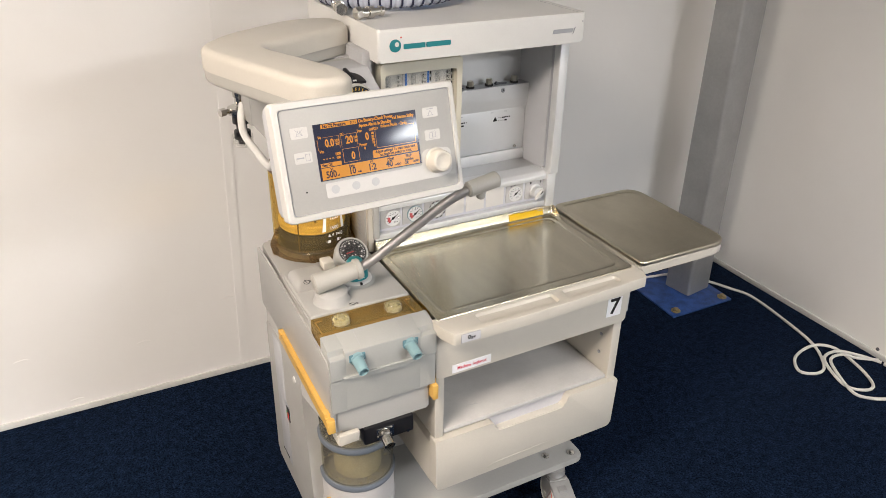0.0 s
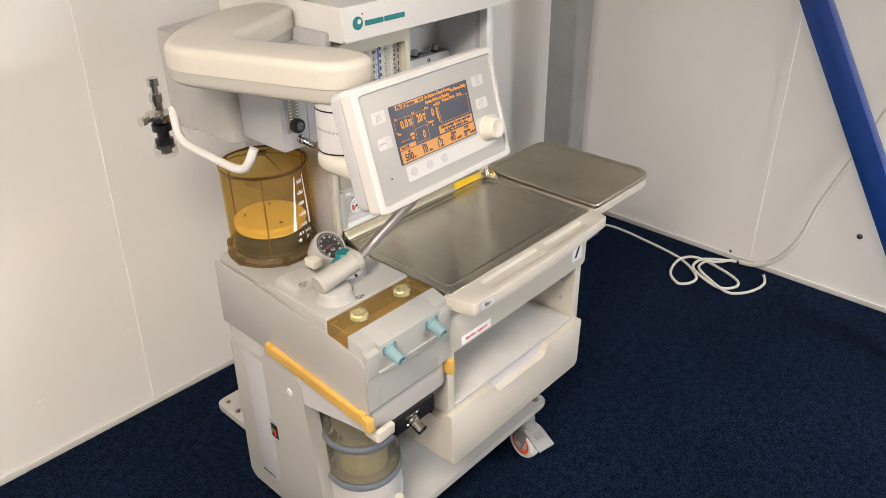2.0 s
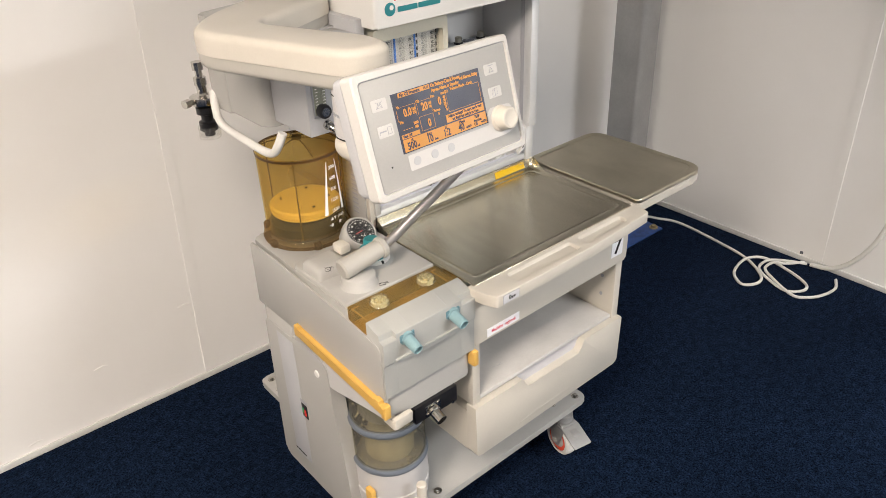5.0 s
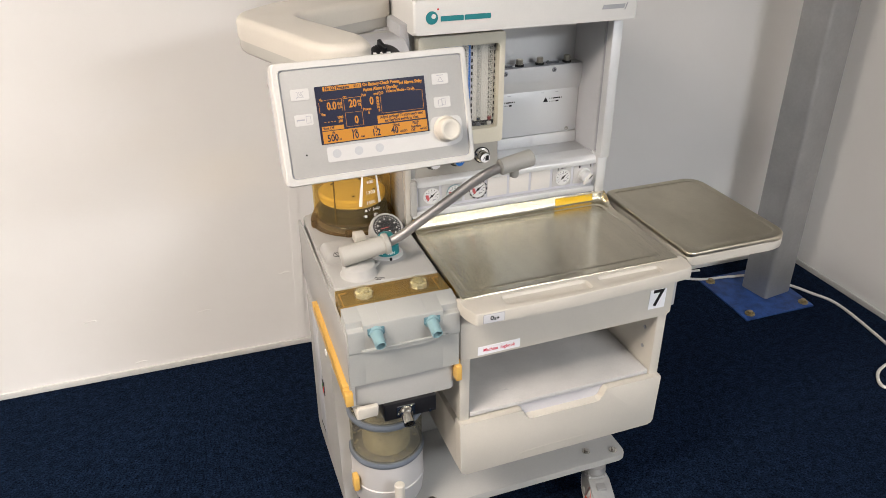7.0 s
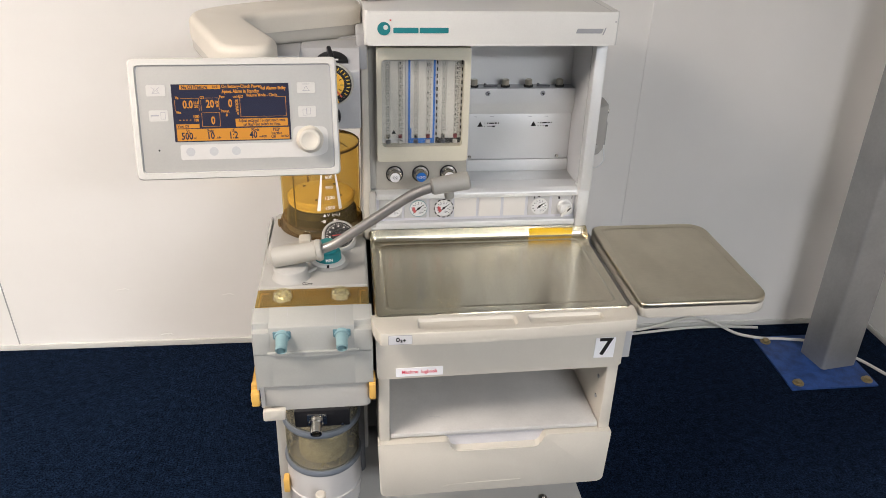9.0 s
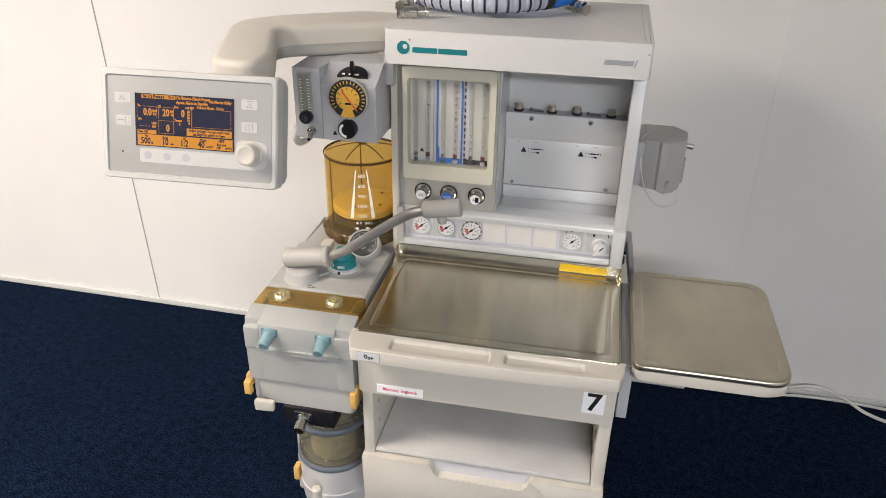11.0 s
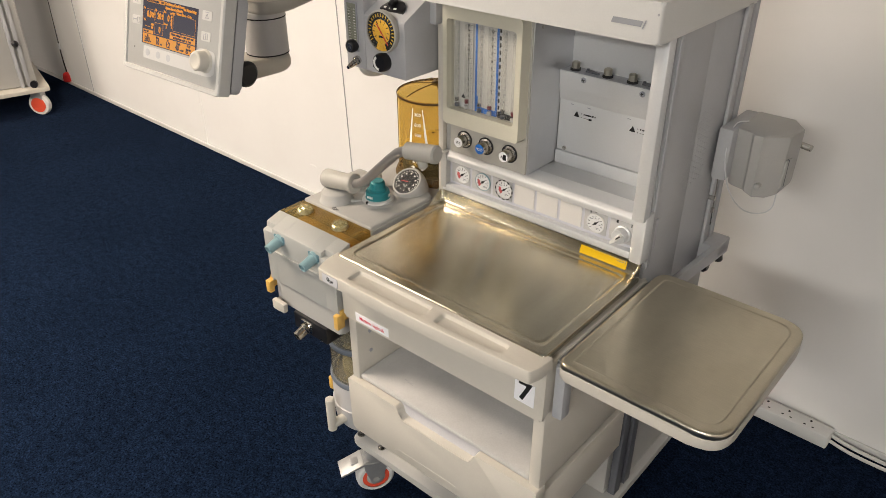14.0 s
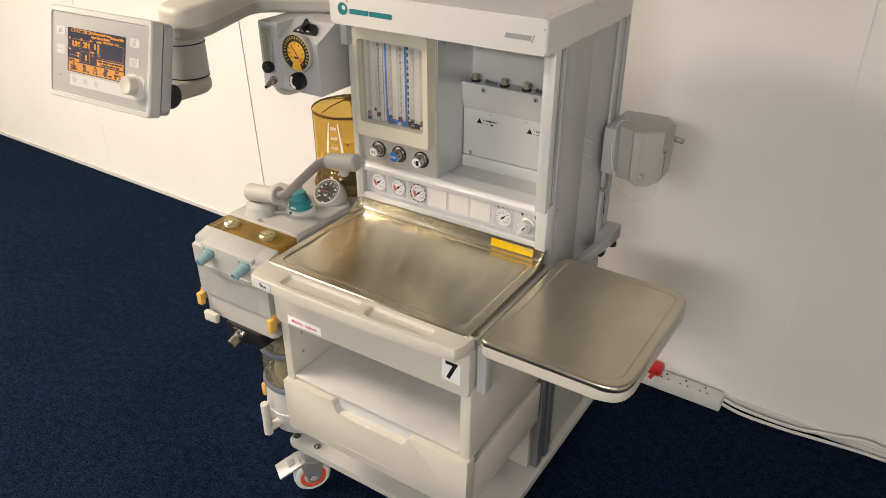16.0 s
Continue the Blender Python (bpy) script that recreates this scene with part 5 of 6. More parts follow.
# ---- breathing system at the left ----
absb = thing("breathing_system", (-0.1, 0.2, 0.58), "grey breathing absorber module with amber block, ports and clear canister", "medical module")
bm = B()
prism(bm, rounded([(-0.213, 0.092), (0.005, 0.092), (0.005, 0.470), (-0.205, 0.470)], [0.003, 0.003, 0.02, 0.02]), 0.640, 0.800, r=0.005)
body = part("body", bm, PALE, absb)
bm = B()
FOOT = [(-0.0175, 0.650), (-0.0180, 0.727), (-0.0210, 0.730)]
prism(bm, rounded(FOOT + [(-0.0205, 0.7885), (0.0285, 0.8035), (0.0285, 0.650)], [0.003, 0.001, 0.001, 0.0022, 0.001, 0.001], 3), -0.184, -0.026, SWAP, r=0.0003)
for a, b in ((-0.2145, -0.1835), (-0.0265, 0.0085)):
    prism(bm, rounded(FOOT + [(-0.0215, 0.7775), (-0.0100, 0.7800), (-0.0090, 0.7925), (0.0285, 0.8032), (0.0285, 0.650)], [0.003, 0.001, 0.001, 0.0022, 0.0015, 0.0015, 0.001, 0.001], 3), a, b, SWAP, r=0.0004)
cover = part("front_cover", bm, COVERG, absb, "greenish grey cover with stepped corners", smooth=30)
bm = B()
for x in (-0.1500, -0.0600):
    box(bm, x - 0.0004, x + 0.0004, -0.021, 0.018, 0, 0.0004, m=pose(0, 0.005, 0.7963, math.degrees(math.atan2(0.015, 0.049)), 0, 0))
part("mould_line", bm, MID, cover)
bm = B()
prism(bm, rounded([(-0.190, 0.731), (-0.15, 0.7255), (-0.10, 0.7235), (-0.06, 0.7255), (-0.018, 0.731), (-0.018, 0.735), (-0.190, 0.735)], [0.001, 0.03, 0.03, 0.03, 0.001, 0.001, 0.001], 3), 0, 0.0065, front(0, -0.0185, 0), r=0.0012)
part("finger_lip", bm, COVERG, absb)
part("side_fill", box(B(), -0.2135, 0.005, 0.028, 0.092, 0.640, 0.762, 0.001), PALE, absb)
bm = B()
prism(bm, rounded([(-0.206, -0.008), (0.002, -0.008), (0.002, 0.42), (-0.206, 0.42)], 0.008), 0.586, 0.646, r=0.004)
part("lower_housing", bm, PALE, absb)
bm = B()
prism(bm, rounded([(-0.0135, 0.640), (-0.0135, 0.752), (-0.006, 0.768), (0.10, 0.780), (0.36, 0.797), (0.46, 0.797), (0.465, 0.640)], [0.002, 0.004, 0.006, 0.02, 0.01, 0.01, 0.003], 4), -0.2165, -0.2125, SWAP, r=0.001)
part("side_cover", bm, PALE, absb)
part("top_plate", pillow(B(), [(-0.2105, 0.0935), (0.003, 0.0935), (0.003, 0.300), (-0.2085, 0.300)], [0.004, 0.004, 0.03, 0.03], 0.796, 0.809, 0.004), PALE, absb, "pale grey top plate", smooth=60)
amb = part("valve_block", box(B(), -0.2115, 0.0045, 0.0285, 0.0915, 0.762, 0.8055, 0.002), OLIVE, absb, "smoky amber clear plastic block")
bm = B()
for x0, x1 in ((-0.205, -0.19), (-0.012, 0.0)):
    tube(bm, [(x0, 0.035, 0.800), (x0, 0.085, 0.800), (x1, 0.085, 0.800)], 0.0015, 6, 0)
box(bm, -0.208, 0.001, 0.031, 0.089, 0.764, 0.768)
part("moulded_ribs", bm, OCHRE, amb)
VGOLD = surface("valve_gold", (0.88, 0.79, 0.48), 0.10, metal=0.7)
for cx in (-0.161, -0.050):
    CAPM = pose(cx, 0.056, 0.8055)
    cp = part("screw_cap", lathe(B(), [(0.0200, 0.0), (0.0200, 0.0035), (0.0188, 0.0045), (0.0184, 0.0100), (0.0170, 0.0135), (0.0135, 0.0160), (0.0080, 0.0175), (0, 0.0180)], CAPM, 28), CAPGL, absb, "glassy domed screw cap over a gold valve", smooth=50)
    part("valve_seat", lathe(B(), [(0.0180, 0.0010), (0.0172, 0.0080), (0.0140, 0.0112), (0.0112, 0.0105), (0.0100, 0.0060), (0, 0.0060)], CAPM, 9), VGOLD, cp, "gold valve seat", smooth=5)
    part("valve_disc", lathe(B(), [(0.0086, 0.0060), (0.0086, 0.0115), (0.0060, 0.0135), (0.0035, 0.0125), (0, 0.0140)], CAPM, 7), VGOLD, cp, smooth=5)
    bm = B()
    for k in range(6):
        box(bm, 0.004, 0.0150, -0.0007, 0.0007, 0.0090, 0.0138, m=CAPM @ pose(0, 0, 0, 0, 0, k * 60 + 12))
    part("cap_ribs", bm, CAPRIB, cp)
for px in (-0.160, -0.049):
    fr = frame_of((px, -0.020, 0.768), (0.0, -0.92, -0.25))
    pt = part("hose_port", lathe(B(), [(0.0148, -0.004), (0.0148, 0.003), (0.0118, 0.004), (0.0112, 0.016), (0.0106, 0.034), (0.0086, 0.035), (0.0080, 0.020), (0, 0.020)], fr, 26), AQUA, absb, "pale blue hose connector")
    part("port_flange", box(B(), px - 0.0165, px + 0.0165, -0.0235, -0.018, 0.764, 0.780, 0.002), surface("slate_teal", (0.11, 0.21, 0.25), 0.4) if "slate_teal" not in MATS else MATS["slate_teal"], pt)
bm = B()
prism(bm, [(-0.024, 0.620), (0.290, 0.644), (0.290, 0.668), (0.276, 0.6665), (0.274, 0.663), (0.006, 0.643), (0.004, 0.650), (-0.010, 0.649), (-0.010, 0.641), (-0.024, 0.640)], -0.2285, -0.2167, SWAP, r=0.0012)
part("release_bar", bm, TAN, absb, "ochre release bar")
part("side_skirt", prism(B(), rounded([(-0.006, 0.590), (0.06, 0.578), (0.185, 0.548), (0.212, 0.548), (0.212, 0.645), (-0.006, 0.645)], [0.004, 0.02, 0.02, 0.004, 0.001, 0.001], 4), -0.2125, -0.2045, SWAP, r=0.0012), LIGHT, absb)
bm = B()
box(bm, -0.2275, -0.2125, -0.0265, -0.0135, 0.612, 0.642, 0.0015)
part("latch", bm, TAN, absb)
bm = B()
box(bm, 0.000, 0.013, -0.026, -0.004, 0.614, 0.650, 0.0025)
box(bm, 0.003, 0.013, -0.014, 0.012, 0.630, 0.658, 0.0025)
part("latch", bm, TAN, absb)
bm = B()
prism(bm, rounded([(-0.207, 0.576), (-0.166, 0.578), (-0.164, 0.602), (-0.207, 0.602)], [0.004, 0.003, 0.003, 0.004], 3), 0.018, 0.030, front(0, 0, 0), r=0.0025)
prism(bm, rounded([(-0.209, -0.028), (-0.198, -0.028), (-0.196, -0.010), (-0.186, 0.004), (-0.209, 0.010)], [0.004, 0.004, 0.01, 0.002, 0.004], 3), 0.576, 0.596, r=0.002)
part("paddle", bm, CREAM, absb)
blk = part("outlet_block", box(B(), -0.150, -0.040, -0.016, 0.03, 0.545, 0.586, 0.002), BLACK, absb, "black outlet block")
part("outlet_plate", box(B(), -0.125, -0.086, -0.0185, -0.016, 0.552, 0.578, 0.001), CHROME, blk)
part("outlet_tube", lathe(B(), [(0, 0), (0.0135, 0), (0.0135, 0.006), (0.0115, 0.008), (0.0115, 0.030), (0.009, 0.030), (0.009, 0.006), (0, 0.006)], frame_of((-0.107, -0.018, 0.562), (0, -1, -0.35)), 24), CHROME, blk)
for bx, bz in ((-0.120, 0.557), (-0.092, 0.573), (-0.055, 0.552)):
    part("screw", rod(B(), (bx, -0.0185, bz), (bx, -0.021, bz), 0.0035, n=10), CHROME, blk)

# canister below
CAN = pose(-0.107, 0.148, 0)
can = part("canister", lathe(B(), [(0.083, 0.345), (0.083, 0.446), (0.0815, 0.446), (0.0815, 0.345)], CAN, 44), SMOKE, absb, "smoky clear absorber canister")
for z_ in (0.443, 0.333):
    part("canister_ring", lathe(B(), [(0.078, z_), (0.0855, z_), (0.088, z_ + 0.004), (0.088, z_ + 0.010), (0.0855, z_ + 0.015), (0.078, z_ + 0.016)], CAN, 44), RINGG, can)
part("canister_top", lathe(B(), [(0.083, 0.459), (0.084, 0.586), (0.0825, 0.586), (0.0815, 0.459)], CAN, 44), SMOKE, can)
part("inner_sleeve", lathe(B(), [(0.060, 0.462), (0.064, 0.468), (0.064, 0.585)], CAN, 30), PALE, can)
part("granules", lathe(B(), [(0, 0.346), (0.055, 0.346), (0.056, 0.370), (0.050, 0.400), (0.03, 0.410), (0, 0.412)], CAN, 30), surface("beige_granules", (0.70, 0.64, 0.47), 0.8, vary=0.25, stain=60, bump=0.3), can)
bm = B()
rnd = random.Random(9)
for k in range(90):
    a, q = rnd.uniform(0, 6.283), rnd.uniform(0.062, 0.0795)
    z_ = rnd.choice((0.350, 0.462)) + rnd.uniform(0, 0.006)
    box(bm, -0.0022, 0.0022, -0.0018, 0.0018, -0.0016, 0.0016, m=Matrix.Translation((-0.107 + q * math.cos(a), 0.148 + q * math.sin(a), z_)) @ pose(0, 0, 0, rnd.uniform(0, 180), 0, rnd.uniform(0, 180)))
part("loose_granules", bm, MATS["beige_granules"], can)
part("canister_cup", lathe(B(), [(0, 0.195), (0.074, 0.195), (0.082, 0.210), (0.087, 0.262), (0.0845, 0.264), (0.0845, 0.333), (0, 0.333)], CAN, 44), LIGHT, can)
bm = B()
rod(bm, (-0.112, 0.030, 0.215), (-0.112, 0.030, 0.318), 0.0115, ch=0.003)
rod(bm, (-0.112, 0.030, 0.232), (-0.105, 0.085, 0.232), 0.012)
part("cradle_handle", bm, CREAM, can)
# Dark block stands in for the shaded gap behind the canister.
bm = B()
prism(bm, rounded([(-0.17, 0.25), (-0.01, 0.25), (-0.01, 0.33), (-0.17, 0.33)], 0.02), 0.163, 0.58)
part("canister_gap", bm, DARK, absb)
bm = B()
box(bm, -0.200, -0.186, 0.10, 0.125, 0.255, 0.295, 0.004)
part("cradle_catch", bm, TAN, can)

# raised mouldings, gauge, valve and hose arm on the body's top
bm = B()
pillow(bm, [(-0.205, 0.192), (-0.128, 0.192), (-0.128, 0.262), (-0.205, 0.262)], [0.012, 0.010, 0.010, 0.012], 0.806, 0.832, 0.016)
tube(bm, [(-0.122, 0.146, 0.809), (-0.100, 0.168, 0.809)], 0.0045, 10, 0)
part("top_moulding", bm, PALE, absb, smooth=60)
bm = B()
box(bm, -0.137, -0.112, 0.215, 0.246, 0.832, 0.851, 0.004)
part("bag_switch", bm, CREAM, absb)


def bag_symbol(m):
    """A breathing bag in outline, with its neck and a stroke across."""
    bm = B()
    bag = [(0.0062 * math.cos(k * math.pi / 7) - 0.002, 0.0042 * math.sin(k * math.pi / 7), 0) for k in range(15)]
    for line in (bag, [(0.004, 0.001, 0), (0.008, 0.003, 0), (0.012, 0.002, 0)], [(0.004, -0.001, 0), (0.008, 0.0, 0), (0.011, -0.002, 0)], [(-0.006, 0.006, 0), (-0.001, -0.002, 0), (0.003, -0.006, 0)]):
        tube(bm, [m @ Vector(q) for q in line], 0.00045, 5, 0)
    part("bag_symbol", bm, INK, absb)


bag_symbol(pose(-0.180, 0.1962, 0.8278, 45, 0, 0))
bag_symbol(pose(-0.118, 0.1035, 0.8093, 0, 0, -10))
part("arm_collar", lathe(B(), [(0, 0.806), (0.0420, 0.806), (0.0380, 0.8095), (0.0345, 0.814), (0.0335, 0.829), (0.0315, 0.832), (0, 0.832)], pose(-0.150, 0.138, 0), 36), PALE, absb, smooth=60)
bm = B()
rod(bm, (-0.185, 0.142, 0.850), (-0.092, 0.138, 0.866), 0.0210, 0.0185, 28, 0.004)
rod(bm, (-0.097, 0.138, 0.8652), (-0.085, 0.138, 0.8672), 0.0222, 0.0215, 28, 0.002)
ba = part("bag_arm", bm, WARM, absb, "hinged grey hose arm with plastic ends")
bm = B()
tube(bm, [(-0.093, 0.138, 0.865), (-0.06, 0.135, 0.880), (-0.03, 0.128, 0.903), (0.035, 0.107, 0.957), (0.075, 0.095, 0.990), (0.103, 0.086, 1.010), (0.138, 0.081, 1.024)], 0.0098, 16)
part("arm_tube", bm, surface("arm_metal", (0.36, 0.35, 0.34), 0.36, metal=0.6), ba)
bm = B()
rod(bm, (0.126, 0.080, 1.022), (0.198, 0.085, 1.032), 0.0160, 0.0172, 28, 0.003)
rod(bm, (0.160, 0.083, 1.016), (0.162, 0.087, 0.996), 0.010, 0.009, 18, 0.002)
part("arm_head", bm, WARM, ba)
fr = frame_of((-0.076, 0.194, 0.800), (0, 0, 1))
ap = part("limit_valve", lathe(B(), [(0, 0), (0.036, 0.002), (0.036, 0.012), (0.0350, 0.0125), (0.0345, 0.016), (0.0300, 0.0185), (0, 0.0185)], fr, 36), WHITE, absb, "white-collared pressure limit valve")
part("valve_foot", lathe(B(), [(0.0440, 0.0085), (0.0390, 0.0105), (0.0362, 0.0130)], fr, 36), PALE, ap)
vk = part("valve_knob", lathe(B(), [(0, 0.018), (0.0278, 0.018), (0.0262, 0.034), (0.0240, 0.0365), (0, 0.0365)], fr, 32), TEAL, ap, "teal dial with white figures", smooth=25)
part("valve_grip", lathe(B(), [(0.0215, 0.0360), (0.0180, 0.0400), (0.0170, 0.0540), (0.0140, 0.0580), (0, 0.0585)], fr, 12), TEAL, vk, smooth=25)
for word, ang in (("MIN", -84), ("70", -128), ("30", 120), ("20", 20)):
    wording(word, 0.0085, pose(-0.076, 0.194, 0.800, 0, 0, ang) @ pose(0.0275, 0, 0.026, 84, 0, 90), WHITEINK, vk, "figures", bold=0.0002)
part("valve_mark", box(B(), -0.0785, -0.0735, 0.1585, 0.1640, 0.8115, 0.8178), INK, ap)
fr = frame_of((-0.054, 0.277, 0.821), (0.05, -0.62, 0.78))
ag = part("airway_gauge", lathe(B(), [(0, -0.03), (0.034, -0.025), (0.038, 0.0), (0.0375, 0.016), (0.034, 0.022), (0.0315, 0.022), (0.031, 0.019), (0, 0.019)], fr, 34), PALE, absb, "round airway pressure gauge with a black dial")
part("dial", lathe(B(), [(0, 0.0192), (0.031, 0.0192), (0.031, 0.0198), (0, 0.0198)], fr, 30), INK, ag)
bm = B()
for k in range(31):
    box(bm, 0.0258 if k % 5 else 0.0245, 0.0282, -0.0005, 0.0005, 0.0198, 0.0203, m=fr @ Matrix.Rotation(radians(225 - k * 9), 4, "Z"))
for k in range(9):
    box(bm, 0.0195, 0.0225, -0.0017, 0.0017, 0.0198, 0.0203, m=fr @ Matrix.Rotation(radians(225 - k * 33.7), 4, "Z"))
for x, w in ((-0.004, 0.003), (0.0035, 0.0025), (0.001, 0.006)):
    box(bm, x - w / 2, x + w / 2, -0.0125 if w > 0.005 else -0.0095, -0.0115 if w > 0.005 else -0.0078, 0.0198, 0.0203, m=fr)
part("dial_marks", bm, WHITEINK, ag)
part("needle", box(B(), -0.003, 0.0150, -0.0006, 0.0006, 0.0203, 0.0210, m=fr @ Matrix.Rotation(radians(185), 4, "Z")), RED, ag)
part("glass", lathe(B(), [(0, 0.0235), (0.018, 0.0230), (0.0315, 0.0215)], fr, 24), CLEAR, ag).visible_shadow = False

# ---- bellows ----
bel = thing("bellows_dome", (-0.094, 0.4, 0.80), "amber clear ventilator bellows dome with white volume scale", "bellows")
BX = pose(-0.094, 0.412, 0)
part("dome_wall", lathe(B(), [(0.0895, 0.818), (0.0895, 0.998), (0.0880, 1.002), (0.0865, 0.998), (0.0865, 0.818)], BX, 48), AMBER, bel, "amber clear cylinder")
part("dome_lid", lathe(B(), [(0.088, 0.999), (0.086, 1.003), (0.060, 1.012), (0.015, 1.018), (0, 1.018)], BX, 48), AMBER, bel)
bm = B()
for k in range(3):
    a = radians(20 + 60 * k)
    tube(bm, [(-0.094 + 0.084 * math.cos(a), 0.412 + 0.084 * math.sin(a), 1.004), (-0.094 + 0.05 * math.cos(a), 0.412 + 0.05 * math.sin(a), 1.014), (-0.094, 0.412, 1.019), (-0.094 - 0.05 * math.cos(a), 0.412 - 0.05 * math.sin(a), 1.014), (-0.094 - 0.084 * math.cos(a), 0.412 - 0.084 * math.sin(a), 1.004)], 0.0012, 6)
part("lid_ribs", bm, AMBERM, bel)
part("rim_band", lathe(B(), [(0.0900, 0.996), (0.0912, 0.996), (0.0912, 1.001), (0.0900, 1.001)], BX, 48), surface("dark_amber_edge", (0.10, 0.05, 0.015), 0.35), bel)
part("lid_boss", lathe(B(), [(0.010, 1.016), (0.010, 1.022), (0, 1.023)], BX, 18), AMBERM, bel)
for k in range(3):
    part("dome_seam", box(B(), -0.0015, 0.0015, -0.0908, -0.0895, 0.822, 0.998, m=BX @ pose(0, 0, 0, 0, 0, -38 + 120 * k)), AMBERM, bel)
part("bellows_plate", lathe(B(), [(0, 0.878), (0.072, 0.876), (0.077, 0.872), (0.077, 0.864), (0.071, 0.862), (0.075, 0.857), (0.070, 0.853), (0, 0.850)], BX, 40), BELLOW, bel, "folded ochre bellows")
part("dark_base", lathe(B(), [(0, 0.848), (0.070, 0.848), (0.080, 0.838), (0.082, 0.812), (0, 0.812)], BX, 40), BLACK, bel)
bm = B()
for a in (55, 140, 260, 330):
    box(bm, 0.05, 0.054, -0.003, 0.003, 0.877, 0.8795, m=BX @ pose(0, 0, 0, 0, 0, a))
part("plate_rivets", bm, DARK, bel)
part("base_ring", lathe(B(), [(0.084, 0.800), (0.0985, 0.800), (0.0995, 0.804), (0.0965, 0.812), (0.0915, 0.822), (0.088, 0.824)], BX, 48), AMBERD, bel)
for a in (10, 130, 190, 250, 310):
    part("ring_lug", box(B(), 0.092, 0.103, -0.007, 0.007, 0.800, 0.816, 0.002, m=BX @ pose(0, 0, 0, 0, 0, a)), AMBERD, bel)
for s in (-1, 1):
    bm = B()
    edge = []
    for k in range(11):
        t, z_ = k / 10, 0.868 + k * 0.0118
        a0 = radians(-76 + s * (13 - 6 * t))
        a1 = a0 + radians(s * (5.2 - 4.0 * t))
        edge.append([bm.verts.new((-0.094 + 0.0905 * math.cos(a), 0.412 + 0.0905 * math.sin(a), z_)) for a in (a0, a1)])
    for (a, b), (c, d) in zip(edge, edge[1:]):
        bm.faces.new((a, b, d, c))
    part("scale_wedge", bm, WHITEINK, bel)


def on_dome(word, size, ang, z):
    a = radians(ang)
    wording(word, size, Matrix.Translation((-0.094 + 0.0908 * math.cos(a), 0.412 + 0.0908 * math.sin(a), z)) @ pose(0, 0, 0, 90, 0, ang + 90), WHITEINK, bel, "scale_number")


for k, word in enumerate(("1500", "1200", "900", "600", "300")):
    on_dome(word, 0.0115, -76, 0.874 + k * 0.0245)
on_dome("= V  (mL)", 0.0095, -74, 0.857)
bm = B()
for ang in (-88, -84.5, -70, -66.5):
    a = radians(ang)
    w = 0.006 if ang in (-84.5, -70) else 0.0045
    box(bm, -w / 2, w / 2, -0.004 if w > 0.005 else -0.0006, 0.003 if w > 0.005 else 0.0006, 0, 0.0004, m=Matrix.Translation((-0.094 + 0.0908 * math.cos(a), 0.412 + 0.0908 * math.sin(a), 0.843)) @ pose(0, 0, 0, 90, 0, ang + 90))
a = radians(-84)
prism(bm, [(-0.004, -0.003), (0.004, -0.003), (0, 0.004)], 0, 0.0004, Matrix.Translation((-0.094 + 0.0908 * math.cos(a), 0.412 + 0.0908 * math.sin(a), 0.857)) @ pose(0, 0, 0, 90, 0, 6))
part("lock_symbols", bm, WHITEINK, bel)

# ---- left column, suction unit, rear tower ----
bm = B()
prism(bm, rounded([(0.158, 0.163), (0.472, 0.163), (0.458, 0.597), (0.352, 0.599), (0.300, 0.612), (0.212, 0.604), (0.199, 0.590), (0.194, 0.485), (0.180, 0.407), (0.168, 0.291)], [0.01, 0.02, 0.012, 0.01, 0.02, 0.012, 0.012, 0.05, 0.05, 0.05]), -0.2140, -0.180, SWAP, r=0.005)
box(bm, -0.213, 0.0, 0.335, 0.455, 0.163, 0.639, 0.006)
col = part("left_column", bm, PALE, mach)
part("label_strip", box(B(), -0.2146, -0.2136, 0.338, 0.408, 0.215, 0.585, 0.0005), SIDEG, col, "pale blue-grey strip on the side panel")
part("rocker_switch", box(B(), -0.2155, -0.213, 0.318, 0.342, 0.372, 0.412, 0.001), BLACK, col)
part("switch_mark", box(B(), -0.2165, -0.2150, 0.322, 0.330, 0.380, 0.398), RED, col)
part("switch_mark", box(B(), -0.2165, -0.2150, 0.332, 0.338, 0.385, 0.400), surface("green_mark", (0.05, 0.35, 0.12), 0.5), col)
part("switch_label", box(B(), -0.2148, -0.2138, 0.315, 0.345, 0.415, 0.424), GREYINK, col)
bm = B()
for k in range(5):
    box(bm, -0.2150, -0.2138, 0.40 - k * 0.010, 0.407 - k * 0.010, 0.222, 0.228)
part("small_print", bm, INK, col)
part("screw_cover", lathe(B(), [(0, 0), (0.009, 0), (0.008, 0.0025), (0, 0.003)], frame_of((-0.214, 0.243, 0.556), (-1, 0, 0)), 18), WHITE, col)
part("screw_cover", lathe(B(), [(0, 0), (0.012, 0), (0.011, 0.0015), (0, 0.002)], frame_of((-0.2062, 0.14, 0.600), (-1, 0, 0)), 18), COOL, absb)
bm = B()
box(bm, 0.0, 0.020, 0.320, 0.480, 0.80, 1.246, 0.003)
sp = part("spine_panel", bm, PALE, mach)
bm = B()
for k in range(16):
    for j in range(2):
        box(bm, -0.0005, 0.0003, 0.345 + j * 0.035, 0.365 + j * 0.035, 0.83 + k * 0.011, 0.834 + k * 0.011)
part("vent_slots", bm, GREY, sp)
part("spine_front", box(B(), 0.003, 0.018, 0.308, 0.322, 0.80, 1.246, 0.003), CREAM, mach)
tower = B()
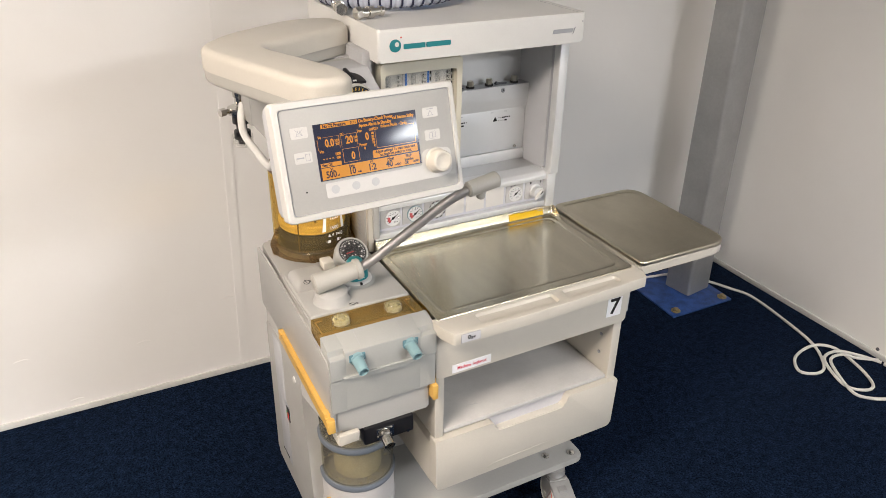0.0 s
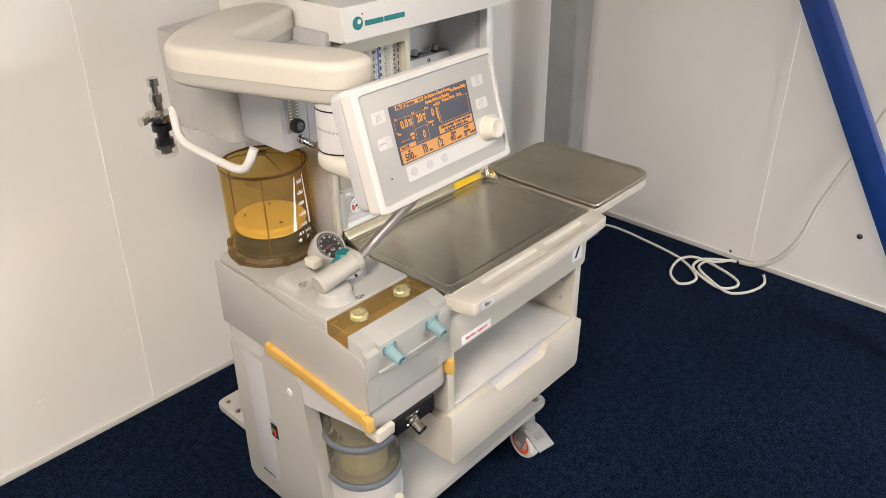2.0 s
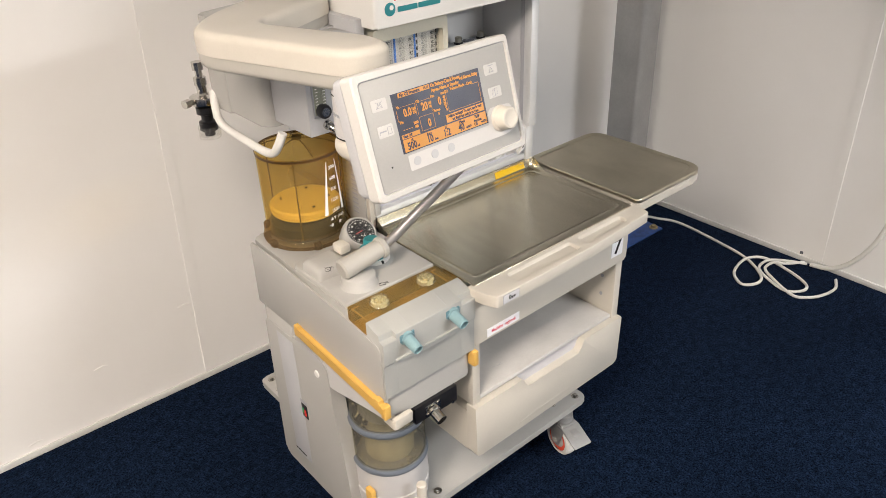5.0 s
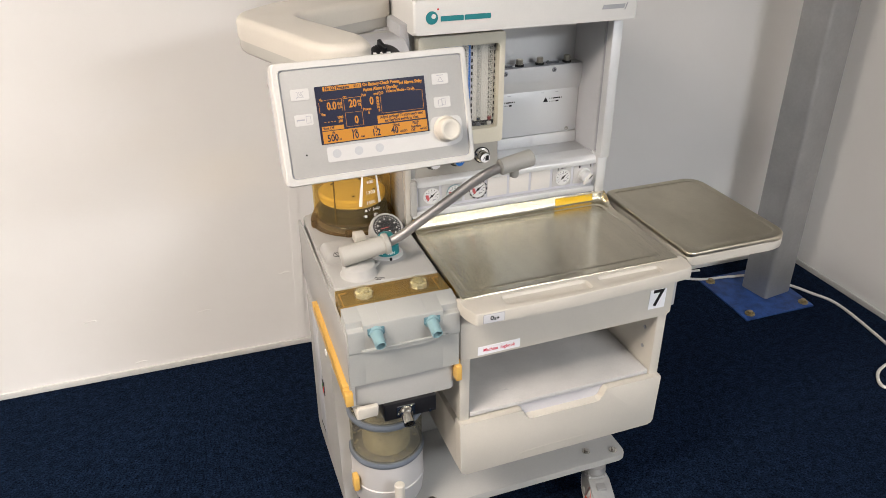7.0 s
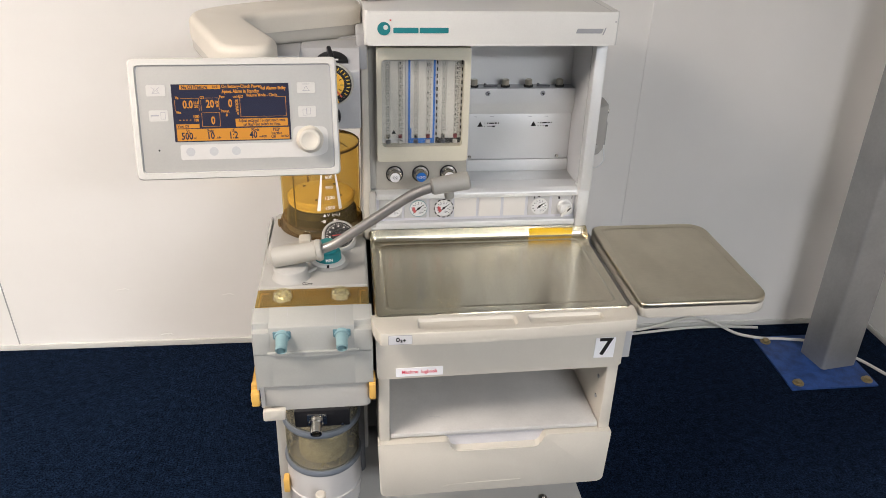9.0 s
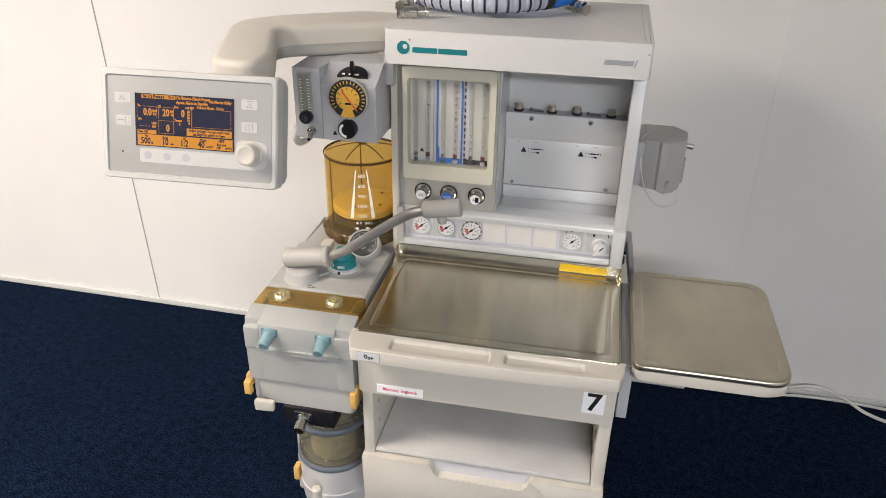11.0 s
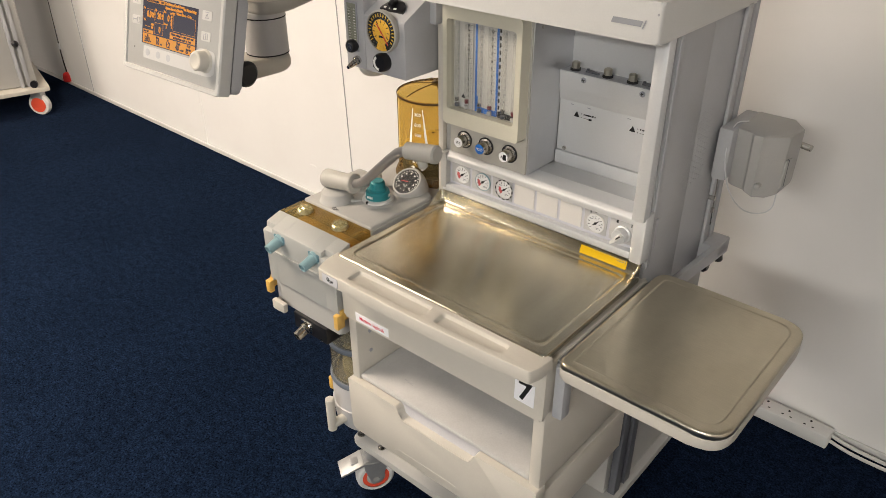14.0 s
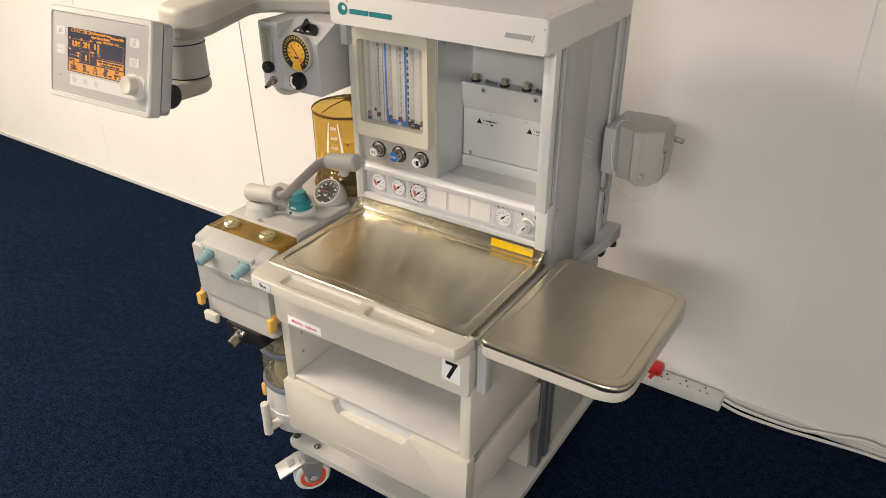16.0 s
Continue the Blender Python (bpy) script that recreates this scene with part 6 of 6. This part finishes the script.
prism(tower, rounded([(-0.190, 0.345), (0.0, 0.345), (0.0, 0.62), (-0.190, 0.57)], [0.02, 0.003, 0.02, 0.03]), 1.080, 1.236, r=0.004)
prism(tower, rounded([(-0.192, 0.485), (0.0, 0.52), (0.0, 0.62), (-0.192, 0.572)], 0.01), 1.075, 1.264, r=0.004)
part("rear_tower", tower, PALE, mach)
part("arm_pedestal", prism(B(), rounded([(-0.10, 0.365), (0.010, 0.365), (0.010, 0.50), (-0.10, 0.50)], 0.02), 1.230, 1.240), MID, mach)
part("pedestal_side", box(B(), -0.005, 0.016, 0.290, 0.50, 1.19, 1.262, 0.004), COOL, mach)
bm = B()
tube(bm, [(-0.190, 0.565, 1.105), (-0.200, 0.545, 1.085), (-0.204, 0.530, 1.060), (-0.204, 0.500, 1.046), (-0.204, 0.42, 1.042), (-0.204, 0.345, 1.040), (-0.204, 0.305, 1.048), (-0.202, 0.285, 1.068), (-0.193, 0.278, 1.092)], 0.0085, 14)
part("push_handle", bm, WHITE, mach, "white bent tube handle")
vt = part("vacuum_trap", lathe(B(), [(0.0, 0.958), (0.024, 0.958), (0.025, 0.962), (0.0245, 0.985), (0.0235, 0.985), (0.0235, 0.964), (0, 0.962)], pose(-0.177, 0.656, 0.018), 24), CLEAR, mach, "clear vacuum trap with metal valve")
part("trap_float", lathe(B(), [(0, 0.963), (0.012, 0.963), (0.012, 0.975), (0.020, 0.976), (0.020, 0.995), (0.013, 0.998), (0.013, 1.012), (0.021, 1.015), (0.021, 1.030), (0.010, 1.034), (0, 1.034)], pose(-0.177, 0.656, 0.018), 20), BLACK, vt)
part("trap_cap", lathe(B(), [(0, 1.038), (0.029, 1.038), (0.030, 1.044), (0.029, 1.054), (0.014, 1.058), (0.011, 1.062), (0.011, 1.078), (0.0135, 1.079), (0.0135, 1.096), (0.008, 1.098), (0.008, 1.112), (0.012, 1.113), (0.012, 1.130), (0, 1.130)], pose(-0.177, 0.656, 0.018), 16), CHROME, vt, smooth=25)
bm = B()
rod(bm, (-0.177, 0.656, 1.066), (-0.222, 0.646, 1.066), 0.007, ch=0.002)
rod(bm, (-0.215, 0.648, 1.066), (-0.227, 0.644, 1.066), 0.010, n=8)
rod(bm, (-0.177, 0.656, 1.066), (-0.10, 0.60, 1.072), 0.008)
part("trap_pipe", bm, CHROME, vt)

suc = thing("suction_regulator", (-0.085, 0.29, 1.09), "grey suction and flow unit with a yellow vacuum gauge", "medical unit")
bm = B()
box(bm, -0.170, -0.112, 0.2155, 0.345, 1.092, 1.236, 0.003)
body = part("body", bm, COOL, suc)
bm = B()
prism(bm, rounded([(0.2155, 1.092), (0.2155, 1.206), (0.275, 1.237), (0.345, 1.237), (0.345, 1.092)], 0.003, 3), -0.112, 0.0, SWAP, r=0.002)
part("gauge_housing", bm, COOL, suc)
wp = part("flow_window", box(B(), -0.160, -0.130, 0.2125, 0.216, 1.126, 1.228, 0.002), GREY, suc)
part("flow_scale", box(B(), -0.157, -0.133, 0.2118, 0.2126, 1.132, 1.224), surface("olive_scale", (0.24, 0.25, 0.20), 0.4), wp)
part("flow_tube", lathe(B(), [(0.0055, 0), (0.006, 0.085)], pose(-0.144, 0.2085, 1.134), 14), CLEAR, wp)
bm = B()
for k in range(14):
    box(bm, -0.154, -0.150 if k % 2 else -0.1485, 0.2112, 0.2119, 1.140 + k * 0.0056, 1.1412 + k * 0.0056)
    box(bm, -0.139, -0.134, 0.2112, 0.2119, 1.140 + k * 0.0056, 1.1412 + k * 0.0056)
part("scale_ticks", bm, WHITEINK, wp)
fr = frame_of((-0.143, 0.2145, 1.139), (0, -1, 0))
k1 = part("flow_knob", lathe(B(), [(0, 0), (0.013, 0), (0.0135, 0.012), (0.012, 0.015), (0, 0.015)], fr, 22), BLACK, suc)
part("knob_face", lathe(B(), [(0, 0.0152), (0.008, 0.0152), (0.008, 0.0158), (0, 0.0158)], fr, 18), CHROME, k1)
fr = frame_of((-0.135, 0.2145, 1.111), (0.15, -1, -0.25))
part("outlet_nipple", lathe(B(), [(0, 0), (0.009, 0), (0.009, 0.006), (0.0065, 0.007), (0.0065, 0.013), (0.007, 0.014), (0.0055, 0.018), (0.0065, 0.020), (0.005, 0.024), (0.006, 0.026), (0.0035, 0.036), (0, 0.036)], fr, 18), CHROME, suc)
fr = frame_of((-0.054, 0.2155, 1.183), (0, -1, 0))
vg = part("vacuum_gauge", lathe(B(), [(0, 0), (0.041, 0), (0.042, 0.004), (0.041, 0.012), (0.0385, 0.0125), (0.038, 0.009), (0, 0.009)], fr, 36), WARM, suc, "vacuum gauge, black dial with a yellow face")
part("dial", lathe(B(), [(0, 0.0092), (0.038, 0.0092), (0.038, 0.0098), (0, 0.0098)], fr, 32), INK, vg)
part("dial_centre", lathe(B(), [(0, 0.0098), (0.0240, 0.0098), (0.0240, 0.0104), (0, 0.0104)], fr, 32), surface("dial_yellow", (0.92, 0.52, 0.05), 0.45), vg)
bm = B()
for k in range(21):
    box(bm, 0.0290, 0.0350, -0.0008, 0.0008, 0.0098, 0.0104, m=front(-0.054, 0.2155, 1.183) @ Matrix.Rotation(radians(215 - k * 12.5), 4, "Z"))
part("dial_marks", bm, YELLOW, vg)
bm = B()
for k in range(9):
    box(bm, 0.0165, 0.0225, -0.0007, 0.0007, 0.0104, 0.0108, m=front(-0.054, 0.2155, 1.183) @ Matrix.Rotation(radians(215 - k * 31), 4, "Z"))
box(bm, -0.006, 0.006, -0.012, -0.008, 0.0104, 0.0108, m=front(-0.054, 0.2155, 1.183))
part("inner_marks", bm, INK, vg)
sect = [radians(246 + k * 5) for k in range(10)]
part("dial_sector", prism(B(), [(0.0378 * math.cos(a), 0.0378 * math.sin(a)) for a in sect] + [(0.020 * math.cos(a), 0.020 * math.sin(a)) for a in sect[::-1]], 0.0099, 0.0105, front(-0.054, 0.2155, 1.183)), MATS["dial_yellow"], vg)
part("needle", box(B(), -0.030, 0.018, -0.0013, 0.0013, 0.0110, 0.0118, m=front(-0.054, 0.2155, 1.183) @ Matrix.Rotation(radians(128), 4, "Z")), ORANGE, vg)
part("glass", lathe(B(), [(0, 0.0135), (0.022, 0.0132), (0.038, 0.0122)], fr, 24), CLEAR, vg).visible_shadow = False
fr = frame_of((-0.057, 0.2155, 1.121), (0, -1, 0))
k2 = part("control_knob", lathe(B(), [(0, 0), (0.0185, 0), (0.019, 0.014), (0.017, 0.018), (0, 0.018)], fr, 26), BLACK, suc)
part("knob_arc", prism(B(), [(0.015 * math.cos(a), 0.015 * math.sin(a)) for a in [radians(120 + k * 15) for k in range(11)]] + [(0.010 * math.cos(a), 0.010 * math.sin(a)) for a in [radians(270 - k * 15) for k in range(11)]], 0.018, 0.0186, front(-0.057, 0.2155, 1.121)), WHITEINK, k2)
SLOPE = Matrix(((1, 0, 0, -0.052), (0, 0.888, -0.46, 0.238), (0, 0.46, 0.888, 1.2180), (0, 0, 0, 1)))
k3 = part("selector_dial", prism(B(), [(0.031 * math.cos(a), 0.031 * math.sin(a) - 0.004) for a in [k * math.pi / 16 for k in range(17)]], -0.002, 0.005, SLOPE, r=0.001), BLACK, suc)
part("selector_grip", box(B(), -0.004, 0.004, -0.002, 0.026, 0.004, 0.019, 0.002, m=SLOPE @ pose(0, 0, 0, 0, 0, 14)), BLACK, k3)
bm = B()
for a, w in ((-0.022, 0.006), (-0.008, 0.005), (0.004, 0.008)):
    box(bm, a, a + w, -0.001, 0.003, 0.005, 0.0056, m=SLOPE)
part("dial_print", bm, WHITEINK, k3)
bm = B()
prism(bm, [(-0.005, -0.004), (0.005, -0.004), (0, 0.005)], 0, 0.0006, front(-0.087, 0.2149, 1.108))
part("caution_mark", bm, INK, suc)

# ---- dispenser box at the right side ----
dsp = thing("side_dispenser", (0.575, 0.60, 0.90), "grey moulded plastic box hung on the rail, with a steel wire", "box")
bm = B()
FACETS = [(x + 0.009, y - 0.010) for x, y in [(0.530, 0.600), (0.538, 0.594), (0.566, 0.587), (0.572, 0.580), (0.590, 0.579), (0.597, 0.586), (0.612, 0.594), (0.630, 0.612), (0.636, 0.672), (0.606, 0.712), (0.530, 0.712)]]
rings = []
for z_, k_, dip in ((0.892, 0.93, 1), (0.899, 0.96, 1), (0.978, 0.985, 0), (1.014, 1.0, 0), (1.020, 0.985, 0), (1.023, 0.90, 0)):
    rings.append([bm.verts.new((0.600 + (x - 0.600) * k_, 0.64 + (y - 0.64) * k_, z_ + dip * (0.014 if y > 0.61 else 0.0 if 0.582 < x < 0.632 else 0.007))) for x, y in FACETS])
for a, b in zip(rings, rings[1:]):
    for i in range(len(a)):
        bm.faces.new((a[i], a[(i + 1) % len(a)], b[(i + 1) % len(a)], b[i]))
bm.faces.new(rings[0][::-1])
bm.faces.new(rings[-1])
part("casing", bm, MOULD, dsp, smooth=28)
bm = B()
rod(bm, (0.606, 0.582, 0.919), (0.606, 0.566, 0.919), 0.006, ch=0.002, n=14)
part("press_button", bm, MOULD, dsp)
part("slot", box(B(), -0.002, 0.002, -0.003, 0.002, 0.914, 0.972, m=pose(0.6400, 0.612, 0, 0, 0, 66)), DARK, dsp)
part("window_strip", box(B(), 0.001, 0.024, -0.004, 0.003, 0.912, 0.972, 0.001, m=pose(0.6375, 0.602, 0, 0, 0, 82)), PALE, dsp)
part("wall_plate", box(B(), 0.5135, 0.544, 0.562, 0.700, 0.912, 1.022, 0.006), COOL, dsp)
bm = B()
rod(bm, (0.640, 0.672, 0.985), (0.664, 0.668, 0.983), 0.007, ch=0.001, n=8)
part("catch", bm, CHROME, dsp)
bm = B()
tube(bm, [(0.552, 0.61, 1.030), (0.538, 0.586, 1.029), (0.534, 0.568, 1.00), (0.542, 0.556, 0.948), (0.562, 0.556, 0.896), (0.592, 0.562, 0.866), (0.622, 0.578, 0.862), (0.638, 0.589, 0.876), (0.637, 0.600, 0.902)], 0.0013, 6)
part("steel_wire", bm, BRITE, dsp)
bm = B()
tube(bm, [(0.517, 0.60, 0.91), (0.517, 0.605, 0.87), (0.516, 0.61, 0.82), (0.514, 0.62, 0.78)], 0.0012, 6)
rod(bm, (0.516, 0.61, 0.815), (0.516, 0.61, 0.826), 0.004, n=10)
rod(bm, (0.512, 0.585, 0.86), (0.526, 0.585, 0.86), 0.005, n=10)
part("chain", bm, CHROME, mach)
part("rear_knob", lathe(B(), [(0, 0), (0.012, 0), (0.015, 0.006), (0.015, 0.016), (0.009, 0.022), (0, 0.022)], frame_of((0.513, 0.60, 0.69), (1, 0, 0)), 18), BLACK, mach)

# ---- hoses on the top cover ----
bm = B()
loop = []
for k in range(30):
    a = math.pi * (0.80 + k * 0.035)
    loop.append((0.165 + 0.150 * math.cos(a), 0.535 + (0.122 + 0.0004 * k) * math.sin(a), 1.332 + 0.0004 * k))
tube(bm, loop, 0.019, 14, 6, radius=lambda i: 0.0185 + 0.0010 * math.sin(i * 1.55))
hose = alone("breathing_hose", bm, surface("grey_clear_hose", (0.44, 0.47, 0.56), 0.22, coat=0.5), "ribbed grey hose with dark bands lying on the top cover", "hose")
line = spline(loop, 6)
band = surface("dark_band", (0.012, 0.016, 0.045), 0.4)
for i in range(5, len(line) - 3, 8):
    d = (line[i + 1] - line[i - 1]).normalized()
    part("hose_band", lathe(B(), [(0.0185, -0.0022), (0.0203, -0.0017), (0.0203, 0.0017), (0.0185, 0.0022)], frame_of(line[i], d), 18), band, hose)
end = line[-1]
turn = (line[-1] - line[-3]).normalized()
part("hose_cuff", lathe(B(), [(0, -0.004), (0.0200, -0.004), (0.0208, 0.0), (0.0208, 0.016), (0.0190, 0.019), (0, 0.019)], frame_of(end, turn), 20), BLACK, hose, "black rubber cuff")
bm = B()
loop2 = [(0.205 + 0.140 * math.cos(a), 0.548 + 0.098 * math.sin(a), 1.331 + 0.0030 * k) for k, a in enumerate([-1.75 + k * 0.30 for k in range(28)])]
tube(bm, loop2, 0.0175, 14, 4)
blue = alone("blue_hose", bm, BLUE, "smooth bright blue hose coiled on the top cover", "hose")


def hose_clamp(x, y, yaw):
    at = MACH @ pose(x, y, 1.312, 0, 0, yaw)
    c = thing("hose_fitting", (x, y, 1.312), "small chromed metal hose fitting on the top cover", "fitting", group="hose fittings")
    part("barrel", lathe(B(), [(0, -0.02), (0.009, -0.02), (0.010, -0.016), (0.010, -0.006), (0.013, -0.005), (0.013, 0.006), (0.008, 0.008), (0.008, 0.022), (0.011, 0.024), (0.011, 0.030), (0, 0.030)], pose(0, 0, 0.0135, 0, 90, 0), 18), CHROME, c, at=at, smooth=25)
    part("nut", lathe(B(), [(0, -0.034), (0.0125, -0.034), (0.0135, -0.030), (0.0135, -0.022), (0, -0.022)], pose(0, 0, 0.0135, 0, 90, 0), 6), CHROME, c, at=at, smooth=25)


hose_clamp(0.006, 0.440, 80)
hose_clamp(0.042, 0.358, 10)
hose_clamp(0.358, 0.505, 130)

# ---- far trolley at the left end ----
far = thing("second_trolley", (-3.3, -0.3, 0), "another pale grey machine on castors by the wall", "medical machine", ROOM)
FT = ROOM @ pose(-2.99, -0.36, 0, 0, 0, -14)
part("side_panel", box(B(), -0.62, -0.10, -0.75, 0.0, 0.165, 1.30, 0.01), PALE, far, at=FT)
bm = B()
for a in (-0.09, -0.055):
    box(bm, -0.104, -0.078, a, a + 0.02, 0.165, 1.30, 0.002)
part("side_rail", bm, COOL, far, at=FT)
part("base_plate", prism(B(), rounded([(-0.66, -0.80), (-0.02, -0.80), (-0.02, 0.05), (-0.66, 0.05)], 0.02), 0.142, 0.163, r=0.003), CREAM, far, at=FT)
bm = B()
prism(bm, rounded([(-0.014, 0.05), (0.014, 0.05), (0.034, 0.11), (0.03, 0.142), (-0.03, 0.142), (-0.034, 0.11)], 0.008, 3), -0.022, 0.022, FT.inverted() @ FT @ pose(-0.06, -0.02, 0, 90, 0, 50))
fc = part("castor", bm, GALV, far, at=FT)
wheel = pose(-0.06, -0.02, 0.0635, 90, 0, 50)
part("tyre", lathe(B(), [(0.042, -0.018), (0.058, -0.018), (0.0635, -0.008), (0.0635, 0.008), (0.058, 0.018), (0.042, 0.018)], wheel, 32), WHITE, fc, at=FT)
part("disc", lathe(B(), [(0, -0.0235), (0.018, -0.0235), (0.02, -0.0225), (0.043, -0.0225), (0.043, 0.0225), (0.02, 0.0225), (0, 0.0235)], wheel, 28), ORANGE, fc, at=FT)
part("rail_knob", lathe(B(), [(0, 0), (0.012, 0), (0.018, 0.006), (0.018, 0.018), (0.01, 0.026), (0, 0.026)], frame_of((-0.078, -0.06, 0.42), (1, 0, 0)), 18), BLACK, far, at=FT)
part("foot_stop", lathe(B(), [(0, 0), (0.02, 0), (0.022, 0.01), (0.02, 0.02), (0, 0.02)], frame_of((-0.06, -0.02, 0.185), (1, -0.4, 0)), 18), BLACK, far, at=FT)

hang = thing("hanging_plug", (-3.49, 1.95, 0.0), "red mains plug on a black cable hanging by the wall", "plug", Matrix())
bm = B()
tube(bm, [(-3.485, 1.95, 0.075), (-3.501, 1.952, 0.2), (-3.494, 1.955, 0.5), (-3.479, 1.955, 0.9), (-3.479, 1.955, 1.4)], 0.0055, 8)
part("cable", bm, RUBBER, hang, at=Matrix())
bm = B()
prism(bm, rounded([(-0.028, -0.02), (0.028, -0.02), (0.024, 0.03), (0.008, 0.045), (-0.008, 0.045), (-0.024, 0.03)], 0.008, 4), -0.018, 0.018, Matrix.Translation((-3.485, 1.95, 0.035)) @ pose(0, 0, 0, 90, 0, 35), r=0.005)
part("plug_body", bm, RED, hang, at=Matrix())
part("cable_tag", box(B(), -3.513, -3.489, 1.945, 1.960, 0.225, 0.262, 0.002), PAPER, hang, at=Matrix())
